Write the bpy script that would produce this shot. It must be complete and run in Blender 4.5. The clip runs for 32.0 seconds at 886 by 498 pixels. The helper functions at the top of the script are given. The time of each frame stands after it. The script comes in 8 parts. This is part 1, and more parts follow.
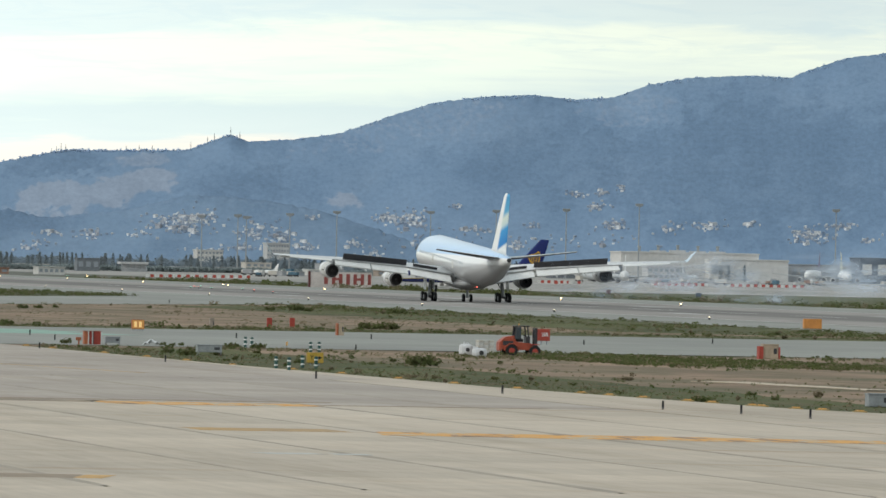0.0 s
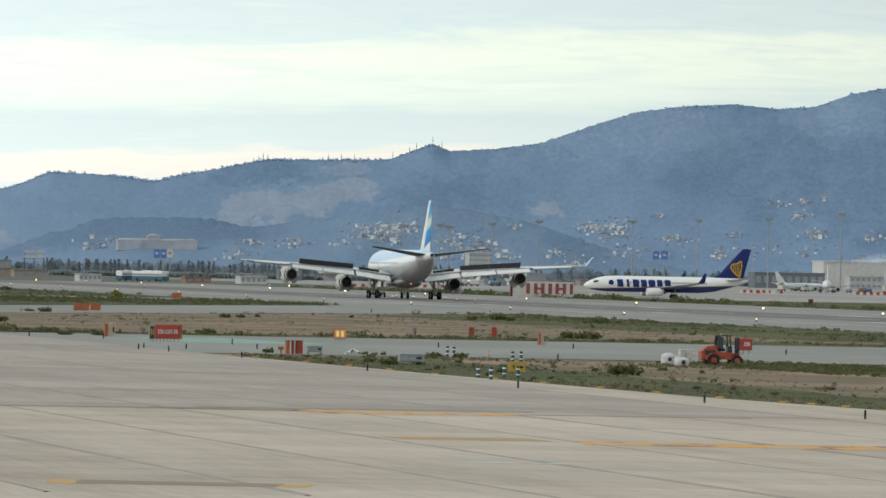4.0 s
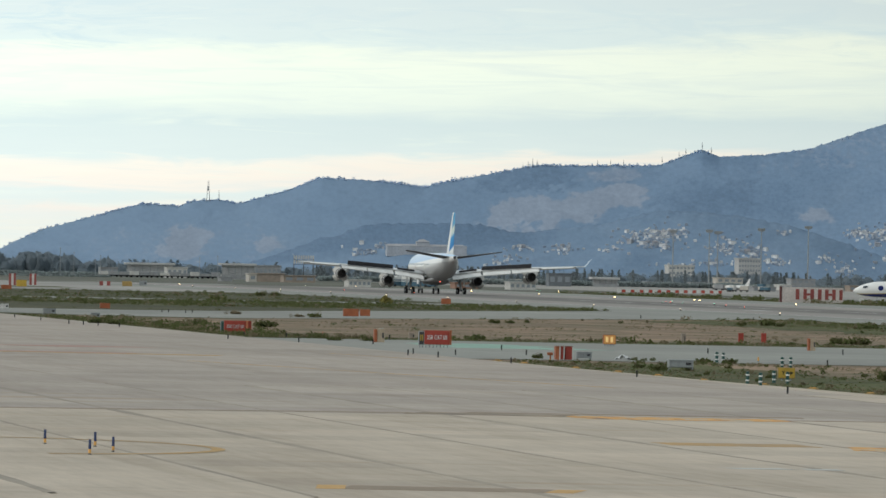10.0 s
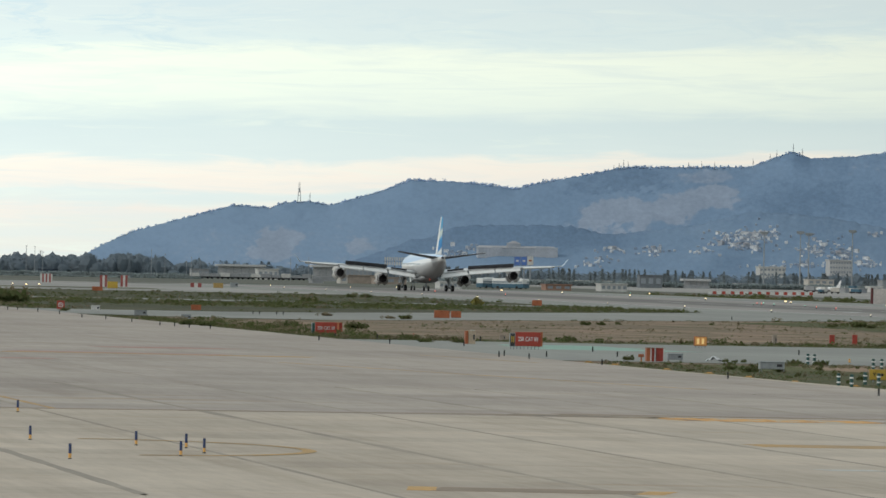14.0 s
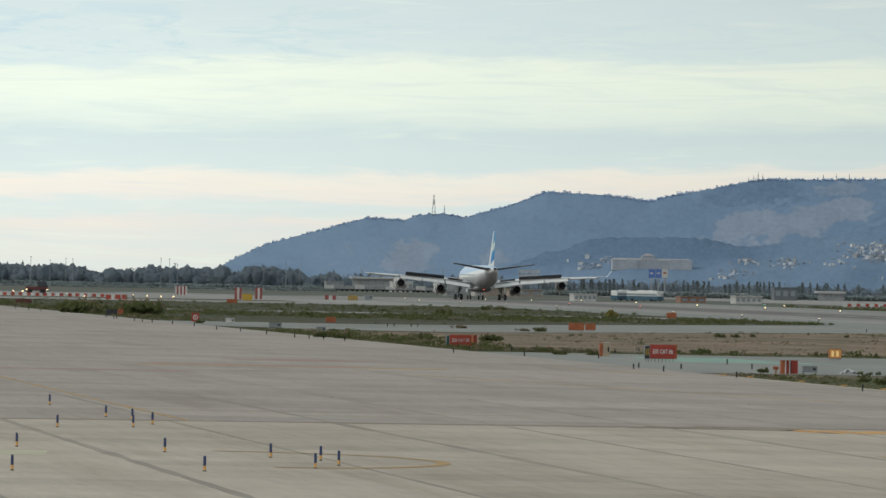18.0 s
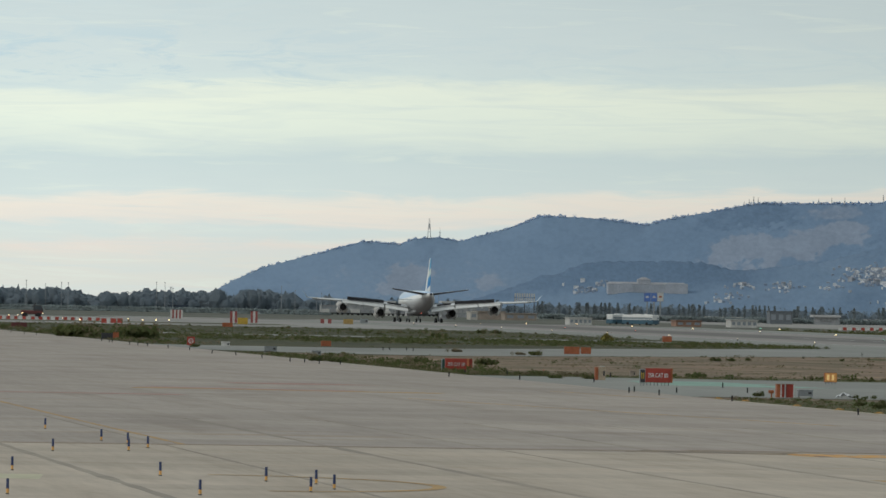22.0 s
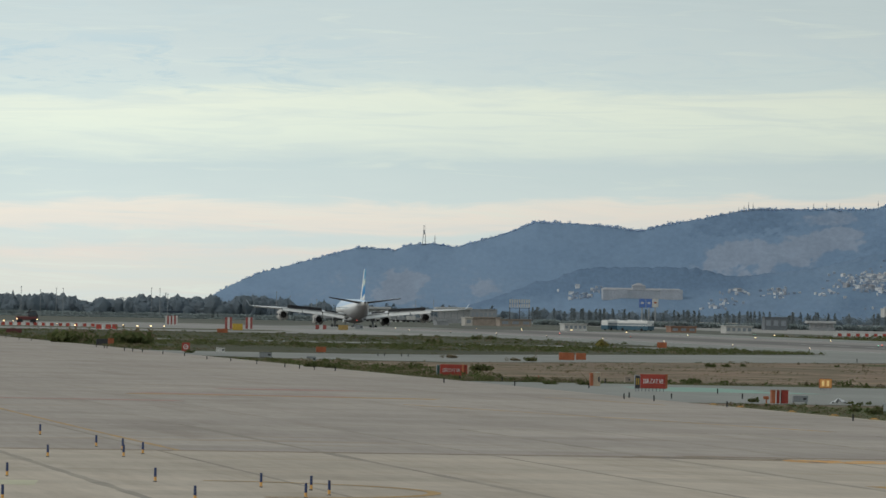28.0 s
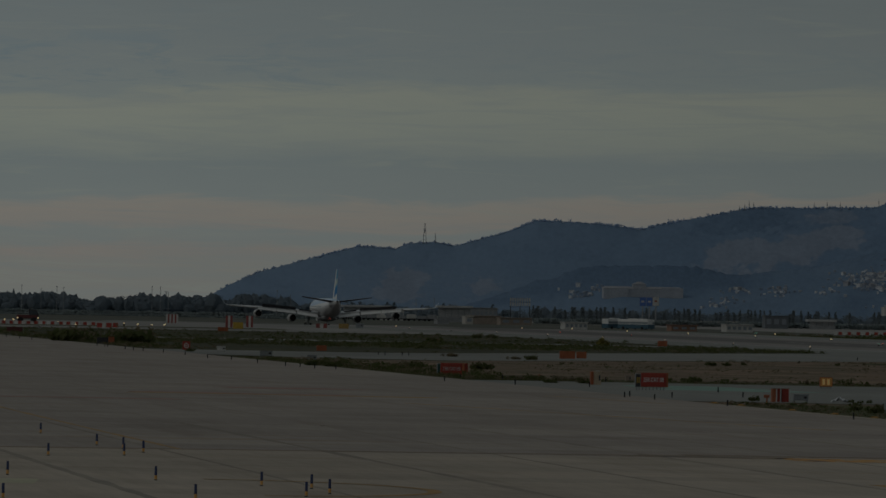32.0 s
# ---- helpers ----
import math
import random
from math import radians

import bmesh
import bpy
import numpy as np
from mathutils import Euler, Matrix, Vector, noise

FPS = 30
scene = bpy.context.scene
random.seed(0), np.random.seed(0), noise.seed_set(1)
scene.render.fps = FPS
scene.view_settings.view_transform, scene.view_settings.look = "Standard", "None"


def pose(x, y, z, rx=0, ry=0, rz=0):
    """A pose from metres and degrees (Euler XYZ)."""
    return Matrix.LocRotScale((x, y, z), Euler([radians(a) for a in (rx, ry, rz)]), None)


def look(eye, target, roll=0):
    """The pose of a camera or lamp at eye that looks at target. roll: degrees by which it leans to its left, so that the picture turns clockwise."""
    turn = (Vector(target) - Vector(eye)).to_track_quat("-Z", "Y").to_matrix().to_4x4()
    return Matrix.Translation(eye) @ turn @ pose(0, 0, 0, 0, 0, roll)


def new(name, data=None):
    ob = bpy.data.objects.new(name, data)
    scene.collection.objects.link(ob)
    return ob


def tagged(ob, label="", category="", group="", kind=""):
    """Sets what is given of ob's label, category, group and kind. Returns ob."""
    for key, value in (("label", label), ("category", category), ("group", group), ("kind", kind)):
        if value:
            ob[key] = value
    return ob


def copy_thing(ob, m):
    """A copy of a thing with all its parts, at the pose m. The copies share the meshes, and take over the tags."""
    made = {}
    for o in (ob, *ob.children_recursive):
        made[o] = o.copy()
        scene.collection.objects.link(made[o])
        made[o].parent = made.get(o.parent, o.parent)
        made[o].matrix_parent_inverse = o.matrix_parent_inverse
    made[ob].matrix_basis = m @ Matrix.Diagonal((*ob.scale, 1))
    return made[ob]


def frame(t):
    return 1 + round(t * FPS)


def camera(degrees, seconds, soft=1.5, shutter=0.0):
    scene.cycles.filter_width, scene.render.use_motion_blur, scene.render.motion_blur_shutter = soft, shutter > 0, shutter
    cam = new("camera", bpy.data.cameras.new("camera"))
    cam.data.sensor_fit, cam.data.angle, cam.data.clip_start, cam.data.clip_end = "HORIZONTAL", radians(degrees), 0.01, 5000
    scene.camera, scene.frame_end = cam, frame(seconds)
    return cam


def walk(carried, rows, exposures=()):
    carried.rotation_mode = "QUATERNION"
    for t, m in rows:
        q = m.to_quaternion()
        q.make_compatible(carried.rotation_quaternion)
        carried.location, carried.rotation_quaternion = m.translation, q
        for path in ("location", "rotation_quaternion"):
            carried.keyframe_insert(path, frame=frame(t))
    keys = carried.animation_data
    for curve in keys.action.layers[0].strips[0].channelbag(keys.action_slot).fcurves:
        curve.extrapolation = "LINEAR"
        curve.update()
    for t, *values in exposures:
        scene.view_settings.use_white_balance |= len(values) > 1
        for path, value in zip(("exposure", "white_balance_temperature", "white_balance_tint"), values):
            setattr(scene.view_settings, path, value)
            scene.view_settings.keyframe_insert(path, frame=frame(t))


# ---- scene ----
cam = camera(5.441, 32.0, soft=1.55)
EYE = 6.3


def aim(bearing, tilt):
    """The camera's pose: degrees clockwise from the runway's heading, degrees up; it leans a little."""
    return pose(0, 0, EYE, 90 + tilt, 0, -bearing) @ pose(0, 0, 0, 0, 0, 1.09)


walk(cam, [
    (0.0, aim(10.1514, 0.0514)),
    (0.5, aim(9.8112, 0.0345)),
    (1.0, aim(9.7417, 0.0367)),
    (1.5, aim(9.6271, 0.0362)),
    (2.0, aim(9.5295, 0.0535)),
    (2.5, aim(9.2689, 0.0590)),
    (3.0, aim(9.0881, 0.0659)),
    (3.5, aim(9.0114, 0.0819)),
    (5.5, aim(8.4764, 0.0821)),
    (6.0, aim(8.3476, 0.0970)),
    (6.5, aim(8.2083, 0.1187)),
    (7.0, aim(8.1497, 0.0933)),
    (7.5, aim(7.9483, 0.0894)),
    (8.0, aim(7.7886, 0.0864)),
    (8.5, aim(7.7401, 0.0785)),
    (9.0, aim(7.5246, 0.0849)),
    (9.5, aim(7.3474, 0.0885)),
    (10.0, aim(7.2535, 0.0901)),
    (10.5, aim(7.1285, 0.0878)),
    (11.0, aim(7.0452, 0.0862)),
    (11.5, aim(7.0384, 0.0774)),
    (12.0, aim(7.0487, 0.0828)),
    (12.5, aim(7.0172, 0.0961)),
    (13.0, aim(6.8644, 0.0914)),
    (13.5, aim(6.7672, 0.0913)),
    (14.0, aim(6.6943, 0.0899)),
    (14.5, aim(6.5621, 0.0978)),
    (16.5, aim(6.5376, 0.1078)),
    (17.0, aim(6.5234, 0.1249)),
    (17.5, aim(6.3145, 0.1487)),
    (18.0, aim(5.8664, 0.1506)),
    (18.5, aim(5.7938, 0.1319)),
    (19.0, aim(5.8006, 0.1390)),
    (19.5, aim(5.8353, 0.1379)),
    (20.0, aim(5.8353, 0.1396)),
    (20.5, aim(5.8317, 0.1465)),
    (21.0, aim(5.8628, 0.1575)),
    (21.5, aim(5.8824, 0.2221)),
    (22.0, aim(5.8914, 0.2970)),
    (22.5, aim(5.9014, 0.3180)),
    (23.0, aim(5.9013, 0.3250)),
    (23.5, aim(5.8804, 0.3246)),
    (24.0, aim(5.9012, 0.3285)),
    (24.5, aim(5.8978, 0.3267)),
    (25.0, aim(5.9011, 0.3354)),
    (25.5, aim(5.9083, 0.3216)),
    (27.5, aim(5.9185, 0.3305)),
    (28.0, aim(5.9219, 0.3341)),
    (28.5, aim(5.9185, 0.3323)),
    (29.0, aim(5.9117, 0.3217)),
    (29.5, aim(5.9016, 0.3059)),
    (30.0, aim(5.9120, 0.3078)),
    (30.5, aim(5.9117, 0.3217)),
    (31.0, aim(5.8975, 0.3388)),
    (31.5, aim(5.8978, 0.3249)),
    (32.0, aim(5.9186, 0.3253)),
], exposures=[(0.0, 0.28), (3.0, 0.2), (6.0, 0.13), (10.0, 0.03), (13.0, -0.02), (17.0, -0.07), (18.0, -0.17), (19.0, -0.24), (21.0, -0.24), (22.0, -0.33), (30.0, -0.35), (30.4, -0.45), (31.0, -1.0), (31.5, -1.8), (32.0, -2.75)])


# ---- light ----
def ramp(nt, stops, interpolation="LINEAR"):
    n = nt.nodes.new("ShaderNodeValToRGB")
    n.color_ramp.interpolation = interpolation
    el = n.color_ramp.elements
    while len(el) > 1:
        el.remove(el[-1])
    el[0].position, el[0].color = stops[0][0], (*stops[0][1], 1)
    for p, c in stops[1:]:
        e = el.new(p)
        e.color = (*c, 1)
    return n


def grey(v):
    return (v, v, v)


def maths(nt, op, a, b=None, c=None):
    n = nt.nodes.new("ShaderNodeMath")
    n.operation = op
    for i, s in enumerate((a, b, c)):
        if s is None:
            continue
        if isinstance(s, (int, float)):
            n.inputs[i].default_value = s
        else:
            nt.links.new(s, n.inputs[i])
    return n.outputs[0]


def mixed(nt, fac, a, b, blend="MIX"):
    n = nt.nodes.new("ShaderNodeMix")
    n.data_type, n.blend_type = "RGBA", blend
    for sock, s in ((n.inputs[0], fac), (n.inputs[6], a), (n.inputs[7], b)):
        if isinstance(s, (int, float)):
            sock.default_value = s
        elif isinstance(s, tuple):
            sock.default_value = (*s, 1)
        else:
            nt.links.new(s, sock)
    return n.outputs[2]


def noise_tex(nt, vec, scale, detail=4.0, rough=0.55, distort=0.0):
    n = nt.nodes.new("ShaderNodeTexNoise")
    n.inputs["Scale"].default_value, n.inputs["Detail"].default_value = scale, detail
    n.inputs["Roughness"].default_value, n.inputs["Distortion"].default_value = rough, distort
    if vec is not None:
        nt.links.new(vec, n.inputs["Vector"])
    return n.outputs[0]


def mapping(nt, vec, scale=(1, 1, 1), loc=(0, 0, 0), rot=(0, 0, 0)):
    n = nt.nodes.new("ShaderNodeMapping")
    n.inputs["Scale"].default_value, n.inputs["Location"].default_value = scale, loc
    n.inputs["Rotation"].default_value = rot
    nt.links.new(vec, n.inputs["Vector"])
    return n.outputs[0]


SUN_UP, SUN_BEARING = 32, -108
world = bpy.data.worlds.new("world")
scene.world = world
world.use_nodes = True
nt = world.node_tree
nt.nodes.clear()
sky = nt.nodes.new("ShaderNodeTexSky")
sky.sky_type, sky.sun_disc = "NISHITA", False
sky.sun_elevation, sky.sun_rotation = radians(SUN_UP), radians(SUN_BEARING)
geo = nt.nodes.new("ShaderNodeTexCoord")
sep = nt.nodes.new("ShaderNodeSeparateXYZ")
nt.links.new(geo.outputs["Generated"], sep.inputs[0])
# bearing and height in degrees
turn = maths(nt, "MULTIPLY", maths(nt, "ARCTAN2", sep.outputs[0], sep.outputs[1]), 57.296)
rise = maths(nt, "MULTIPLY", maths(nt, "ARCSINE", sep.outputs[2]), 57.296)
flat = nt.nodes.new("ShaderNodeCombineXYZ")
nt.links.new(turn, flat.inputs[0])
nt.links.new(rise, flat.inputs[1])
flat = flat.outputs[0]
# flat cloud decks, stretched along the horizon, that climb a little to the right
wide = noise_tex(nt, mapping(nt, flat, (0.42, 2.0, 1), (3.1, 0.4, 0)), 1.0, 4.0, 0.5, 0.4)
fine = noise_tex(nt, mapping(nt, flat, (1.3, 8.0, 1), (0.3, 5.4, 0), (0, 0, 0.012)), 1.0, 9.0, 0.58, 0.9)
warp = maths(nt, "MULTIPLY_ADD", maths(nt, "SUBTRACT", wide, 0.5), 0.26, rise)
warp = maths(nt, "MULTIPLY_ADD", maths(nt, "SUBTRACT", fine, 0.5), 0.17, warp)
warp = maths(nt, "MULTIPLY_ADD", maths(nt, "SUBTRACT", turn, 5.0), -0.022, warp)
DECK = [(0.0, (0.76, 0.79, 0.73)), (0.24, (0.79, 0.81, 0.745)), (0.30, (0.86, 0.81, 0.735)), (0.345, (0.75, 0.82, 0.78)), (0.40, (0.74, 0.83, 0.80)), (0.44, (0.87, 0.845, 0.77)), (0.53, (0.925, 0.87, 0.77)),
        (0.585, (0.91, 0.885, 0.79)), (0.63, (0.72, 0.83, 0.81)), (0.84, (0.665, 0.79, 0.785)), (0.96, (0.81, 0.91, 0.82)), (1.06, (0.87, 0.965, 0.84)), (1.22, (0.90, 0.98, 0.84)),
        (1.27, (0.87, 0.95, 0.83)), (1.32, (0.72, 0.84, 0.82)), (1.48, (0.69, 0.80, 0.80)), (1.62, (0.67, 0.78, 0.785)), (1.85, (0.64, 0.75, 0.76)), (2.05, (0.60, 0.67, 0.69)), (2.29, (0.52, 0.57, 0.59))]
deck = ramp(nt, [(e / 2.3, c) for e, c in DECK])
nt.links.new(maths(nt, "MULTIPLY", warp, 1 / 2.3), deck.inputs[0])
# thin grey and pale streaks drawn out within the decks
strand = noise_tex(nt, mapping(nt, flat, (0.9, 13.0, 1), (7.3, 1.4, 0), (0, 0, -0.01)), 1.0, 10.0, 0.60, 1.1)
wisp = ramp(nt, [(0.46, grey(0.0)), (0.66, grey(0.42))])
nt.links.new(strand, wisp.inputs[0])
streak = mixed(nt, wisp.outputs[0], deck.outputs[0], (0.69, 0.80, 0.795))
pale = ramp(nt, [(0.28, grey(0.5)), (0.44, grey(0.0))])
nt.links.new(strand, pale.inputs[0])
streak = mixed(nt, pale.outputs[0], streak, (0.82, 0.91, 0.82))
# ragged gaps in the veil, where the blue shows through
gaps = noise_tex(nt, mapping(nt, flat, (1.5, 9.0, 1), (1.7, 2.9, 0), (0, 0, -0.03)), 1.0, 10.0, 0.64, 1.5)
torn = ramp(nt, [(0.48, grey(0.0)), (0.62, grey(0.85))])
nt.links.new(gaps, torn.inputs[0])
high = ramp(nt, [(0.0, grey(0.0)), (0.535, grey(0.0)), (0.57, grey(1.0)), (0.66, grey(1.0)), (0.73, grey(0.25)), (1.0, grey(0.25))])
nt.links.new(maths(nt, "MULTIPLY", rise, 1 / 2.3), high.inputs[0])
west = ramp(nt, [(0.0, grey(1.0)), (0.42, grey(1.0)), (0.58, grey(0.3))])
nt.links.new(maths(nt, "MULTIPLY", turn, 0.1), west.inputs[0])
torn = maths(nt, "MULTIPLY", maths(nt, "MULTIPLY", torn.outputs[0], high.outputs[0]), west.outputs[0])
streak = mixed(nt, torn, streak, (0.57, 0.73, 0.79))
# the veil is brightest towards the hidden sun
side = maths(nt, "MULTIPLY_ADD", maths(nt, "SUBTRACT", 0.15, sep.outputs[0]), 2.5, 0.985)
side = maths(nt, "MINIMUM", maths(nt, "MAXIMUM", side, 0.85), 1.2)
streak = mixed(nt, 1.0, streak, side, "MULTIPLY")
veil = nt.nodes.new("ShaderNodeBackground")
nt.links.new(streak, veil.inputs[0])
veil.inputs[1].default_value = 1.0
blue = nt.nodes.new("ShaderNodeBackground")
nt.links.new(sky.outputs[0], blue.inputs[0])
blue.inputs[1].default_value = 0.1
both = nt.nodes.new("ShaderNodeMixShader")
both.inputs[0].default_value = 0.94
nt.links.new(blue.outputs[0], both.inputs[1])
nt.links.new(veil.outputs[0], both.inputs[2])
out = nt.nodes.new("ShaderNodeOutputWorld")
nt.links.new(both.outputs[0], out.inputs[0])

sun = new("sun", bpy.data.lights.new("sun", "SUN"))
sun.data.energy, sun.data.angle, sun.data.color = 1.0, radians(14), (1.0, 0.94, 0.84)
a, b = radians(SUN_BEARING), radians(SUN_UP)
sun.matrix_world = look((0, 0, 0), (-math.sin(a) * math.cos(b), -math.cos(a) * math.cos(b), -math.sin(b)))


# ---- materials ----
def material(name, rough=0.6, metal=0.0, spec=0.5):
    m = bpy.data.materials.new(name)
    m.use_nodes = True
    t = m.node_tree
    p = t.nodes["Principled BSDF"]
    p.inputs["Roughness"].default_value, p.inputs["Metallic"].default_value = rough, metal
    p.inputs["Specular IOR Level"].default_value = spec
    return m, t, p


def coords(t, kind="Object"):
    return t.nodes.new("ShaderNodeTexCoord").outputs[kind]


def place_of(t):
    return t.nodes.new("ShaderNodeNewGeometry").outputs["Position"]


def bump(t, p, height, strength, dist=0.05):
    n = t.nodes.new("ShaderNodeBump")
    n.inputs["Strength"].default_value, n.inputs["Distance"].default_value = strength, dist
    t.links.new(height, n.inputs["Height"])
    t.links.new(n.outputs[0], p.inputs["Normal"])


def paint(name, color, rough=0.45, metal=0.0, dirt=0.25, scale=2.0, spec=0.5):
    """Paint, plastic or metal with a little dirt at two scales."""
    m, t, p = material(name, rough, metal, spec)
    c = coords(t)
    n1, n2 = noise_tex(t, c, scale, 5.0), noise_tex(t, c, scale * 9, 3.0)
    k = maths(t, "MULTIPLY", maths(t, "ADD", n1, n2), 0.5)
    dark = tuple(v * (1 - dirt) * 0.9 for v in color)
    r = ramp(t, [(0.34, dark), (0.62, color)])
    t.links.new(k, r.inputs[0])
    t.links.new(r.outputs[0], p.inputs["Base Color"])
    return m


def glow(name, color, strength):
    m, t, p = material(name)
    p.inputs["Base Color"].default_value = (*color, 1)
    p.inputs["Emission Color"].default_value = (*color, 1)
    p.inputs["Emission Strength"].default_value = strength
    return m


def thin(t, p, color, share):
    """Leaves let part of the light through."""
    tr = t.nodes.new("ShaderNodeBsdfTranslucent")
    t.links.new(color, tr.inputs["Color"])
    mix = t.nodes.new("ShaderNodeMixShader")
    mix.inputs[0].default_value = share
    t.links.new(p.outputs[0], mix.inputs[1])
    t.links.new(tr.outputs[0], mix.inputs[2])
    t.links.new(mix.outputs[0], t.nodes["Material Output"].inputs["Surface"])


def ground_mat(name, light, dark, fleck, s1, s2, mix=0.5, rough=0.9, stretch=1.0, bumpy=0.3, leaf=0.0):
    """Dirt, grass or paving: patches, then grain, then flecks of another colour."""
    m, t, p = material(name, rough, 0.0, 0.25)
    w = mapping(t, place_of(t), (1, stretch, 1))
    big = ramp(t, [(0.38, dark), (0.62, light)])
    t.links.new(noise_tex(t, w, s1, 6.0, 0.6, 0.6), big.inputs[0])
    small = ramp(t, [(0.45, grey(0.0)), (0.62, grey(1.0))])
    t.links.new(noise_tex(t, w, s2, 5.0, 0.65), small.inputs[0])
    c = mixed(t, maths(t, "MULTIPLY", small.outputs[0], mix), big.outputs[0], fleck)
    grain = noise_tex(t, place_of(t), 6.0, 3.0)
    c = mixed(t, 0.35, c, mixed(t, grain, grey(0.25), grey(1.0)), "MULTIPLY")
    t.links.new(c, p.inputs["Base Color"])
    if leaf:
        thin(t, p, c, leaf)
    else:
        bump(t, p, grain, bumpy, 0.08)
    return m


def concrete_mat(name, low, high):
    """Pale apron concrete: slab tone, long wheel stains, sealant-dark joints lie in the geometry."""
    m, t, p = material(name, 0.82, 0.0, 0.3)
    w = place_of(t)
    info = t.nodes.new("ShaderNodeObjectInfo")
    base = ramp(t, [(0.30, low), (0.70, high)])
    t.links.new(noise_tex(t, mapping(t, w, (0.05, 0.022, 1)), 1.0, 6.0, 0.62, 0.5), base.inputs[0])
    tone = maths(t, "MULTIPLY_ADD", info.outputs["Random"], 0.16, 0.90)
    c = mixed(t, 1.0, base.outputs[0], tone, "MULTIPLY")
    rubber = ramp(t, [(0.50, grey(1.0)), (0.72, (0.66, 0.62, 0.56))])
    t.links.new(noise_tex(t, mapping(t, w, (0.35, 0.012, 1), (5, 1, 0)), 1.0, 4.0, 0.6, 0.3), rubber.inputs[0])
    c = mixed(t, 0.45, c, rubber.outputs[0], "MULTIPLY")
    # broad washed and dulled bands, then short scuffs
    wash = ramp(t, [(0.34, grey(0.92)), (0.50, grey(1.0)), (0.66, grey(1.07))])
    t.links.new(noise_tex(t, mapping(t, w, (0.040, 0.055, 1), (9, 3, 0)), 1.0, 5.0, 0.6, 0.7), wash.inputs[0])
    c = mixed(t, 1.0, c, wash.outputs[0], "MULTIPLY")
    scuff = ramp(t, [(0.30, grey(0.80)), (0.44, grey(1.0)), (0.60, grey(1.0)), (0.74, grey(1.12))])
    t.links.new(noise_tex(t, mapping(t, w, (0.22, 0.16, 1), (1, 8, 0)), 1.0, 6.0, 0.65, 0.9), scuff.inputs[0])
    c = mixed(t, 0.35, c, scuff.outputs[0], "MULTIPLY")
    pits = ramp(t, [(0.36, grey(0.88)), (0.5, grey(1.0)), (0.64, grey(1.09))])
    t.links.new(noise_tex(t, mapping(t, w, (2.2, 0.11, 1), (4, 4, 0)), 1.0, 4.0, 0.7), pits.inputs[0])
    c = mixed(t, 0.6, c, pits.outputs[0], "MULTIPLY")
    rust = ramp(t, [(0.60, grey(1.0)), (0.75, (0.82, 0.66, 0.5))])
    t.links.new(noise_tex(t, mapping(t, w, (0.03, 0.2, 1), (2, 7, 0)), 1.0, 5.0, 0.6, 0.8), rust.inputs[0])
    c = mixed(t, 0.8, c, rust.outputs[0], "MULTIPLY")
    grain = noise_tex(t, w, 3.0, 4.0)
    c = mixed(t, 0.22, c, mixed(t, grain, grey(0.4), grey(1.0)), "MULTIPLY")
    t.links.new(c, p.inputs["Base Color"])
    bump(t, p, grain, 0.15, 0.02)
    return m


def runway_mat():
    """Grey asphalt with rubber streaks along the touchdown lane."""
    m, t, p = material("runway_asphalt", 0.75, 0.0, 0.35)
    w = place_of(t)
    base = ramp(t, [(0.3, (0.215, 0.195, 0.18)), (0.7, (0.31, 0.285, 0.26))])
    t.links.new(noise_tex(t, mapping(t, w, (0.12, 0.02, 1)), 1.0, 5.0, 0.6, 0.4), base.inputs[0])
    s = t.nodes.new("ShaderNodeSeparateXYZ")
    t.links.new(w, s.inputs[0])
    off = maths(t, "ABSOLUTE", maths(t, "SUBTRACT", s.outputs[0], 240.0))
    lane = ramp(t, [(0.0, grey(0.36)), (0.30, grey(0.38)), (0.50, grey(0.92)), (0.6, grey(1.0))])
    t.links.new(maths(t, "MULTIPLY", off, 1 / 30.0), lane.inputs[0])
    rub = noise_tex(t, mapping(t, w, (0.9, 0.004, 1)), 1.0, 3.0)
    c = mixed(t, maths(t, "MULTIPLY_ADD", rub, 0.6, 0.45), base.outputs[0], mixed(t, 1.0, base.outputs[0], lane.outputs[0], "MULTIPLY"))
    t.links.new(c, p.inputs["Base Color"])
    bump(t, p, noise_tex(t, w, 4.0, 3.0), 0.15, 0.02)
    return m


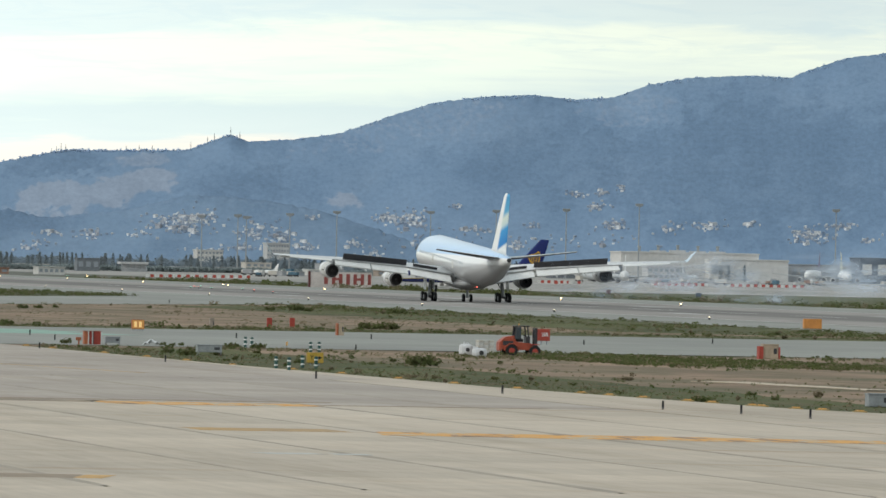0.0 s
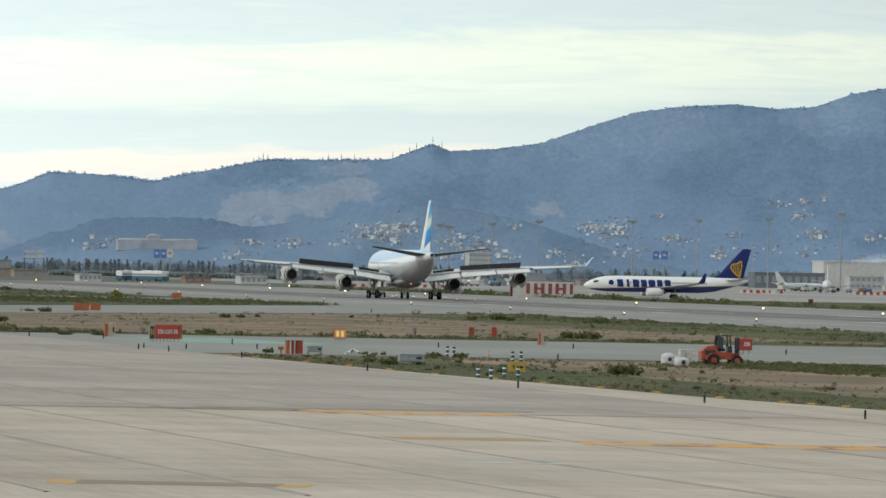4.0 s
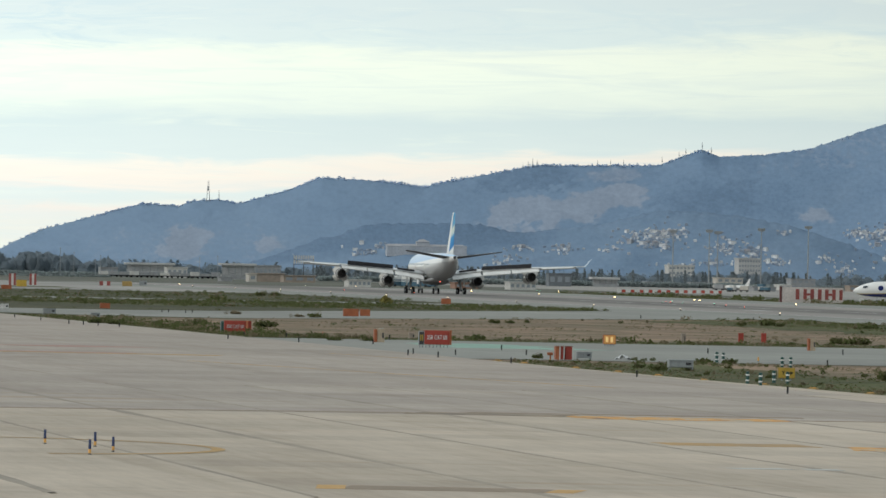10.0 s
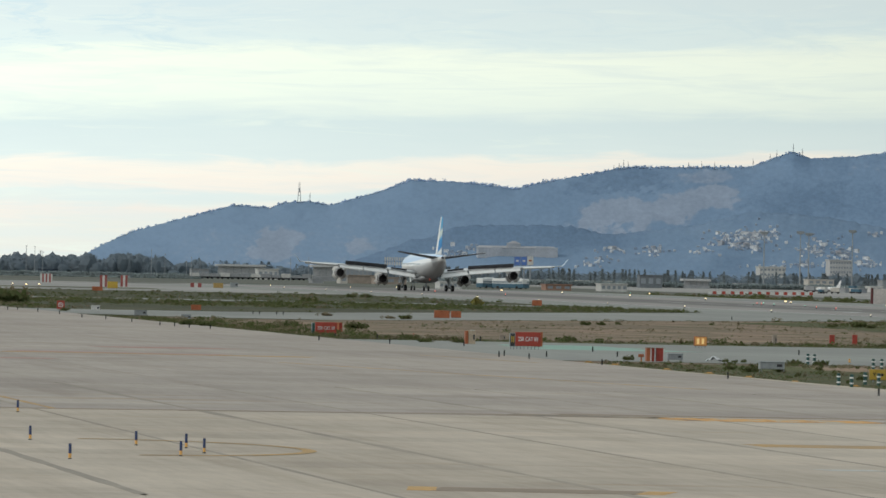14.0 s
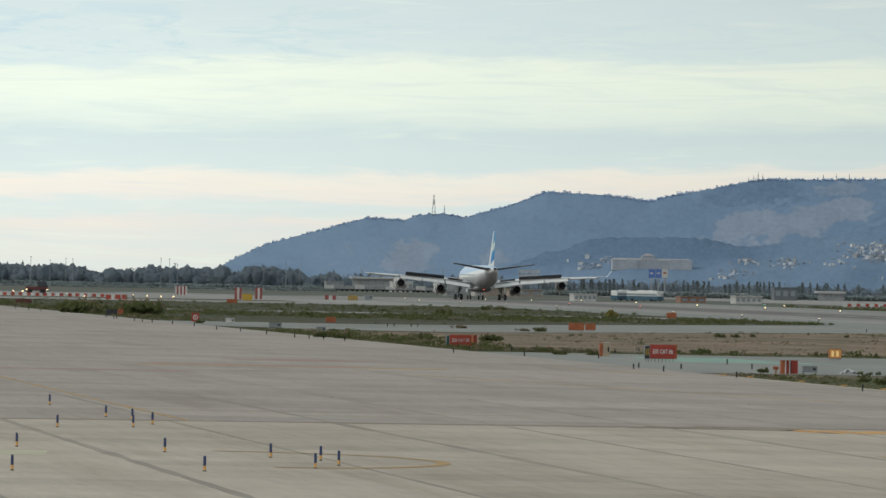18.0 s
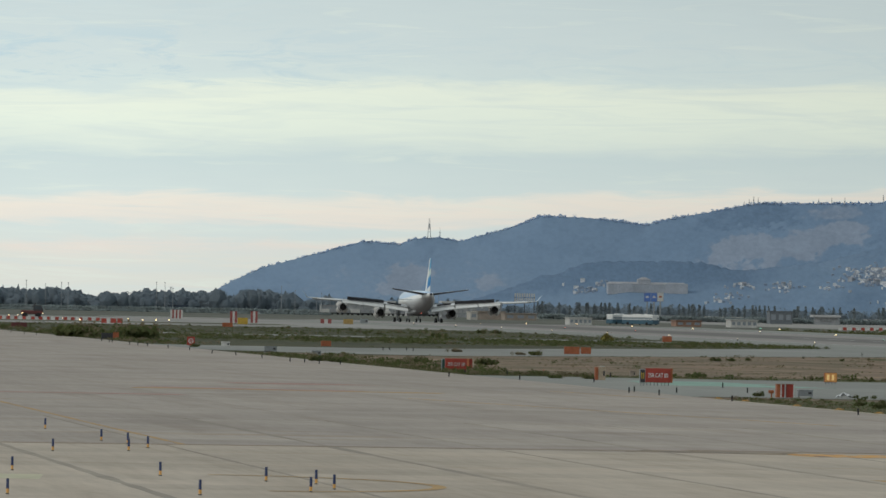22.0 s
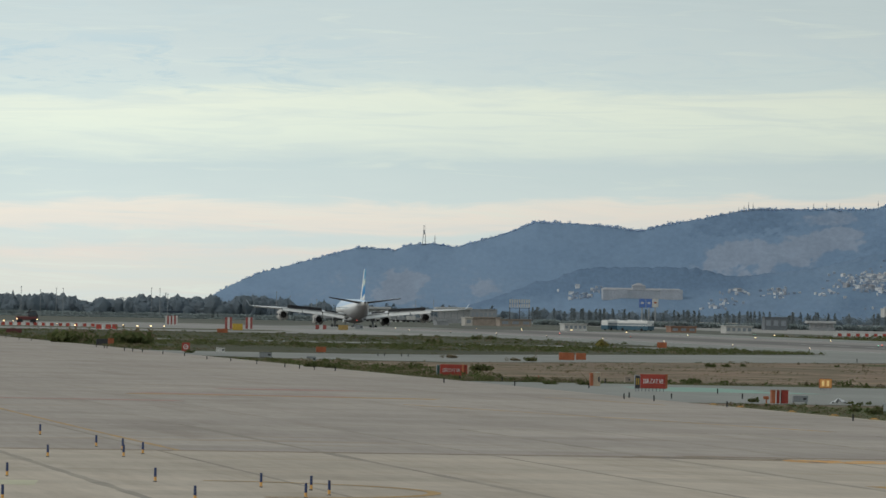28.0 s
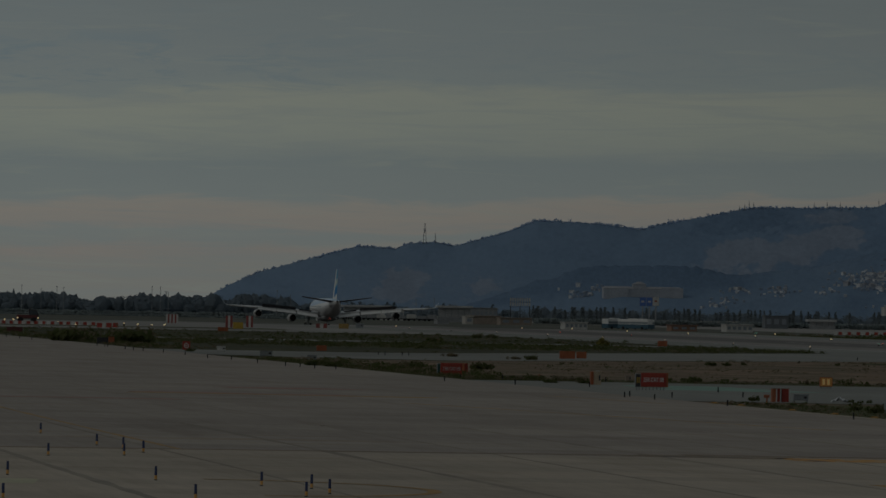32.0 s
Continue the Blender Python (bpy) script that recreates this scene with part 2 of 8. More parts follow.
def mountain_mat(name, a, b, c, rock, seed, cliffs=False, leaf=0.0):
    """Far scrub-covered slopes: dark woods, paler scrub, single trees, and bare rock where the slope carries it; haze
    is mixed into the colours.
    """
    m, t, p = material(name, 0.95, 0.0, 0.1)
    w, sizes = place_of(t), ((0.028, 0.0035, 0.022), (0.40, 0.05, 0.28), (0.10, 0.013, 0.075), (0.36, 0.05, 0.26))
    if cliffs:
        at = t.nodes.new("ShaderNodeAttribute")
        at.attribute_name = "along_slope"
        w, sizes = at.outputs["Vector"], ((0.0065, 0.011, 1), (0.11, 0.14, 1), (0.024, 0.036, 1), (0.085, 0.11, 1))
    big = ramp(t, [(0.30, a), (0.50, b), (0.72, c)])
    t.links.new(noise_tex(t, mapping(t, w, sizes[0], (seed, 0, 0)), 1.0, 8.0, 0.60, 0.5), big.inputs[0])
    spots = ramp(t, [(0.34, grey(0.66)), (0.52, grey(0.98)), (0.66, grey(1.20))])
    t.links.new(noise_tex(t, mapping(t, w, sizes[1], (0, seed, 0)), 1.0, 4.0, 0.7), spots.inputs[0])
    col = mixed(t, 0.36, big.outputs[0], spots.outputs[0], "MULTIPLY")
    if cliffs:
        # distance haze painted in: paler towards the range's low end and the foot
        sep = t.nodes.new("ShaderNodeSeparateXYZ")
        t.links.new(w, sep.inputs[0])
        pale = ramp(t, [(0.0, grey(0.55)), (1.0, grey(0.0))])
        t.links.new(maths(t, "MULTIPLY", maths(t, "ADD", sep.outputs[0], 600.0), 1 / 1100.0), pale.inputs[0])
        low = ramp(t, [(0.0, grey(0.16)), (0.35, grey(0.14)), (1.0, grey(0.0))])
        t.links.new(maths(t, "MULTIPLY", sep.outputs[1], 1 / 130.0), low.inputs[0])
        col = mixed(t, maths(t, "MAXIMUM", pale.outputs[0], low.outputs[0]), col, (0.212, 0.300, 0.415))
        at = t.nodes.new("ShaderNodeAttribute")
        at.attribute_name = "rock"
        n = noise_tex(t, mapping(t, w, sizes[2], (seed * 2, 3, 0)), 1.0, 6.0, 0.62, 0.7)
        k = maths(t, "MULTIPLY_ADD", maths(t, "SUBTRACT", n, 0.5), 1.1, at.outputs["Fac"])
        k = maths(t, "MULTIPLY", maths(t, "SUBTRACT", k, 0.16), 1.25)
        # thin rock shows as scattered outcrops, thick rock as whole faces
        crag = ramp(t, [(0.46, grey(0.0)), (0.60, grey(1.0))])
        t.links.new(noise_tex(t, mapping(t, w, sizes[3], (seed, 6, 0)), 1.0, 5.0, 0.65, 0.4), crag.inputs[0])
        whole = maths(t, "MULTIPLY", maths(t, "SUBTRACT", at.outputs["Fac"], 0.55), 3.0)
        whole = maths(t, "MINIMUM", maths(t, "MAXIMUM", whole, 0.0), 1.0)
        k = maths(t, "MULTIPLY", k, maths(t, "MAXIMUM", crag.outputs[0], whole))
        k = maths(t, "MINIMUM", maths(t, "MAXIMUM", k, 0.0), 0.72)
        streaks = ramp(t, [(0.36, grey(0.92)), (0.52, grey(1.0)), (0.68, grey(1.1))])
        t.links.new(n, streaks.inputs[0])
        stone = mixed(t, 1.0, mixed(t, 0.28, rock, spots.outputs[0], "MULTIPLY"), streaks.outputs[0], "MULTIPLY")
        col = mixed(t, k, col, stone)
        dense = maths(t, "MULTIPLY_ADD", maths(t, "SUBTRACT", n, 0.5), 0.9, maths(t, "MULTIPLY", at.outputs["Fac"], -1.0))
        dense = maths(t, "MINIMUM", maths(t, "MAXIMUM", maths(t, "MULTIPLY", dense, 2.0), 0.0), 0.8)
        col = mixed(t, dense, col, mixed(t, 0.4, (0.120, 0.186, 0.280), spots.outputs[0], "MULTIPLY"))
    t.links.new(col, p.inputs["Base Color"])
    if leaf:
        thin(t, p, col, leaf)
    return m


def fin_mat():
    """White fin whose rear half carries sky-blue bands."""
    m, t, p = material("airliner_fin_paint", 0.55, 0.0, 0.12)
    s = t.nodes.new("ShaderNodeSeparateXYZ")
    t.links.new(coords(t), s.inputs[0])
    y, z = s.outputs[1], s.outputs[2]
    r = ramp(t, [(0.0, (0.80, 0.80, 0.77)), (0.10, (0.78, 0.79, 0.76)), (0.14, (0.03, 0.20, 0.50)), (0.36, (0.05, 0.30, 0.60)), (0.44, (0.55, 0.66, 0.66)), (0.54, (0.66, 0.72, 0.64)),
                 (0.62, (0.10, 0.36, 0.58)), (1.0, (0.03, 0.26, 0.52))])
    v = maths(t, "MULTIPLY_ADD", maths(t, "ADD", y, 27.0), 0.25, z)
    t.links.new(maths(t, "MULTIPLY", maths(t, "SUBTRACT", v, 8.2), 1 / 8.8), r.inputs[0])
    q = maths(t, "MULTIPLY_ADD", maths(t, "SUBTRACT", z, 8.8), 0.62, y)
    edge = ramp(t, [(0.0, grey(1.0)), (0.36, grey(1.0)), (0.50, grey(0.0))])
    t.links.new(maths(t, "MULTIPLY", maths(t, "ADD", q, 27.0), 1 / 6.0), edge.inputs[0])
    t.links.new(mixed(t, edge.outputs[0], (0.82, 0.82, 0.80), r.outputs[0]), p.inputs["Base Color"])
    return m


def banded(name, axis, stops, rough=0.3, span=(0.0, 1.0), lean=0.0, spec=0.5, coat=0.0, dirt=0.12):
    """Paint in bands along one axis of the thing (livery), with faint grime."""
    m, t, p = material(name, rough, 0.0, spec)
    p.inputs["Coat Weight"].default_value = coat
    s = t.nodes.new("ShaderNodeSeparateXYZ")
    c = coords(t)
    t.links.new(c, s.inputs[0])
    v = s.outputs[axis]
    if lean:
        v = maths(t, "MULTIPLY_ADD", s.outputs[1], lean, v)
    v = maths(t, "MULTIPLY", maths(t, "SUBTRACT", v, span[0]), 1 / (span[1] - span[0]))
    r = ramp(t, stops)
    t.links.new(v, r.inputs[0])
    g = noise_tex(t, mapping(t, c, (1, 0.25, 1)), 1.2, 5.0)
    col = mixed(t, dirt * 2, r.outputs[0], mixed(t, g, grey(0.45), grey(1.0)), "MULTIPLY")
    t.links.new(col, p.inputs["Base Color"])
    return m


CONCRETE = concrete_mat("grey_concrete", (0.350, 0.304, 0.260), (0.446, 0.387, 0.333))
PALE_CONCRETE = concrete_mat("pale_concrete", (0.452, 0.384, 0.306), (0.56, 0.480, 0.389))
RUNWAY = runway_mat()
TAXI = ground_mat("taxiway_asphalt", (0.325, 0.328, 0.296), (0.255, 0.259, 0.236), (0.225, 0.215, 0.195), 0.03, 0.25, 0.3, 0.8, 0.3, 0.1)
FARPAVE = ground_mat("far_paving", (0.40, 0.38, 0.35), (0.285, 0.275, 0.255), (0.26, 0.25, 0.23), 0.01, 0.05, 0.3, 0.85, 0.25, 0.1)
SOIL = ground_mat("dry_soil", (0.330, 0.232, 0.160), (0.212, 0.154, 0.106), (0.125, 0.118, 0.068), 0.05, 0.13, 0.85, 0.95, 0.5, 0.5)
GRASS = ground_mat("rough_grass", (0.106, 0.120, 0.042), (0.060, 0.072, 0.026), (0.135, 0.102, 0.056), 0.05, 0.22, 0.6, 0.95, 0.5, 0.5)
DENSE = ground_mat("dense_grass", (0.088, 0.092, 0.046), (0.052, 0.059, 0.031), (0.125, 0.10, 0.066), 0.05, 0.22, 0.5, 0.95, 0.5, 0.5)
FIELD = ground_mat("field", (0.15, 0.155, 0.125), (0.095, 0.105, 0.088), (0.17, 0.155, 0.115), 0.01, 0.06, 0.5, 0.95)
JOINT = paint("joint_sealant", (0.315, 0.274, 0.222), 0.9, dirt=0.4, scale=0.2)
SMEAR = ground_mat("joint_smear", (0.44, 0.385, 0.315), (0.33, 0.29, 0.24), (0.27, 0.24, 0.20), 0.05, 0.6, 0.5, 0.9, 0.35, 0.1)
JOINTLINE = ground_mat("joint_stain", (0.41, 0.36, 0.31), (0.345, 0.305, 0.26), (0.35, 0.27, 0.19), 0.02, 0.1, 0.4, 0.9, 0.35, 0.1)
SEAM = paint("seam_stain", (0.285, 0.222, 0.160), 0.9, dirt=0.18, scale=0.3)
SMUDGE = ground_mat("tyre_smudge", (0.36, 0.30, 0.235), (0.16, 0.135, 0.115), (0.40, 0.30, 0.19), 0.18, 0.5, 0.6, 0.9, 0.6, 0.1)
PALEPATCH = paint("pale_painted_patch", (0.55, 0.52, 0.36), 0.85, dirt=0.15, scale=0.1)
LINE2 = ground_mat("faded_line", (0.58, 0.36, 0.13), (0.46, 0.32, 0.17), (0.34, 0.27, 0.19), 0.12, 0.5, 0.6, 0.85, 1.0, 0.1)
LINE3 = paint("orange_dash_paint", (0.58, 0.35, 0.12), 0.8, dirt=0.25, scale=0.5)
GREENLINE = paint("green_marking", (0.26, 0.42, 0.34), 0.8, dirt=0.3, scale=0.2)
RED_MARK = paint("faded_red_marking", (0.45, 0.26, 0.22), 0.85, dirt=0.4, scale=0.3)
WHITE_MARK = paint("runway_white", (0.55, 0.55, 0.52), 0.8, dirt=0.4, scale=0.2)
WHITE = paint("white_paint", (0.78, 0.78, 0.76), 0.35, dirt=0.12)
OFFWHITE = paint("weathered_white", (0.62, 0.61, 0.58), 0.6, dirt=0.25, scale=0.6)
BLACK = paint("black_rubber", (0.018, 0.018, 0.02), 0.8, dirt=0.3)
DARK = paint("dark_steel", (0.05, 0.05, 0.055), 0.5, 0.3)
# dark underside tone of the spoilers, deepened with painted shade
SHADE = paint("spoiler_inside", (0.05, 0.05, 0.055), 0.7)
MAROON = paint("dark_maroon", (0.13, 0.03, 0.028), 0.5, dirt=0.35)
TEAL = paint("dark_teal_skirt", (0.05, 0.13, 0.19), 0.5, dirt=0.3)
# the sky's reflection is painted into this glazing as a pale tone
PALEGLASS = paint("pale_glazing", (0.34, 0.38, 0.40), 0.25, dirt=0.3)
NACELLE = paint("nacelle_white", (0.68, 0.68, 0.67), 0.3, dirt=0.2, scale=0.8)
SLEEVE = paint("heat_stained_metal", (0.07, 0.068, 0.068), 0.5, 0.3, 0.3)
STEEL = paint("galvanised_steel", (0.38, 0.40, 0.41), 0.45, 0.6, 0.3)
GREYBOX = paint("grey_enamel", (0.30, 0.32, 0.33), 0.55, dirt=0.3)
RED = paint("sign_red", (0.42, 0.072, 0.052), 0.55, dirt=0.3, scale=1.5, spec=0.25)
# a weak added glow stands for sunlight on the amber sign
SUNLIT_BAR = glow("sunlit_amber_bar", (0.95, 0.64, 0.27), 0.22)
SUNLIT_AMBER = glow("sunlit_amber_panel", (0.62, 0.29, 0.08), 0.06)
ORANGE = paint("safety_orange", (0.42, 0.135, 0.062), 0.55, dirt=0.35, scale=1.5, spec=0.25)
FORK_RED = paint("forklift_red", (0.40, 0.075, 0.035), 0.5, dirt=0.35, scale=2.0)
AMBER = paint("amber_panel", (0.85, 0.46, 0.13), 0.5, dirt=0.35, scale=2.5)
YELLOW = paint("sign_yellow", (0.54, 0.355, 0.045), 0.5, dirt=0.25)
OCHRE = paint("ochre_enamel", (0.42, 0.28, 0.09), 0.6, dirt=0.3)
BEIGE = paint("beige_cabinet", (0.50, 0.40, 0.29), 0.6, dirt=0.3)
BLUE = paint("marker_blue", (0.028, 0.05, 0.14), 0.5)
GREEN = paint("bollard_green", (0.02, 0.085, 0.075), 0.5)
# distance haze is mixed into the billboards' blue
BILLBLUE = paint("hazed_billboard_blue", (0.10, 0.20, 0.52), 0.5)
NAVY = paint("navy_paint", (0.018, 0.030, 0.15), 0.4, dirt=0.15, spec=0.2)
GOLD = paint("gold_paint", (0.62, 0.36, 0.03), 0.4)
CREAM = paint("cream_render", (0.58, 0.545, 0.49), 0.85, dirt=0.2, scale=0.08)
BROWNWALL = paint("brown_render", (0.36, 0.30, 0.25), 0.85, dirt=0.25, scale=0.08)
GREYWALL = paint("grey_cladding", (0.34, 0.35, 0.36), 0.7, dirt=0.25, scale=0.08)
# distance haze lightens this dark cladding's colour
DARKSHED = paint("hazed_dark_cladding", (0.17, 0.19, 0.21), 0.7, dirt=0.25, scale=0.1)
SLATE = paint("dark_cladding", (0.06, 0.085, 0.12), 0.6, dirt=0.2, scale=0.1)
ROOF = paint("clay_roof", (0.36, 0.21, 0.15), 0.85, dirt=0.3, scale=0.2)
# far panes are lightened for haze
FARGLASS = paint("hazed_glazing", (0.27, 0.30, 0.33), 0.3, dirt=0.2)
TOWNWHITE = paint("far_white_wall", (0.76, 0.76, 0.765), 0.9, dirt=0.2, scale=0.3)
# haze is mixed into the town's pale walls and roofs
TOWNPALE = paint("hazed_pale_wall", (0.38, 0.40, 0.435), 0.9, dirt=0.3, scale=0.3)
TOWNROOF = paint("hazed_clay_roof", (0.37, 0.35, 0.36), 0.9, dirt=0.3, scale=0.3)
GLASS = paint("dark_glazing", (0.05, 0.065, 0.08), 0.15, dirt=0.2)
# haze is mixed into the leaf colours of the far trees
LEAF = ground_mat("hazed_leaves", (0.265, 0.320, 0.365), (0.212, 0.265, 0.308), (0.285, 0.325, 0.350), 0.012, 0.08, 0.4, 0.9, leaf=0.5)
ROWLEAF = ground_mat("hazed_row_leaves", (0.27, 0.315, 0.335), (0.21, 0.25, 0.272), (0.29, 0.315, 0.32), 0.012, 0.08, 0.4, 0.9, leaf=0.5)
SHRUB = ground_mat("shrub_leaves", (0.145, 0.172, 0.064), (0.100, 0.126, 0.048), (0.200, 0.170, 0.082), 0.15, 1.2, 0.5, 0.9, leaf=0.5)
STRAW = ground_mat("dry_stalks", (0.31, 0.255, 0.17), (0.23, 0.19, 0.12), (0.20, 0.185, 0.105), 0.15, 1.2, 0.5, 0.95, leaf=0.5)
# the hedge greens are paled with distance haze
HEDGE = ground_mat("hazed_hedge_leaves", (0.37, 0.43, 0.43), (0.29, 0.34, 0.345), (0.40, 0.42, 0.40), 0.05, 0.4, 0.4, 0.9, leaf=0.4)
YELLOWBUSH = ground_mat("yellow_bush_leaves", (0.36, 0.32, 0.09), (0.24, 0.22, 0.07), (0.32, 0.28, 0.10), 0.5, 3.0, 0.5, 0.9, leaf=0.4)
# the blast wall's white and red carry distance haze in their tone
HAZED_WALL = paint("hazed_wall_white", (0.70, 0.63, 0.60), 0.8, dirt=0.35, scale=0.4)
DULL_RED = paint("dull_wall_red", (0.34, 0.085, 0.075), 0.7, dirt=0.35, scale=1.0)
# haze is put into the cabin panes as a pale blue
CABINPANE = paint("hazed_cabin_pane", (0.62, 0.66, 0.70), 0.2, dirt=0.1)
# terminal and plant-room greys are paled for distance haze
TERMINAL = paint("terminal_cladding", (0.60, 0.59, 0.57), 0.8, dirt=0.15, scale=0.06)
PLANT = paint("pale_plant_room", (0.50, 0.50, 0.50), 0.7, dirt=0.2, scale=0.2)
MARKER_ORANGE = paint("marker_orange", (0.66, 0.27, 0.06), 0.5, dirt=0.3, scale=1.5)
BARK = paint("bark", (0.09, 0.075, 0.06), 0.9)
SACK = paint("woven_sack", (0.66, 0.67, 0.68), 0.8, dirt=0.3, scale=3.0)
LAMP_WARM = glow("lamp_warm", (1.0, 0.70, 0.35), 5.0)
LAMP_WHITE = glow("lamp_white", (1.0, 0.80, 0.52), 3.0)
LAMP_RED = glow("lamp_red", (1.0, 0.16, 0.10), 3.0)
LAMP_GREEN = glow("lamp_green", (0.35, 1.0, 0.7), 1.5)
# the blue of distance haze is mixed into these slope colours
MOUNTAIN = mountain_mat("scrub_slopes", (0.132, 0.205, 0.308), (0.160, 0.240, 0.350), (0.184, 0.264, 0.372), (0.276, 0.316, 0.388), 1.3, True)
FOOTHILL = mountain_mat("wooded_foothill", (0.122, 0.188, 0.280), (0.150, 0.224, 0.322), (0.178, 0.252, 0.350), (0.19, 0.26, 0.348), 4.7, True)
# the crest pines are paled with haze too
PINES = mountain_mat("hazed_pines", (0.42, 0.53, 0.68), (0.47, 0.58, 0.73), (0.52, 0.62, 0.76), (0.2, 0.2, 0.2), 7.7, False, 0.5)
# the villa's roof, walls and panes carry haze in their greys
VILLAROOF = paint("hazed_villa_roof", (0.40, 0.40, 0.42), 0.9, dirt=0.25, scale=0.2)
VILLA = paint("hazed_villa_render", (0.46, 0.475, 0.51), 0.9, dirt=0.25, scale=0.2)
VILLAPANE = paint("hazed_villa_panes", (0.40, 0.43, 0.47), 0.6, dirt=0.2)


def town_mat():
    """Hillside walls, each house in a tone of its own, dulled by painted haze."""
    m, t, p = material("hazed_render", 0.9, 0.0, 0.2)
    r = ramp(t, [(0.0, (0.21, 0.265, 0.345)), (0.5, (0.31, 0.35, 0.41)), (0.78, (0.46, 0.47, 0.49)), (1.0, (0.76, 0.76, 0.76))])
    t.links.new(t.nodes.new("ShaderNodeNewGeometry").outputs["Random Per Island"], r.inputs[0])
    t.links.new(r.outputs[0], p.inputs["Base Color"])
    return m


def stained_line():
    """Taxi paint, worn through to the concrete and crossed by dark tyre smears."""
    m, t, p = material("worn_yellow_line", 0.8, 0.0, 0.3)
    w = place_of(t)
    n = noise_tex(t, mapping(t, w, (0.9, 0.16, 1), (0, 0, 0), (0, 0, 0.2)), 1.0, 5.0, 0.65, 0.7)
    r = ramp(t, [(0.41, (0.44, 0.37, 0.27)), (0.465, (0.62, 0.33, 0.09)), (0.53, (0.63, 0.33, 0.09)), (0.57, (0.36, 0.22, 0.12)), (0.63, (0.22, 0.155, 0.115))])
    t.links.new(n, r.inputs[0])
    t.links.new(r.outputs[0], p.inputs["Base Color"])
    return m


TOWN = town_mat()
LINE = stained_line()




# ---- building blocks ----
def ease(v, a, b):
    v = min(1.0, max(0.0, (v - a) / (b - a)))
    return v * v * (3 - 2 * v)


def elev(x, y):
    """The land's height: it falls off beyond the runway, and towards the runway's far end."""
    far = ease(x, 285, 400)
    return -1.4 * far - 1.4 * ease(y, 2250, 2650) * (1 - far)


def part(name, bm, mat, parent, label="", smooth=False):
    me = bpy.data.meshes.new(name)
    bmesh.ops.recalc_face_normals(bm, faces=bm.faces)
    if smooth:
        for f in bm.faces:
            f.smooth = True
    bm.to_mesh(me)
    bm.free()
    me.materials.append(mat)
    ob = new(name, me)
    ob.parent = parent
    return tagged(ob, label)


def thing(name, x, y, label, category, group="", turn=0.0, up=0.0):
    ob = new(name)
    ob.matrix_basis = pose(x, y, elev(x, y) + up, 0, 0, turn)
    return tagged(ob, label, category, group)


def box(bm, x0, x1, y0, y1, z0, z1, bevel=0.0):
    m = Matrix.Translation(((x0 + x1) / 2, (y0 + y1) / 2, (z0 + z1) / 2)) @ Matrix.Diagonal((x1 - x0, y1 - y0, z1 - z0, 1))
    r = bmesh.ops.create_cube(bm, size=1.0, matrix=m)
    if bevel:
        bmesh.ops.bevel(bm, geom=list({e for v in r["verts"] for e in v.link_edges}), offset=bevel, segments=1, affect="EDGES")
    return bm


def rod(bm, p, q, r0, r1=None, n=8):
    p, q = Vector(p), Vector(q)
    m = Matrix.Translation((p + q) / 2) @ (q - p).to_track_quat("Z", "Y").to_matrix().to_4x4()
    bmesh.ops.create_cone(bm, cap_ends=True, segments=n, radius1=r0, radius2=r0 if r1 is None else r1, depth=(q - p).length, matrix=m)
    return bm


def loft(bm, rings, caps=True):
    """A skin over closed rings of equally many points."""
    vs = [[bm.verts.new(p) for p in ring] for ring in rings]
    n = len(vs[0])
    for a, b in zip(vs, vs[1:]):
        for i in range(n):
            bm.faces.new((a[i], a[(i + 1) % n], b[(i + 1) % n], b[i]))
    if caps:
        bm.faces.new(vs[0])
        bm.faces.new(vs[-1][::-1])
    return bm


def letters(name, text, size, mat, parent, m, label=""):
    """Raised lettering in the built-in font, as a mesh part."""
    cu = bpy.data.curves.new(name, "FONT")
    cu.body, cu.size, cu.extrude, cu.align_x, cu.align_y = text, size, 0.01, "CENTER", "CENTER"
    cu.offset = size * 0.008
    tmp = bpy.data.objects.new(name, cu)
    scene.collection.objects.link(tmp)
    me = bpy.data.meshes.new_from_object(tmp.evaluated_get(bpy.context.evaluated_depsgraph_get()))
    bpy.data.objects.remove(tmp)
    me.materials.clear()
    me.materials.append(mat)
    ob = new(name, me)
    ob.parent = parent
    ob.matrix_basis = m
    return tagged(ob, label)


def sheet(name, x0, x1, low, high, mat, lift, label, rag=0.0, step=(12.0, 20.0), kind="structure"):
    """A piece of the land's surface between x0 and x1 and the lines y = low(x) and y = high(x); rag frays its edges."""
    lo = low if callable(low) else (lambda x: low)
    hi = high if callable(high) else (lambda x: high)
    nx = max(1, int((x1 - x0) / step[0]))
    ny = max(1, int(max(hi(x0) - lo(x0), hi(x1) - lo(x1)) / step[1]))
    vs, fs = [], []
    for j in range(ny + 1):
        for i in range(nx + 1):
            x = x0 + (x1 - x0) * i / nx
            y = lo(x) + (hi(x) - lo(x)) * j / ny
            if rag:
                if i in (0, nx):
                    x += rag * noise.fractal(Vector((y * 0.045, x, 1)), 1.0, 2.0, 4) * (1 if i else -1)
                if j in (0, ny):
                    y += rag * 6 * noise.fractal(Vector((x * 0.06, y, 3)), 1.0, 2.0, 4)
            vs.append((x, y, elev(x, y) + lift))
    for j in range(ny):
        for i in range(nx):
            k = j * (nx + 1) + i
            fs.append((k, k + 1, k + nx + 2, k + nx + 1))
    me = bpy.data.meshes.new(name)
    me.from_pydata(vs, [], fs)
    me.materials.append(mat)
    return tagged(new(name, me), label, name.split("_")[0], "", kind)


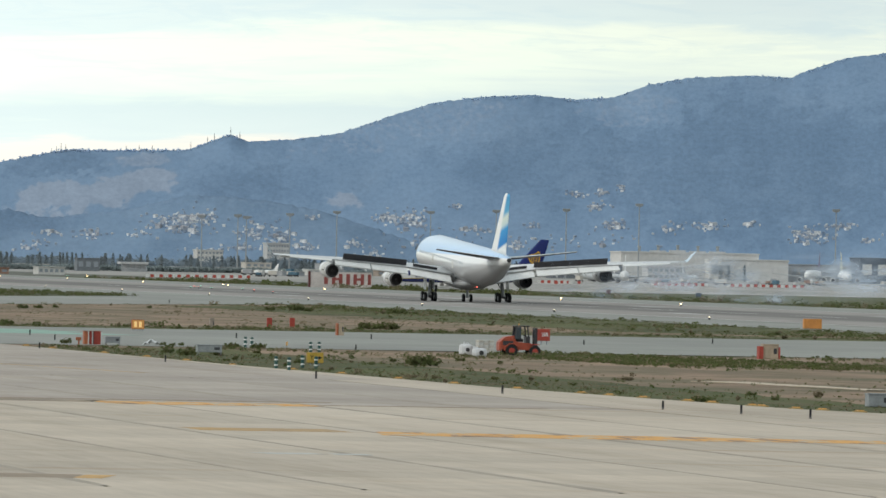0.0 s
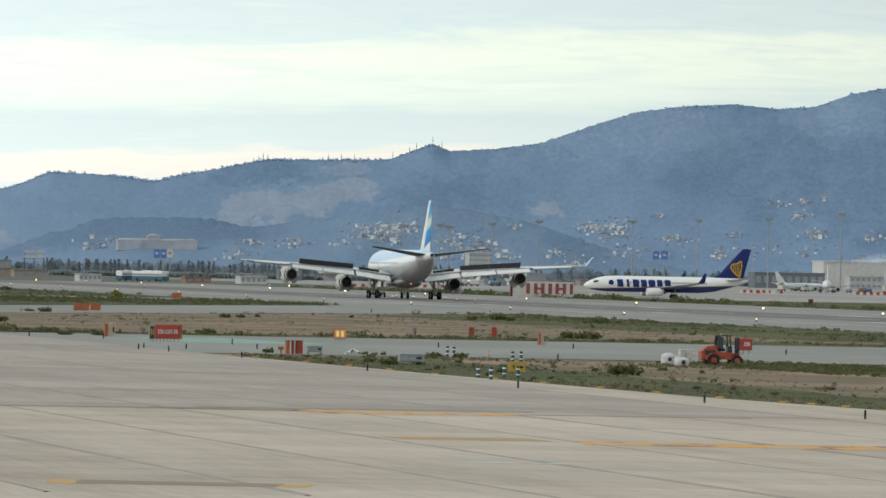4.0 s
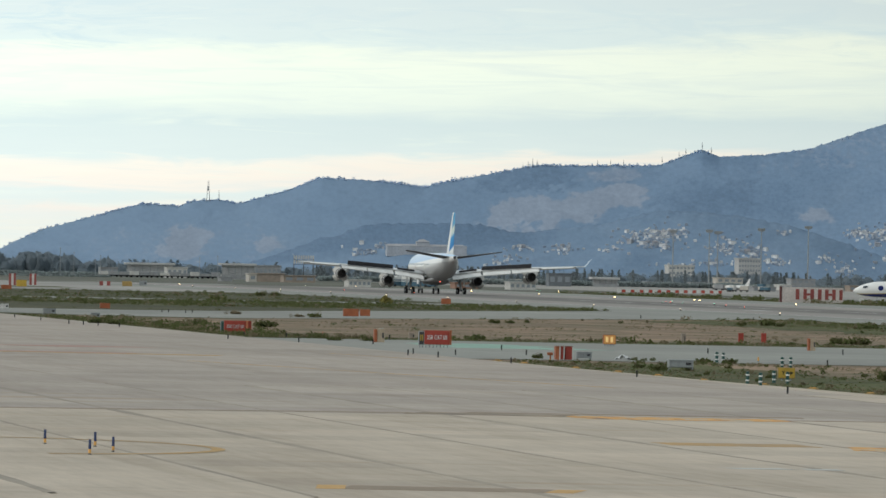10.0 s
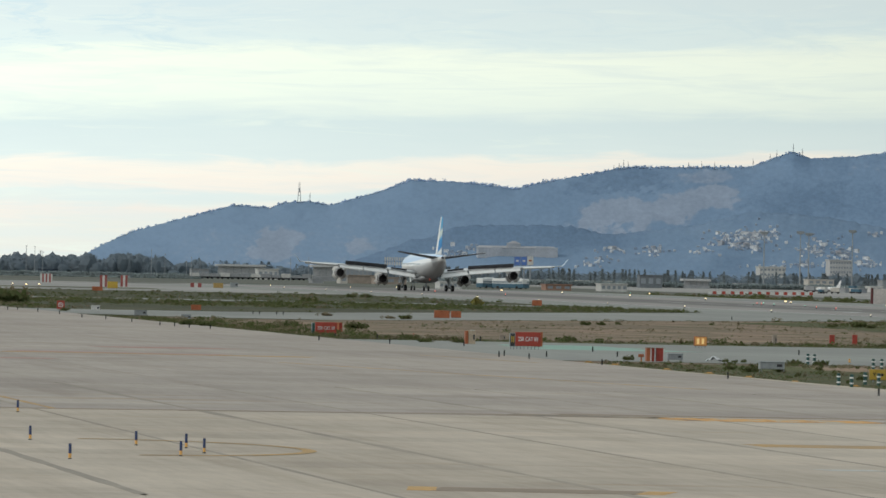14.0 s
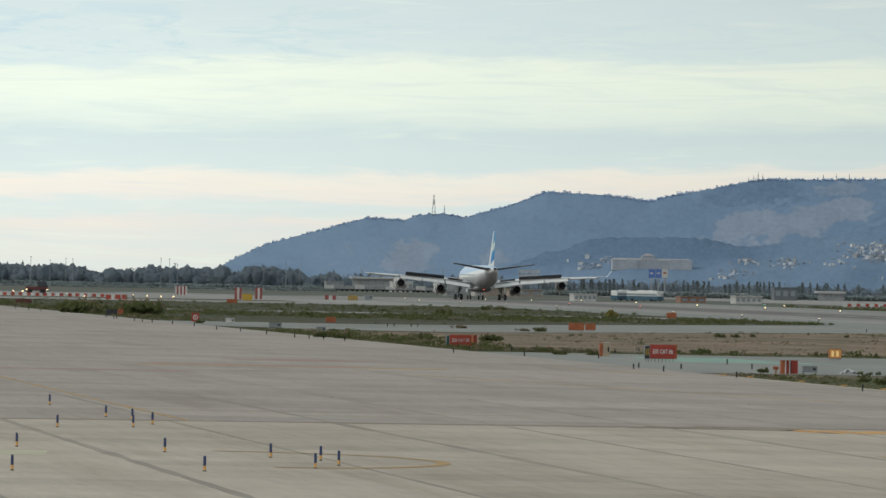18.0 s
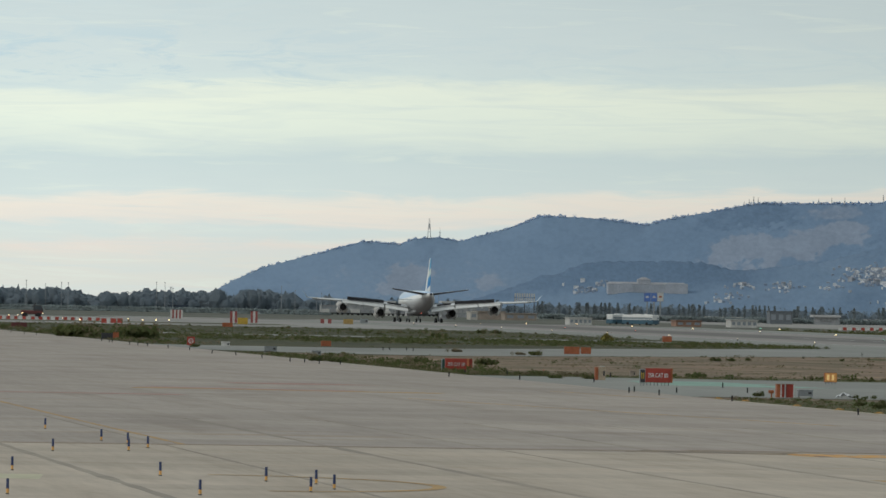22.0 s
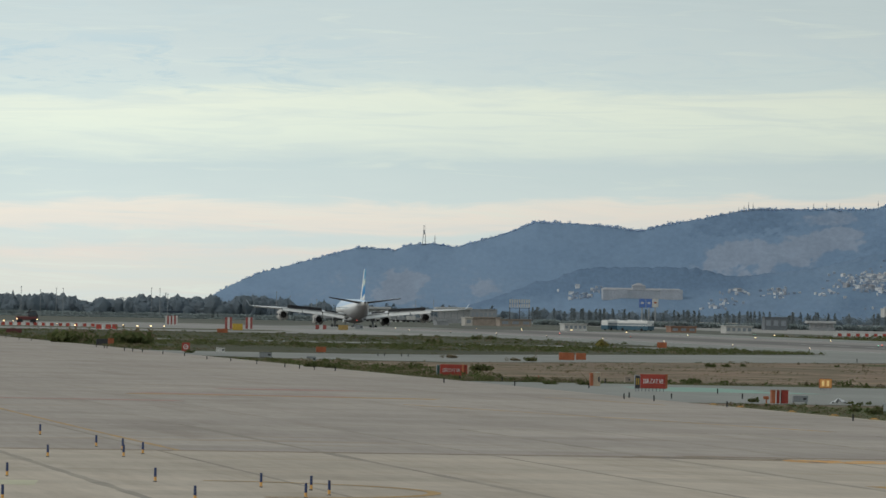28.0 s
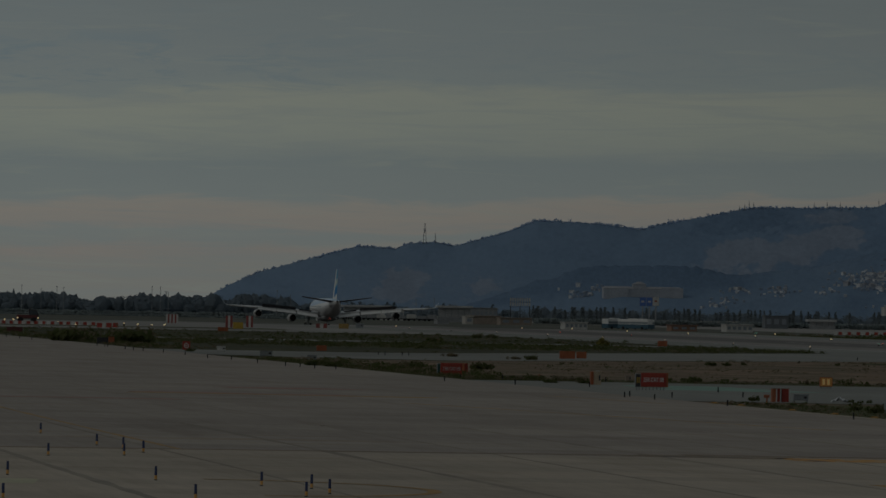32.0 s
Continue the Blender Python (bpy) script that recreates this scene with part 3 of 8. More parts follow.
# ---- land and paving ----
def land():
    xs = [-6000, -3000, -1500, -800, -400, -200, -100, 0, 60, 120, 180, 240, 285, 310, 330, 350, 370, 400, 450, 550, 700, 900, 1200, 1800, 3000, 6000]
    ys = [-6000, -2000, -500, 0, 200, 400, 600, 800, 1000, 1300, 1600, 1900, 2100, 2250, 2300, 2350, 2400, 2450, 2500, 2550, 2600, 2650, 2800, 3200, 3700, 4200, 5000, 6500]
    vs = [(x, y, elev(x, y)) for y in ys for x in xs]
    n = len(xs)
    fs = [(j * n + i, j * n + i + 1, (j + 1) * n + i + 1, (j + 1) * n + i) for j in range(len(ys) - 1) for i in range(n - 1)]
    me = bpy.data.meshes.new("ground")
    me.from_pydata(vs, [], fs)
    me.materials.append(GRASS)
    tagged(new("ground", me), "flat rough grass and dry soil of an airfield", "ground", "", "structure")


def exit_low(x):
    return 985 + max(0, x - 100) * 1.9 + max(0, 97 - x) * 2.4


def exit_high(x):
    return 1113 + max(0, x - 110) * 2.35


land()
sheet("soil_island", 79, 196, 200, 611, SOIL, 0.015, "dry brown soil between apron and taxiway", 1.5, (8, 10))
sheet("soil_infield", 86, 192, 752, exit_low, SOIL, 0.015, "bare brown soil strip between taxiway and runway", 1.2, (8, 10))
sheet("grass_strip", 79.5, 93, 200, 600, GRASS, 0.03, "green and brown weeds along the apron edge", 1.6, (4, 6))
sheet("grass_strip", 150, 196, 200, 575, GRASS, 0.03, "rough grass beside the runway", 2.5, (6, 8))
sheet("grass_strip", 84, 130, 752, 775, GRASS, 0.03, "weeds along the taxiway edge", 0.8, (5, 5))
sheet("grass_strip", 130, 192, 752, 782, GRASS, 0.03, "weeds along the taxiway edge", 0.8, (5, 5))
sheet("grass_strip", 160, 194, 800, 1090, GRASS, 0.03, "green rough grass along the runway", 3.0, (6, 8))
sheet("grass_strip", 79, 88, 757, 975, GRASS, 0.03, "weeds along the apron edge", 1.0, (4, 6))
sheet("taxiway_cross", 79.8, 198, 612, 750, TAXI, 0.05, "grey-green asphalt taxiway leading to the runway")
sheet("taxiway_exit", 79.8, 200, exit_low, exit_high, TAXI, 0.05, "pale grey asphalt exit taxiway")
sheet("grass_wedge", 80, 189, exit_high, 1404, DENSE, 0.02, "dense dark green grass between taxiways", 1.0, (8, 10))
sheet("grass_wedge", 80, 189, 1446, 1769, DENSE, 0.02, "dense dark green grass between taxiways", 1.0, (8, 10))
sheet("taxiway_strip", 82, 186, 1405, 1445, TAXI, 0.05, "narrow pale service road across the grass", 0.3)
sheet("paving_left", 79.8, 196, 1770, 2900, FARPAVE, 0.04, "pale concrete taxiways beyond the grass")
sheet("grass_strip", 79, 165, 1880, 1935, GRASS, 0.06, "thin grass strip between far taxiways", 1.0)
sheet("grass_far", -900, 420, 2280, 4300, FIELD, 0.05, "dull olive scrub beyond the far taxiways", 0.5, (60, 30))
sheet("runway_shoulder", 190, 297, 200, 2900, TAXI, 0.055, "grey asphalt runway shoulder")
sheet("runway", 210, 270, 200, 2890, RUNWAY, 0.07, "grey asphalt runway with dark rubber streaks")
sheet("grass_beyond", 299, 560, 200, 2165, GRASS, 0.03, "green rough grass beyond the runway", 2.0)
sheet("paving_far", 297, 2600, 2185, 4150, FARPAVE, 0.03, "pale concrete of the far apron", 0, (60, 60))
sheet("paving_far", 310, 2600, 1560, 1640, FARPAVE, 0.05, "pale taxiway across the far grass", 0, (60, 20))
sheet("grass_beyond", 330, 420, 2310, 2380, GRASS, 0.05, "thin strip of grass on the far apron", 1.5)
for x in (211.0, 269.0):
    sheet("runway_edge_line", x - 0.45, x + 0.45, 200, 2885, WHITE_MARK, 0.085, "worn white runway edge line", 0, (2, 30))
for k in range(26):
    sheet("runway_centre_line", 239.5, 240.5, 420 + k * 50, 450 + k * 50, WHITE_MARK, 0.085, "worn white runway centre dash", 0, (2, 30))
for x in (227, 253):
    for y in (640, 1090, 1240, 1390):
        sheet("touchdown_mark", x - 1.5, x + 1.5, y, y + 22, WHITE_MARK, 0.085, "worn white touchdown zone bar", 0, (3, 30))


def apron():
    tone = "pale weathered concrete apron"
    sheet("apron", -500, 79.8, 462, 2200, CONCRETE, 0.05, tone, 0, (60, 40))
    sheet("apron", -500, 79.8, -300, 245, PALE_CONCRETE, 0.05, tone, 0, (60, 40))
    sheet("apron", -500, 0, 245, 462, PALE_CONCRETE, 0.05, tone, 0, (60, 40))
    sheet("apron", 77, 79.8, 245, 462, PALE_CONCRETE, 0.05, tone, 0, (60, 40))
    for k in range(-20, 12):
        if 7 * k > 78:
            continue
        w = 0.035 if k % 3 else 0.09
        sheet("apron_joint", 7 * k - w, 7 * k + w, 462, 1500, JOINTLINE, 0.056, "stained joint between concrete bays", 0, (2, 60))
    for y in (505, 560, 640, 735, 850, 1000, 1200, 1450):
        sheet("apron_joint", -200, 79.6, y - 0.35, y + 0.35, JOINTLINE, 0.06, "stained cross joint of the apron", 0, (60, 2))


EDGE_X = (79.8, 80.6, 81.7, 82.1, 84.4, 85.8, 88.0, 93.0, 100.0)
EDGE_Y = (615.0, 522.0, 480.0, 448.0, 414.0, 394.0, 385.0, 373.0, 360.0)


def apron_end(x):
    """How far the apron reaches where its edge swings out beside the island."""
    return float(np.interp(x, EDGE_X, EDGE_Y))


apron()
sheet("apron", 79.8, 100.0, 200, apron_end, PALE_CONCRETE, 0.052, "pale weathered concrete apron", 0, (0.5, 15))
SMEARS = [(7.0 * k, 246, 7.0 * k, 461, SMEAR, 0.5 if k % 2 else 0.25) for k in range(1, 11)]
for order, spec in enumerate((*SMEARS,
    # taxi lines and worn paint on the apron: x0, x1, y0, y1, material
    (49.6, 327.6, 55.0, 327.8, LINE2, 6.0), (55.8, 323.8, 73.6, 321.4, LINE, 8.5),
    (54.0, 381.5, 63.0, 381.9, LINE, 9.0),
    (28.9, 525.4, 28.8, 433.9, LINE2, 0.3), (28.8, 433.9, 28.9, 382.2, LINE2, 0.3), (16.2, 311.8, 18.8, 311.6, PALEPATCH, 7.0), (45.9, 288.8, 47.9, 289.3, WHITE_MARK, 1.6), (48.3, 288.9, 49.5, 288.9, WHITE_MARK, 1.6),
    (42.8, 607.4, 62.4, 603.0, LINE2, 7.0), (43.5, 611.6, 56.9, 607.0, RED_MARK, 6.0), (54.8, 653.4, 59.0, 645.9, RED_MARK, 9.0), (30.7, 567.7, 42.9, 568.9, RED_MARK, 6.0),
    (56.9, 569.6, 69.8, 475.8, LINE2, 0.35), (72.6, 630.3, 76.0, 593.0, LINE2, 0.35),
    (29.3, 257.0, 30.1, 256.9, LINE3, 6.0), (30.1, 256.9, 35.7, 255.8, SEAM, 6.0), (35.7, 255.8, 36.5, 255.6, LINE3, 6.0),
    (20.6, 380.4, 48.1, 386.3, SEAM, 2.0), (63.0, 381.9, 73.0, 382.8, SEAM, 1.5),
    (100.9, 480.1, 104.3, 455.8, BEIGE, 3.2), (93.3, 727.2, 94.0, 689.8, GREENLINE, 12.0), (94.0, 689.8, 100.1, 691.7, GREENLINE, 6.0),
    (48.1, 386.3, 54.4, 384.4, SMUDGE, 6.0), (50.6, 389.4, 60.5, 389.6, SEAM, 3.2), (60.5, 389.6, 65.0, 389.2, SEAM, 2.0),
)):
    xa, ya, xb, yb, mat, w = spec
    a, b = Vector((xa, ya, 0)), Vector((xb, yb, 0))
    side = (b - a).normalized().cross(Vector((0, 0, 1))) * (w / 2)
    n = max(2, int((b - a).length / 3))
    up = 0.0525 if order < len(SMEARS) else 0.0565 + 0.0008 * (order % 5)
    vs, fs = [], []
    for i in range(n + 1):
        p = a.lerp(b, i / n)
        k = 0.75 + 0.6 * noise.noise(p * 0.13)
        vs += [(p.x - side.x * k, p.y - side.y * k, up), (p.x + side.x * k, p.y + side.y * k, up), (p.x - side.x * k, p.y - side.y * k, 0.03), (p.x + side.x * k, p.y + side.y * k, 0.03)]
    fs = []
    for i in range(n):
        q = 4 * i
        fs += [(q, q + 1, q + 5, q + 4), (q + 2, q, q + 4, q + 6), (q + 1, q + 3, q + 7, q + 5)]
    me = bpy.data.meshes.new("apron_marking")
    me.from_pydata(vs, [], fs)
    me.materials.append(mat)
    tagged(new("apron_marking", me), "worn painted line on the concrete", "marking", "", "structure")


def arc_line(cx, cy, r, a0, a1, w, mat, squash=1.0):
    """A curved taxi line."""
    n, vs = 26, []
    for i in range(n + 1):
        a = radians(a0 + (a1 - a0) * i / n)
        for k in (r - w / 2, r + w / 2):
            vs.append((cx + k * math.cos(a), cy + k * math.sin(a) * squash, 0.061))
    fs = [(2 * i, 2 * i + 1, 2 * i + 3, 2 * i + 2) for i in range(n)]
    me = bpy.data.meshes.new("apron_marking")
    me.from_pydata(vs, [], fs)
    me.materials.append(mat)
    tagged(new("apron_marking", me), "worn curved taxi line on the concrete", "marking", "", "structure")


arc_line(25, 307, 6.6, -90, 90, 0.45, LINE2, 1.9)


# ---- hills ----
RIDGE = [(-2600, 420), (-1400, 424), (-880, 438), (-856, 428), (-811, 402), (-751, 377), (-656, 353), (-581, 333), (-516, 338), (-491, 328), (-446, 326),
         (-411, 333), (-326, 311), (-266, 287), (-156, 294), (-84, 304), (-41, 294), (34, 281), (110, 266), (270, 266), (330, 266),
         (375, 250), (409, 238), (440, 251), (520, 247), (600, 237), (700, 203), (770, 182), (850, 172), (940, 168), (1020, 177),
         (1090, 172), (1150, 150), (1220, 138), (1330, 134), (1400, 138), (1430, 125), (1500, 103), (1568, 95), (1800, 80), (2600, 60)]
FRONT = [(-2600, 424), (-700, 450), (-420, 446), (-350, 425), (-300, 408), (-284, 402), (-268, 393), (-240, 393), (-215, 381), (-190, 372), (-150, 369), (-40, 368), (20, 371), (50, 378),
         (78, 385), (105, 384), (150, 379), (228, 371), (280, 358), (332, 346), (394, 347), (470, 355), (560, 371), (650, 400), (760, 438), (900, 474), (1100, 490), (1568, 500), (2600, 520)]


def outline(table, u):
    for (a, va), (b, vb) in zip(table, table[1:]):
        if u <= b:
            return va + (vb - va) * (u - a) / (b - a)
    return table[-1][1]


def bearing(u, v=400):
    """Radians from the runway's heading, for the hills' own scale of 1/288 degree."""
    return (u + 2140 + 0.019 * (v - 500)) / 16500


def slope_up(u, v):
    return (440.9 + 0.019 * u - v) / 16500


def soft_table(table):
    """The crest without its small peaks, at every step of one."""
    us = np.arange(-3400, 3401)
    v = np.interp(us, [p[0] for p in table], [p[1] for p in table])
    for _ in range(2):
        c = np.cumsum(np.concatenate(([0.0], np.pad(v, 60, mode="edge"))))
        v = (c[121:] - c[:-121])[:len(us)] / 121
    return v.tolist()


SOFT = {2.0: soft_table(RIDGE), 9.0: soft_table(FRONT)}


def broad_outline(u, seed):
    u = min(3398.0, max(-3398.0, u)) + 3400
    i = int(u)
    return SOFT[seed][i] + (SOFT[seed][i + 1] - SOFT[seed][i]) * (u - i)


def hill_point(u, k, table, d0, d1, rough, seed):
    """A point of a hillside: k runs from its foot (0) to its crest (1) and over it."""
    foot = 482 + 0.019 * u
    b = ease(k, 0.82, 1.0)
    lean = 260 * (1 - min(k, 1.0)) * noise.noise(Vector((u * 0.005, k * 1.4, seed)))
    crest = broad_outline(u + lean, seed) * (1 - b) + outline(table, u) * b
    v = foot + (crest - foot) * min(k, 1.0)
    p3 = Vector((u * 0.010, k * 3.0, seed))
    v -= (1.8 if seed < 5 else 3.2) * noise.fractal(Vector((u * 0.09, 0, seed)), 0.7, 2.0, 4) * ease(k, 0.85 if seed > 5 else 0.95, 1.0)
    d = d0 + (d1 - d0) * k + rough * noise.fractal(p3, 0.9, 2.1, 5) * min(1.0, 2 * k)
    a = bearing(u, v)
    z = EYE + d * slope_up(u, v)
    if k > 1.0:
        z -= (k - 1.0) * 160
    return Vector((d * math.sin(a), d * math.cos(a), z))


# bare ground on the slopes: middle, half sizes, lean, strength
# the wide weak patches paint in haze (-450) and darken the right (1350)
QUARRIES = [(95, 348, 82, 36, -0.10, 0.95), (215, 336, 112, 32, -0.22, 0.95), (258, 284, 62, 15, -0.05, 0.75), (-505, 404, 54, 40, 0, 0.98), (-360, 408, 27, 18, 0, 0.8),
            (800, 215, 120, 38, -0.15, 0.42), (1120, 190, 100, 30, -0.1, 0.42), (617, 355, 32, 16, 0, 0.85), (110, 292, 112, 25, -0.05, -0.38), (420, 330, 110, 40, -0.1, -0.3), (1000, 280, 260, 60, 0.0, -0.2), (-450, 415, 280, 42, 0.05, 0.30), (430, 352, 190, 26, 0.05, -0.12), (1350, 300, 380, 130, 0.0, -0.32), (640, 236, 110, 34, -0.3, 0.42), (1130, 205, 70, 14, 0.0, 0.4)]


def rock_at(u, v):
    best = 0.0
    for cu, cv, ru, rv, lean, k in QUARRIES:
        a = (u - cu) / ru
        b = (v - cv - lean * (u - cu)) / rv
        r = math.hypot(a, b) + 0.50 * noise.fractal(Vector((u * 0.026, v * 0.045, cu * 0.317)), 0.7, 2.0, 5)
        k *= 1 - ease(r, 0.62, 1.15)
        if k > 0 or best <= 0:
            best = max(best, k) if k > 0 else min(best, k)
    return best


def hillside(name, table, d0, d1, rough, seed, mat, label, du=4, rows=80):
    us = list(range(-2600, 2601, du))
    ks = [i / rows for i in range(rows + 1)] + [1.1, 1.3]
    vs = [hill_point(u, k, table, d0, d1, rough, seed) for u in us for k in ks]
    n = len(ks)
    fs = [(i * n + j, (i + 1) * n + j, (i + 1) * n + j + 1, i * n + j + 1) for i in range(len(us) - 1) for j in range(n - 1)]
    me = bpy.data.meshes.new(name)
    me.from_pydata(vs, [], fs)
    for f in me.polygons:
        f.use_smooth = True
    me.materials.append(mat)
    flow = me.attributes.new("along_slope", "FLOAT_VECTOR", "POINT")
    flow.data.foreach_set("vector", [c for i, p in enumerate(vs) for c in (us[i // n], (p.z - EYE) / math.hypot(p.x, p.y) * 16500, 0.0)])
    # paler towards the foot as painted haze, denser woods towards the crest
    if table is FRONT:
        at = me.attributes.new("rock", "FLOAT", "POINT")
        at.data.foreach_set("value", [0.45 - (0.95 - 0.85 * ease(u, 40, 260)) * ease(k, 0.25, 0.85) for u in us for k in ks])
    if table is RIDGE:
        at = me.attributes.new("rock", "FLOAT", "POINT")
        val = []
        for u in us:
            foot, crest = 482 + 0.019 * u, broad_outline(u, seed)
            val += [rock_at(u, foot + (crest - foot) * k) for k in ks]
        at.data.foreach_set("value", val)
    return tagged(new(name, me), label, "mountain", "", "structure")


MAIN = (RIDGE, 4480, 4860, 4, 2.0)
FORE = (FRONT, 4250, 4440, 8, 9.0)
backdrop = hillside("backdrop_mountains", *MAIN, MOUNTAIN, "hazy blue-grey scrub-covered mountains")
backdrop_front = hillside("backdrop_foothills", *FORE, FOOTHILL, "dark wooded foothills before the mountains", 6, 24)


# ---- foliage ----
def leafy(vs, fs, c, rx, rz, n, s, rg):
    """Leaf clusters scattered through an upright ellipsoid."""
    for _ in range(n):
        q, z = rg.uniform(0, 6.283), rg.uniform(-1, 1)
        r = rg.uniform(0.45, 1.0)
        h = math.sqrt(1 - z * z) * r
        x, y, z = c[0] + rx * h * math.cos(q), c[1] + rx * h * math.sin(q), c[2] + rz * z * r
        e, f, g = rg.uniform(0, 6.283), rg.uniform(-0.9, 0.9), s * rg.uniform(0.6, 1.35)
        ax, ay, az = g * math.cos(e), g * math.sin(e), g * f
        bx, by, bz = -g * math.sin(e) * 0.6, g * math.cos(e) * 0.6, g * rg.uniform(0.3, 0.9)
        k = len(vs)
        vs += [(x - ax, y - ay, z - az), (x + bx, y + by, z + bz), (x + ax, y + ay, z + az), (x - bx * 0.8, y - by * 0.8, z - bz * 0.8)]
        fs.append((k, k + 1, k + 2, k + 3))


def leaf_mesh(name, vs, fs, mat, label="", category="", parent=None, kind=""):
    me = bpy.data.meshes.new(name)
    me.from_pydata(vs, [], fs)
    me.materials.append(mat)
    ob = new(name, me)
    if parent:
        ob.parent = parent
        return tagged(ob, label)
    return tagged(ob, label, category, "", kind)


def crest_trees():
    rg = random.Random(31)
    vs, fs = [], []
    for _ in range(2600):
        u = rg.uniform(-860, 1700)
        if noise.noise(Vector((u * 0.012, 2.2, 0))) < rg.uniform(-0.5, 0.45):
            continue
        if u > 330 and rg.random() < 0.6:
            continue
        p = hill_point(u, rg.uniform(0.982, 1.0), *MAIN)
        h = rg.choice((0.3, 0.4, 0.5, 0.65, 0.85)) * (0.8 + 0.3 * ease(u, -350, -150) - 0.5 * ease(u, 0, 700))
        leafy(vs, fs, (p.x, p.y, p.z + h * 0.5), h * rg.uniform(0.8, 1.7), h, 14, 0.36, rg)
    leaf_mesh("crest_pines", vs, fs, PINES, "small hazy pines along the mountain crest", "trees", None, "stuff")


crest_trees()


# ---- aircraft ----
def ring_at(y, r, z, n=24, tall=1.0):
    return [(r * math.cos(2 * math.pi * i / n), y, z + tall * r * math.sin(2 * math.pi * i / n)) for i in range(n)]


def foil(x, le, chord, z, thick, n=7, twist=0.0):
    """A wing section in the plane of constant x, its nose towards +y."""
    up, low = [], []
    for i in range(n + 1):
        c = (1 - math.cos(math.pi * i / n)) / 2
        h = thick * chord * (1.48 * math.sqrt(max(c, 0)) - 0.63 * c - 1.76 * c * c + 1.42 * c ** 3 - 0.51 * c ** 4)
        dz = -twist * (c - 0.4) * chord
        up.append((x, le - c * chord, z + h + dz))
        low.append((x, le - c * chord, z - 0.55 * h + dz))
    return up + low[-2:0:-1]


def panel(bm, a, b, c, d, t):
    """A thin slab over the corners a, b, c, d."""
    a, b, c, d = (Vector(v) for v in (a, b, c, d))
    n = (b - a).cross(d - a).normalized() * t / 2
    loft(bm, [[a + n, b + n, c + n, d + n], [a - n, b - n, c - n, d - n]])


def lathe(bm, profile, cx, cz, n=24):
    loft(bm, [[(cx + r * math.cos(2 * math.pi * i / n), y, cz + r * math.sin(2 * math.pi * i / n)) for i in range(n)] for y, r in profile], False)
    return bm


def wheel_set(parent, name, x, y, r=0.68, w=0.42):
    bm = rod(bmesh.new(), (x - w / 2, y, r), (x + w / 2, y, r), r, n=18)
    bmesh.ops.bevel(bm, geom=[e for e in bm.edges if e.calc_face_angle(0) > 0.8], offset=0.09, segments=2, affect="EDGES")
    wheel = part(name, bm, BLACK, parent)
    part("hub", rod(bmesh.new(), (x - w / 2 - 0.02, y, r), (x + w / 2 + 0.02, y, r), r * 0.45, n=12), STEEL, wheel)
    return wheel


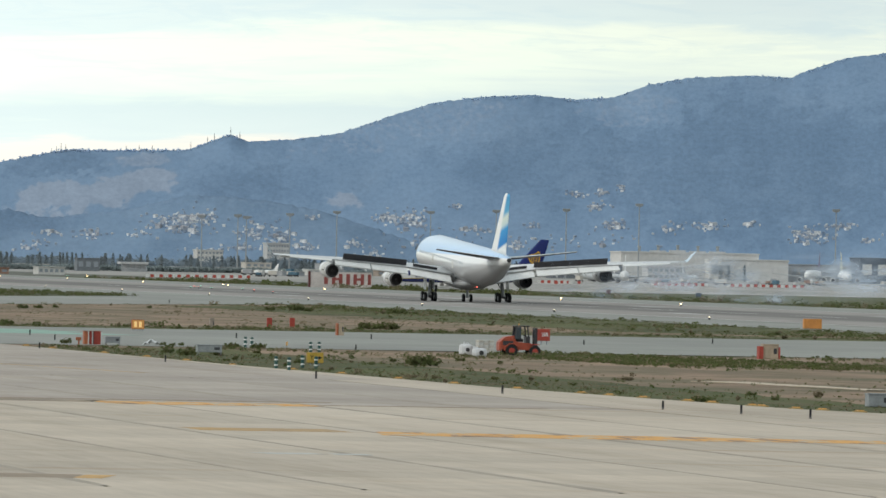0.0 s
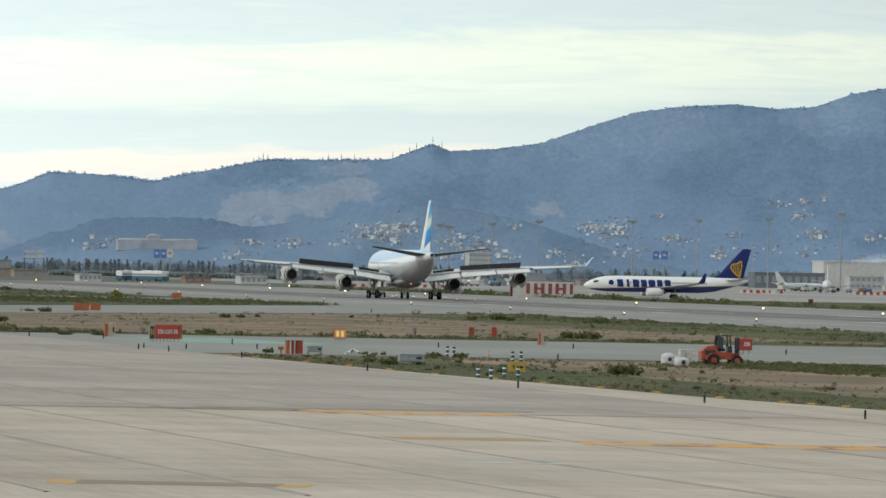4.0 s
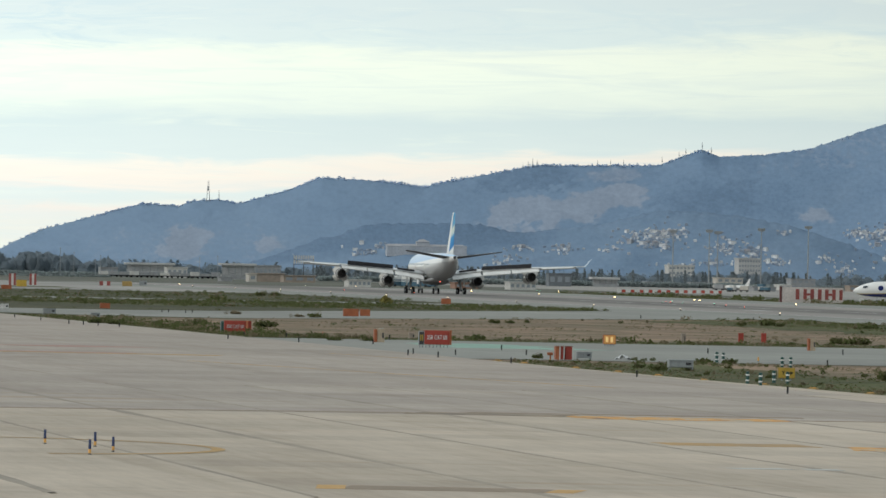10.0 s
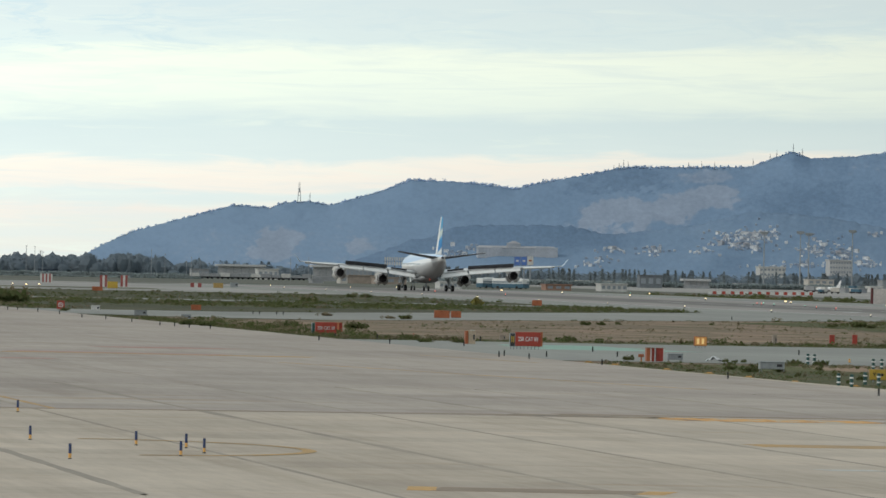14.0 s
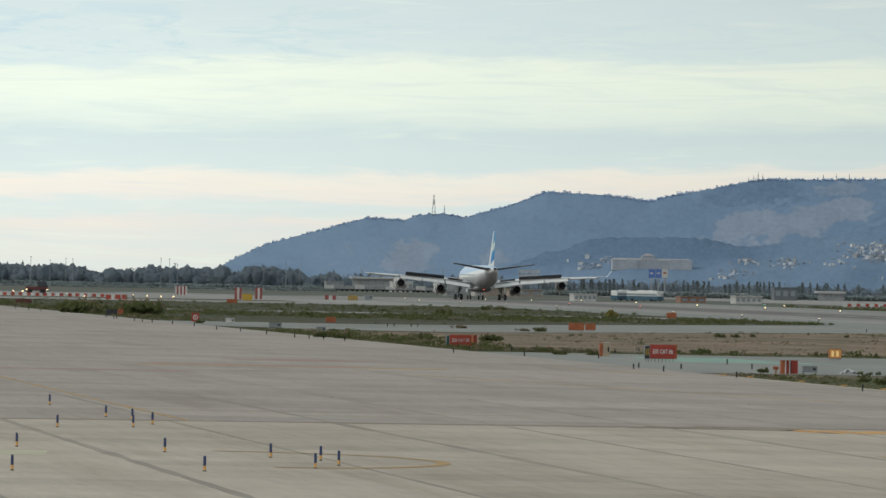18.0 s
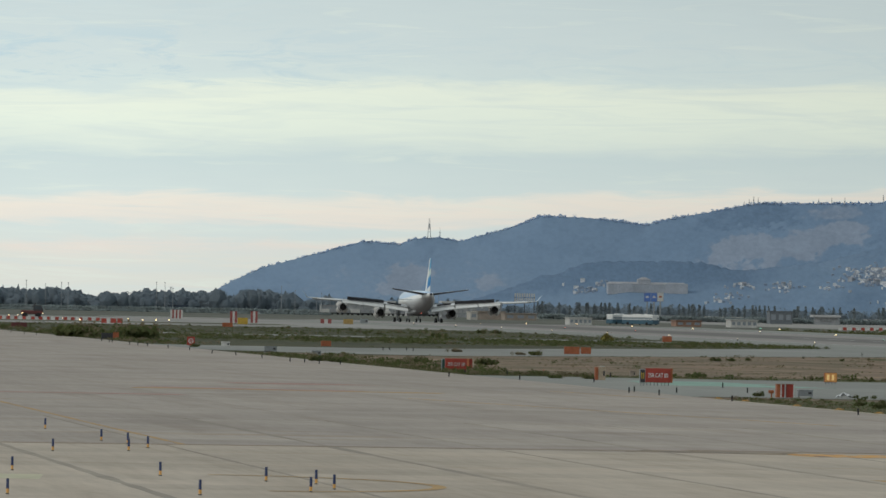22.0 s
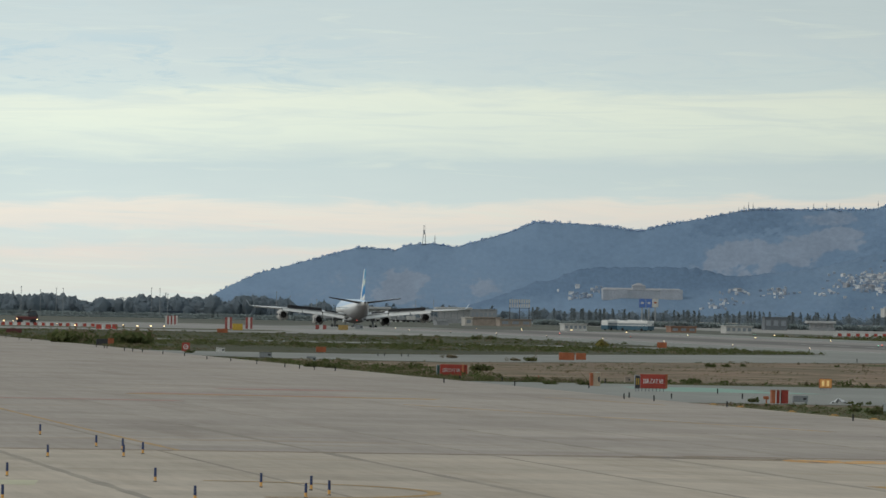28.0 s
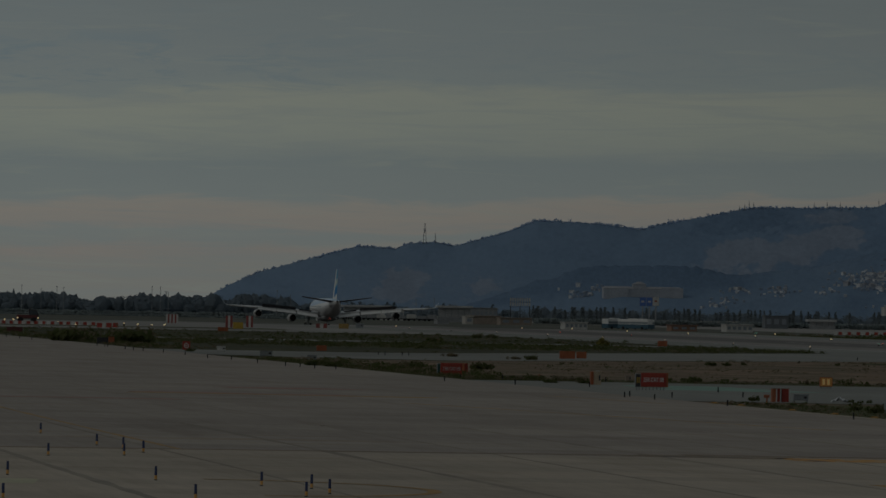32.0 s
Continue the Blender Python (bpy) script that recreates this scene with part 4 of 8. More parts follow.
def four_engine_jet():
    jet = thing("airliner", 243, 1243, "four-engined white and pale blue airliner rolling out on the runway", "airplane")
    # grey belly paint, deepened towards the bottom as painted shade
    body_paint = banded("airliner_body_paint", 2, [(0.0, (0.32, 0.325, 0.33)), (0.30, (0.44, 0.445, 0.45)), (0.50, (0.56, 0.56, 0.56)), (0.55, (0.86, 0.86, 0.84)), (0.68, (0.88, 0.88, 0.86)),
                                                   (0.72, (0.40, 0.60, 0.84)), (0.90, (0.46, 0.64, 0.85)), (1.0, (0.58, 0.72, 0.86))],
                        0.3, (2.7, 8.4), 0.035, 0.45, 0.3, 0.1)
    fin_paint = fin_mat()
    wing_paint = paint("airliner_wing_grey", (0.62, 0.63, 0.63), 0.35, dirt=0.15, scale=0.5)
    flap_paint = paint("airliner_flap_white", (0.76, 0.76, 0.74), 0.4, dirt=0.15, scale=0.5)
    # this dark tone stands for shade on the tailplane's underside
    tail_shade = paint("airliner_tailplane_shade", (0.11, 0.115, 0.13), 0.45, dirt=0.2, scale=0.5)
    stations = [(32.3, 0.06, 4.75), (31.9, 0.55, 4.78), (31.0, 1.10, 4.90), (29.5, 1.75, 5.10), (27.5, 2.30, 5.32), (25.0, 2.68, 5.48), (22.0, 2.82, 5.55),
                (10.0, 2.82, 5.55), (0.0, 2.82, 5.55), (-11.0, 2.82, 5.55), (-15.0, 2.66, 5.72), (-19.0, 2.30, 6.05), (-23.0, 1.78, 6.52),
                (-27.0, 1.15, 7.02), (-30.0, 0.62, 7.38), (-31.4, 0.36, 7.52)]
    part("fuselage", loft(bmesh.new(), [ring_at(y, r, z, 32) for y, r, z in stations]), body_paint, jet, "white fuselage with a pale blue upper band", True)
    bm = loft(bmesh.new(), [[(2.6 * s * math.cos(a), y, 3.55 - 0.9 * s + 0.85 * s * (math.sin(a))) for a in [2 * math.pi * i / 16 for i in range(16)]]
                            for y, s in ((11, 0.2), (8.5, 0.8), (4, 1.0), (-3, 1.0), (-7, 0.75), (-10, 0.2))])
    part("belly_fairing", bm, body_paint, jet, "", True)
    part("tail_exhaust", rod(bmesh.new(), (0, -31.35, 7.52), (0, -31.75, 7.54), 0.33, 0.25, 12), DARK, jet, "dark exhaust at the tail tip")
    for side in (-1, 1):
        bm = bmesh.new()
        panel(bm, (side * 2.30, 28.6, 5.9), (side * 1.95, 29.7, 5.75), (side * 1.55, 29.9, 6.35), (side * 1.9, 28.5, 6.6), 0.06)
        part("cockpit_window", bm, GLASS, jet)
    pane = box(bmesh.new(), -0.03, 0.03, -0.12, 0.12, -0.17, 0.17)
    first = None
    for side in (-1, 1):
        for i in range(46):
            y = 22.0 - i * 0.74
            if first is None:
                first = part("cabin_window", pane, CABINPANE, jet)
            else:
                first = bpy.data.objects.new("cabin_window", first.data)
                scene.collection.objects.link(first)
                first.parent = jet
            first.location = (side * 2.785, y, 6.02)
        for y in (11.5, -4.0):
            bm = box(bmesh.new(), side * 2.79 - 0.035, side * 2.79 + 0.035, y - 0.55, y + 0.55, 4.95, 6.15, 0.02)
            part("cabin_door", bm, OFFWHITE, jet)

    # wings: station x, leading edge, chord, height, thickness
    plan = [(2.4, 8.3, 11.9, 3.95, 0.13), (9.4, 3.9, 7.7, 4.85, 0.115), (19.3, -2.3, 5.1, 5.6, 0.105), (26.0, -6.4, 3.4, 5.95, 0.10), (29.6, -8.3, 2.5, 6.13, 0.095)]
    for side in (-1, 1):
        def at(x, c, dz=0.0):
            for p, q in zip(plan, plan[1:]):
                if x <= q[0]:
                    k = (x - p[0]) / (q[0] - p[0])
                    le, ch, z = (p[i] + (q[i] - p[i]) * k for i in (1, 2, 3))
                    return Vector((side * x, le - c * ch, z + dz))
        wing = part("wing", loft(bmesh.new(), [foil(side * x, le, ch, z, t) for x, le, ch, z, t in plan]), wing_paint, jet, "", True)
        tip = at(29.6, 0.0)
        bm = loft(bmesh.new(), [foil(side * (29.6 + dx), tip.y - dy, ch, tip.z + dz, 0.08) for dx, dy, ch, dz in ((0, 0, 2.5, 0), (0.35, 0.8, 1.9, 0.35), (0.7, 1.5, 1.35, 0.95), (1.25, 2.2, 0.8, 1.55))])
        part("winglet", bm, paint("winglet_pale_blue", (0.55, 0.66, 0.76), 0.35), wing, "pale blue upswept winglet", True)
        for x0, x1 in ((3.0, 8.9), (9.3, 14.8), (15.0, 20.4)):
            bm = bmesh.new()
            a, b = at(x0, 0.96), at(x1, 0.96)
            ca, cb = 2.3 - x0 * 0.045, 2.3 - x1 * 0.045
            panel(bm, a + Vector((0, 0.2, -0.02)), b + Vector((0, 0.2, -0.02)), b + Vector((0, -cb * 0.78, -cb * 0.52)), a + Vector((0, -ca * 0.78, -ca * 0.52)), 0.16)
            part("flap", bm, flap_paint, wing, "white flap lowered for landing")
        bm = bmesh.new()
        panel(bm, at(20.9, 0.97, 0.02), at(27.2, 0.97, 0.02), at(27.2, 1.14, -0.14), at(20.9, 1.14, -0.2), 0.09)
        part("aileron", bm, flap_paint, wing)
        for x0, x1 in ((4.6, 8.2), (9.2, 11.6), (11.62, 14.0), (14.02, 16.4), (16.42, 19.0)):
            bm = bmesh.new()
            hgt = 1.0 if x0 > 9 else 0.62
            a, b = at(x0, 0.80, -0.02), at(x1, 0.80, -0.02)
            lift = Vector((0, -hgt * 0.62, hgt * 0.98))
            panel(bm, a, b, b + lift, a + lift, 0.07)
            part("spoiler", bm, SHADE, wing, "raised dark spoiler panel")
        for x in (6.6, 11.9, 15.8, 19.6):
            p = at(x, 0.86, -0.45)
            bm = loft(bmesh.new(), [[(p.x + r * math.cos(q), p.y + dy, p.z + dz + r * 1.3 * math.sin(q)) for q in [2 * math.pi * i / 8 for i in range(8)]]
                                    for dy, r, dz in ((1.6, 0.05, 0.2), (0.6, 0.24, 0.05), (-0.9, 0.26, -0.25), (-2.4, 0.05, -0.75))])
            part("flap_fairing", bm, wing_paint, wing, "", True)
        # slats drooped along the leading edge
        for x0, x1 in ((3.6, 8.6), (10.2, 18.2), (20.2, 28.2)):
            bm = bmesh.new()
            panel(bm, at(x0, 0.02, 0.05), at(x1, 0.02, 0.05), at(x1, -0.06, -0.32), at(x0, -0.05, -0.42), 0.12)
            part("slat", bm, flap_paint, wing)
        for ex, ey, ez in ((9.37, 6.6, 2.68), (19.7, 0.4, 3.82)):
            engine = part("engine", lathe(bmesh.new(), [(2.15, 0.80), (2.55, 0.90), (2.62, 0.98), (2.3, 1.06), (1.2, 1.12), (-0.6, 1.10), (-2.0, 0.98), (-3.1, 0.80),
                                                        (-3.12, 0.75), (-2.4, 0.73), (-1.8, 0.5)], 0, 0), NACELLE, jet, "white engine nacelle", True)
            engine.location = (side * ex, ey, ez)
            part("intake_fan", rod(bmesh.new(), (0, 2.0, 0), (0, 2.1, 0), 0.81, n=20), DARK, engine)
            # a black plug stands for the dark depth of the exhaust opening
            part("exhaust_core", rod(bmesh.new(), (0, -3.06, 0), (0, -1.7, 0), 0.76, 0.5, 20), BLACK, engine, "black plug for the dark exhaust opening")
            part("exhaust_sleeve", lathe(bmesh.new(), [(-2.3, 0.94), (-2.35, 0.955), (-3.14, 0.82), (-3.16, 0.745), (-2.6, 0.73)], 0, 0), SLEEVE, engine, "heat-stained metal exhaust sleeve", True)
            part("cascade", lathe(bmesh.new(), [(-0.10, 1.09), (-0.12, 1.118), (-0.6, 1.112), (-1.75, 1.014), (-1.78, 0.98)], 0, 0), SHADE, engine, "dark cascade under the reverser doors", True)
            part("exhaust_cone", rod(bmesh.new(), (0, -3.0, 0), (0, -3.6, 0), 0.26, 0.05, 12), BLACK, engine)
            bm = bmesh.new()
            w = at(ex, 0.12) - engine.location
            w2 = at(ex, 0.62) - engine.location
            loft(bm, [[(-0.17, 1.2, 1.15), (0.17, 1.2, 1.15), (0.17, -3.0, 0.9), (-0.17, -3.0, 0.9)],
                      [(-0.13, w.y, w.z), (0.13, w.y, w.z), (0.13, w2.y, w2.z - 0.2), (-0.13, w2.y, w2.z - 0.2)]])
            # plain grey stands for the pylon lying in shade
            part("pylon", bm, GREYBOX, engine, "engine pylon, greyed for shade")
            for q in (45, 135, 225, 315):
                bm = bmesh.new()
                rr = []
                for y, r in ((0.85, 1.128), (-0.85, 1.028)):
                    rr.append([(math.cos(radians(d)) * (r + k) - 1.08, y, math.sin(radians(d)) * (r + k)) for k in (0.0, 0.05) for d in ((-42, -21, 0, 21, 42) if k == 0.0 else (42, 21, 0, -21, -42))])
                loft(bm, rr)
                door = part("reverser_door", bm, OFFWHITE, engine, "pivoting thrust reverser door")
                REVERSERS.append((door, q))
    # tail
    for side in (-1, 1):
        bm = loft(bmesh.new(), [foil(side * x, le, ch, z, 0.10, 7, -0.09) for x, le, ch, z in ((0.4, -22.3, 6.2, 7.35), (1.6, -23.2, 5.5, 7.5), (9.8, -28.6, 2.4, 8.75))])
        tail = part("tailplane", bm, tail_shade, jet, "tailplane, pale above, with painted shade below", True)
        tail.data.materials.append(wing_paint)
        # faces turned up become pale; the others keep the painted shade
        for f in tail.data.polygons:
            if f.normal.z > 0.02:
                f.material_index = 1
    def sym(z, le, ch, t):
        n, pts = 7, []
        for i in range(n + 1):
            c = (1 - math.cos(math.pi * i / n)) / 2
            h = t * ch * (1.48 * math.sqrt(c) - 0.63 * c - 1.76 * c * c + 1.42 * c ** 3 - 0.51 * c ** 4)
            pts.append((h, le - c * ch, z))
        return pts + [(-x, y, zz) for x, y, zz in pts[-2:0:-1]]
    bm = loft(bmesh.new(), [sym(7.6, -17.0, 12.2, 0.06), sym(8.8, -19.6, 9.6, 0.085), sym(16.15, -26.8, 4.0, 0.085), sym(16.65, -27.6, 3.1, 0.05)])
    part("fin", bm, fin_paint, jet, "fin with white and sky-blue bands", True)
    # landing gear
    for side in (-1, 1):
        x = side * 5.35
        leg = part("main_gear", rod(rod(bmesh.new(), (x, 0, 0.7), (x * 0.93, 0.2, 4.3), 0.24), (x, 0.2, 1.4), (x * 0.75, 1.2, 3.9), 0.12), STEEL, jet, "main landing gear leg")
        part("bogie_beam", box(bmesh.new(), x - 0.14, x + 0.14, -1.2, 1.2, 0.55, 0.9), DARK, leg)
        for dy in (-0.98, 0.98):
            for dx in (-0.72, 0.72):
                wheel_set(leg, "wheel", x + dx, dy)
        bm = box(bmesh.new(), x + side * 0.55, x + side * 0.62, -1.0, 1.0, 1.7, 3.9)
        part("gear_door", bm, WHITE, leg)
        bm = box(bmesh.new(), side * 1.55, side * 1.62, -1.7, 1.7, 1.9, 2.9)
        part("gear_door", bm, WHITE, jet)
    leg = part("centre_gear", rod(bmesh.new(), (0, -0.9, 0.6), (0, -0.7, 3.2), 0.2), STEEL, jet)
    for dx in (-0.52, 0.52):
        wheel_set(leg, "wheel", dx, -0.9, 0.6, 0.36)
    leg = part("nose_gear", rod(rod(bmesh.new(), (0, 25.6, 0.5), (0, 25.3, 3.4), 0.15), (0, 25.6, 1.3), (0, 27.3, 3.1), 0.08), STEEL, jet)
    for dx in (-0.36, 0.36):
        wheel_set(leg, "wheel", dx, 25.6, 0.52, 0.3)
    for dx in (-0.6, 0.6):
        part("gear_door", box(bmesh.new(), dx - 0.03, dx + 0.03, 23.8, 26.4, 1.9, 2.95), WHITE, leg)
    part("beacon", box(bmesh.new(), -0.08, 0.08, -8.15, -7.95, 2.5, 2.66), LAMP_RED, jet, "red flashing beacon")
    return jet


REVERSERS = []
JET = four_engine_jet()


def twin_jet(name, x, y, turn, label, body, fin, belly_stripe=None, detail=True):
    """A twin-engined airliner about 39 m long; its nose points along +y before the turn."""
    jet = thing(name, x, y, label, "airplane", "", turn)
    st = [(20.0, 0.05, 2.95), (19.5, 0.55, 3.0), (18.5, 1.05, 3.1), (17.0, 1.5, 3.25), (15.0, 1.82, 3.38), (12.5, 1.92, 3.42), (0, 1.92, 3.42), (-7, 1.92, 3.42),
          (-10.5, 1.75, 3.6), (-14, 1.25, 4.05), (-17, 0.72, 4.5), (-18.6, 0.3, 4.75)]
    part("fuselage", loft(bmesh.new(), [ring_at(a, r, z, 24, 1.03) for a, r, z in st]), body, jet, "", True)
    for side in (-1, 1):
        plan = [(1.6, 5.2, 7.6, 2.35, 0.13), (5.6, 2.2, 4.6, 2.75, 0.115), (17.0, -4.4, 1.6, 3.9, 0.10)]
        wing = part("wing", loft(bmesh.new(), [foil(side * a, le, ch, z, t) for a, le, ch, z, t in plan]), GREYBOX if not detail else STEEL, jet, "", True)
        bm = loft(bmesh.new(), [foil(side * (17.0 + dx), -4.4 - dy, ch, 3.9 + dz, 0.09) for dx, dy, ch, dz in ((0, 0, 1.6, 0), (0.3, 0.5, 1.25, 0.6), (0.55, 1.4, 0.6, 2.4))])
        part("winglet", bm, fin, wing, "", True)
        eng = part("engine", lathe(bmesh.new(), [(5.4, 0.72), (5.9, 0.86), (5.5, 0.98), (4.4, 1.05), (2.9, 0.98), (1.9, 0.76), (1.9, 0.6), (2.6, 0.5)], side * 4.83, 1.55), WHITE if detail else OFFWHITE, jet, "white engine nacelle", True)
        part("intake_fan", rod(bmesh.new(), (side * 4.83, 5.2, 1.55), (side * 4.83, 5.3, 1.55), 0.74, n=16), DARK, eng)
        part("exhaust_core", rod(bmesh.new(), (side * 4.83, 2.3, 1.55), (side * 4.83, 1.2, 1.55), 0.5, 0.25, 12), DARK, eng)
        bm = loft(bmesh.new(), [foil(side * a, le, ch, z, 0.09) for a, le, ch, z in ((0.3, -12.6, 4.0, 4.6), (7.1, -16.8, 1.5, 5.25))])
        part("tailplane", bm, OFFWHITE, jet, "", True)
        for dx in (-0.42, 0.42):
            wheel_set(jet, "wheel", side * 2.86 + dx, -1.2, 0.55, 0.36)
        part("main_gear", rod(bmesh.new(), (side * 2.86, -1.2, 0.5), (side * 2.7, -1.1, 2.3), 0.14), STEEL, jet)
    n, rings = 6, []
    for z, le, ch, t in ((4.6, -8.6, 8.4, 0.05), (6.0, -11.6, 6.0, 0.085), (12.3, -17.0, 2.2, 0.08), (12.55, -17.4, 1.6, 0.05)):
        pts = []
        for i in range(n + 1):
            c = (1 - math.cos(math.pi * i / n)) / 2
            pts.append((t * ch * (1.48 * math.sqrt(c) - 0.63 * c - 1.76 * c * c + 1.42 * c ** 3 - 0.51 * c ** 4), le - c * ch, z))
        rings.append(pts + [(-a, b, c) for a, b, c in pts[-2:0:-1]])
    fin_ob = part("fin", loft(bmesh.new(), rings), fin, jet, "", True)
    for dx in (-0.2, 0.2):
        wheel_set(jet, "wheel", dx, 14.4, 0.36, 0.2)
    part("nose_gear", rod(bmesh.new(), (0, 14.4, 0.3), (0, 14.3, 1.9), 0.09), STEEL, jet)
    if not detail:
        return jet
    for side in (-1, 1):
        bm = bmesh.new()
        panel(bm, (side * 1.56, 16.9, 3.75), (side * 1.25, 17.9, 3.62), (side * 0.98, 17.7, 4.15), (side * 1.3, 16.7, 4.3), 0.05)
        part("cockpit_window", bm, GLASS, jet)
        shared = None
        for i in range(36):
            b = -8.5 + i * 0.52
            if shared is None:
                w = part("cabin_window", box(bmesh.new(), -0.03, 0.03, -0.11, 0.11, -0.16, 0.16), GLASS, jet)
                shared, w.location = w.data, (side * 1.9, b, 3.85)
                continue
            w = bpy.data.objects.new("cabin_window", shared)
            scene.collection.objects.link(w)
            w.parent, w.location = jet, (side * 1.9, b, 3.85)
        # the airline's mark is drawn as plain bars and a ring
        for i in range(7):
            b = 0.40 + i * 1.86
            bm = bmesh.new()
            w = (0.70, 0.62, 0.74, 0.66, 0.72, 0.30, 0.70)[i]
            line = ((1.88, 2.72, 0.0), (1.91, 3.6, 0.08), (1.86, 4.1, 0.15), (1.62, 4.55, 0.2))
            for (xa, za, ya), (xb, zb, yb) in zip(line, line[1:]):
                loft(bm, [[(side * xa + dx, b + ya - w, za), (side * xa + dx, b + ya + w, za), (side * xb + dx, b + yb + w, zb), (side * xb + dx, b + yb - w, zb)] for dx in (-0.07, 0.07)])
            part("title_bar", bm, NAVY, jet, "navy bar of the airline title")
        part("title_mark", rod(bmesh.new(), (side * 1.80, 13.75, 3.75), (side * 1.93, 13.75, 3.75), 0.62, n=14), NAVY, jet, "round navy airline mark")
    for k in range(4):
        b = -15.1 - k * 0.42
        for side in (-1, 1):
            part("fin_emblem", rod(bmesh.new(), (side * 0.30, b, 6.9 - 0.32 * k), (side * 0.24, b, 8.75 + 0.14 * k), 0.11, 0.10, 6), GOLD, fin_ob, "golden bar of the fin emblem")
    frame_line = ((-14.4, 8.1), (-14.9, 8.7), (-15.8, 8.85), (-16.9, 9.5), (-17.0, 8.0), (-16.6, 5.6), (-15.6, 6.3), (-14.8, 7.2), (-14.4, 8.1))
    for side in (-1, 1):
        bm = bmesh.new()
        for (ya, za), (yb, zb) in zip(frame_line, frame_line[1:]):
            rod(bm, (side * 0.27, ya, za), (side * 0.27, yb, zb), 0.17, 0.17, 6)
        part("fin_emblem", bm, GOLD, fin_ob, "golden frame of the fin emblem")
    return jet


TWIN_BODY = banded("twin_body_paint", 2, [(0.0, (0.022, 0.035, 0.16)), (0.33, (0.022, 0.035, 0.16)), (0.36, (0.62, 0.45, 0.10)), (0.39, (0.80, 0.80, 0.78)), (1.0, (0.82, 0.82, 0.80))],
                   0.25, (1.4, 5.5), 0.035, 0.5, 0.4)
waiting = twin_jet("airliner", 409.45, 2253.0, 88, "white and navy twin-engined airliner waiting beside the runway", TWIN_BODY, NAVY)
waiting.scale = (1, 1.057, 1)
FAR_BODY = paint("far_jet_white", (0.74, 0.74, 0.73), 0.35, dirt=0.15, scale=0.4)
VIOLET = paint("violet_fin", (0.16, 0.12, 0.22), 0.4)
PALEYELLOW = paint("pale_yellow_fin", (0.70, 0.62, 0.30), 0.4)
twin_jet("parked_airliner", 796.5, 3613.3, 160, "small parked white airliner with a violet tail", FAR_BODY, VIOLET, None, False)
twin_jet("parked_airliner", 795.2, 3552.1, 172, "small parked white airliner with a pale yellow tail", FAR_BODY, PALEYELLOW, None, False)
small = twin_jet("parked_airliner", 641.0, 3265.0, -70, "parked white airliner with a pale tail among apron vehicles", FAR_BODY, FAR_BODY, None, False)
small.scale = (0.55, 0.55, 0.55)
small = twin_jet("parked_airliner", 619.0, 3106.0, 168, "parked white airliner facing the runway on the far apron", FAR_BODY, FAR_BODY, None, False)
small.scale = (0.8, 0.8, 0.8)
small = twin_jet("parked_airliner", 698.0, 3380.0, -28, "small parked white airliner with its tail to the runway", FAR_BODY, FAR_BODY, None, False)
small.scale = (0.55, 0.55, 0.55)
small = twin_jet("parked_airliner", 705.0, 3376.0, -12, "small parked white airliner on the far apron", FAR_BODY, FAR_BODY, None, False)
small.scale = (0.5, 0.5, 0.5)
small = twin_jet("business_jet", 535.9, 3357.5, 35, "small parked white business jet among sheds", FAR_BODY, FAR_BODY, None, False)
small.scale = (0.34, 0.34, 0.34)


# ---- signs and cabinets on the field ----
def leg_set(parent, w, h, n, mat=STEEL, depth=0.0):
    for i in range(n):
        x = -w / 2 + w * (i + 0.5) / n
        part("leg", box(bmesh.new(), x - 0.035, x + 0.035, -0.035 + depth, 0.035 + depth, 0, h), mat, parent)


def face_sign(x, y, w, h, legs, face, edge, label, depth=0.28, turn=0.0, n=4, category="sign", name="airfield_sign"):
    s = thing(name, x, y, label, category, "", turn)
    part("case", box(bmesh.new(), -w / 2, w / 2, -depth / 2, depth / 2, legs, legs + h, 0.02), edge, s)
    part("face", box(bmesh.new(), -w / 2 + 0.04, w / 2 - 0.04, -depth / 2 - 0.012, -depth / 2 - 0.002, legs + 0.04, legs + h - 0.04), face, s)
    leg_set(s, w, legs + 0.03, n)
    return s


def bars(parent, x0, x1, z, h, n, y, mat, label="white bar of unreadable lettering"):
    """Lettering too small to read, as plain bars."""
    step = (x1 - x0) / n
    for i in range(n):
        part("lettering_bar", box(bmesh.new(), x0 + i * step + step * 0.24, x0 + (i + 1) * step - step * 0.24, y - 0.012, y, z - h / 2, z + h / 2), mat, parent, label)


def field_box(x, y, w, h, legs, mat, label, depth=0.6, name="equipment_cabinet", turn=0.0):
    s = thing(name, x, y, label, "cabinet", "", turn)
    part("body", box(bmesh.new(), -w / 2, w / 2, -depth / 2, depth / 2, legs, legs + h, 0.025), mat, s)
    part("lid", box(bmesh.new(), -w / 2 - 0.03, w / 2 + 0.03, -depth / 2 - 0.03, depth / 2 + 0.03, legs + h, legs + h + 0.05), mat, s)
    part("door_panel", box(bmesh.new(), -w * 0.4, w * 0.1, -depth / 2 - 0.015, -depth / 2, legs + 0.08, legs + h - 0.06), mat, s)
    part("vent", box(bmesh.new(), w * 0.18, w * 0.4, -depth / 2 - 0.012, -depth / 2, legs + h * 0.35, legs + h * 0.75), DARK, s)
    if legs > 0.05:
        for dx in (-1, 1):
            for dy in (-1, 1):
                part("leg", box(bmesh.new(), dx * (w / 2 - 0.06) - 0.03, dx * (w / 2 - 0.06) + 0.03, dy * (depth / 2 - 0.06) - 0.03, dy * (depth / 2 - 0.06) + 0.03, 0, legs + 0.01), STEEL, s)
    return s


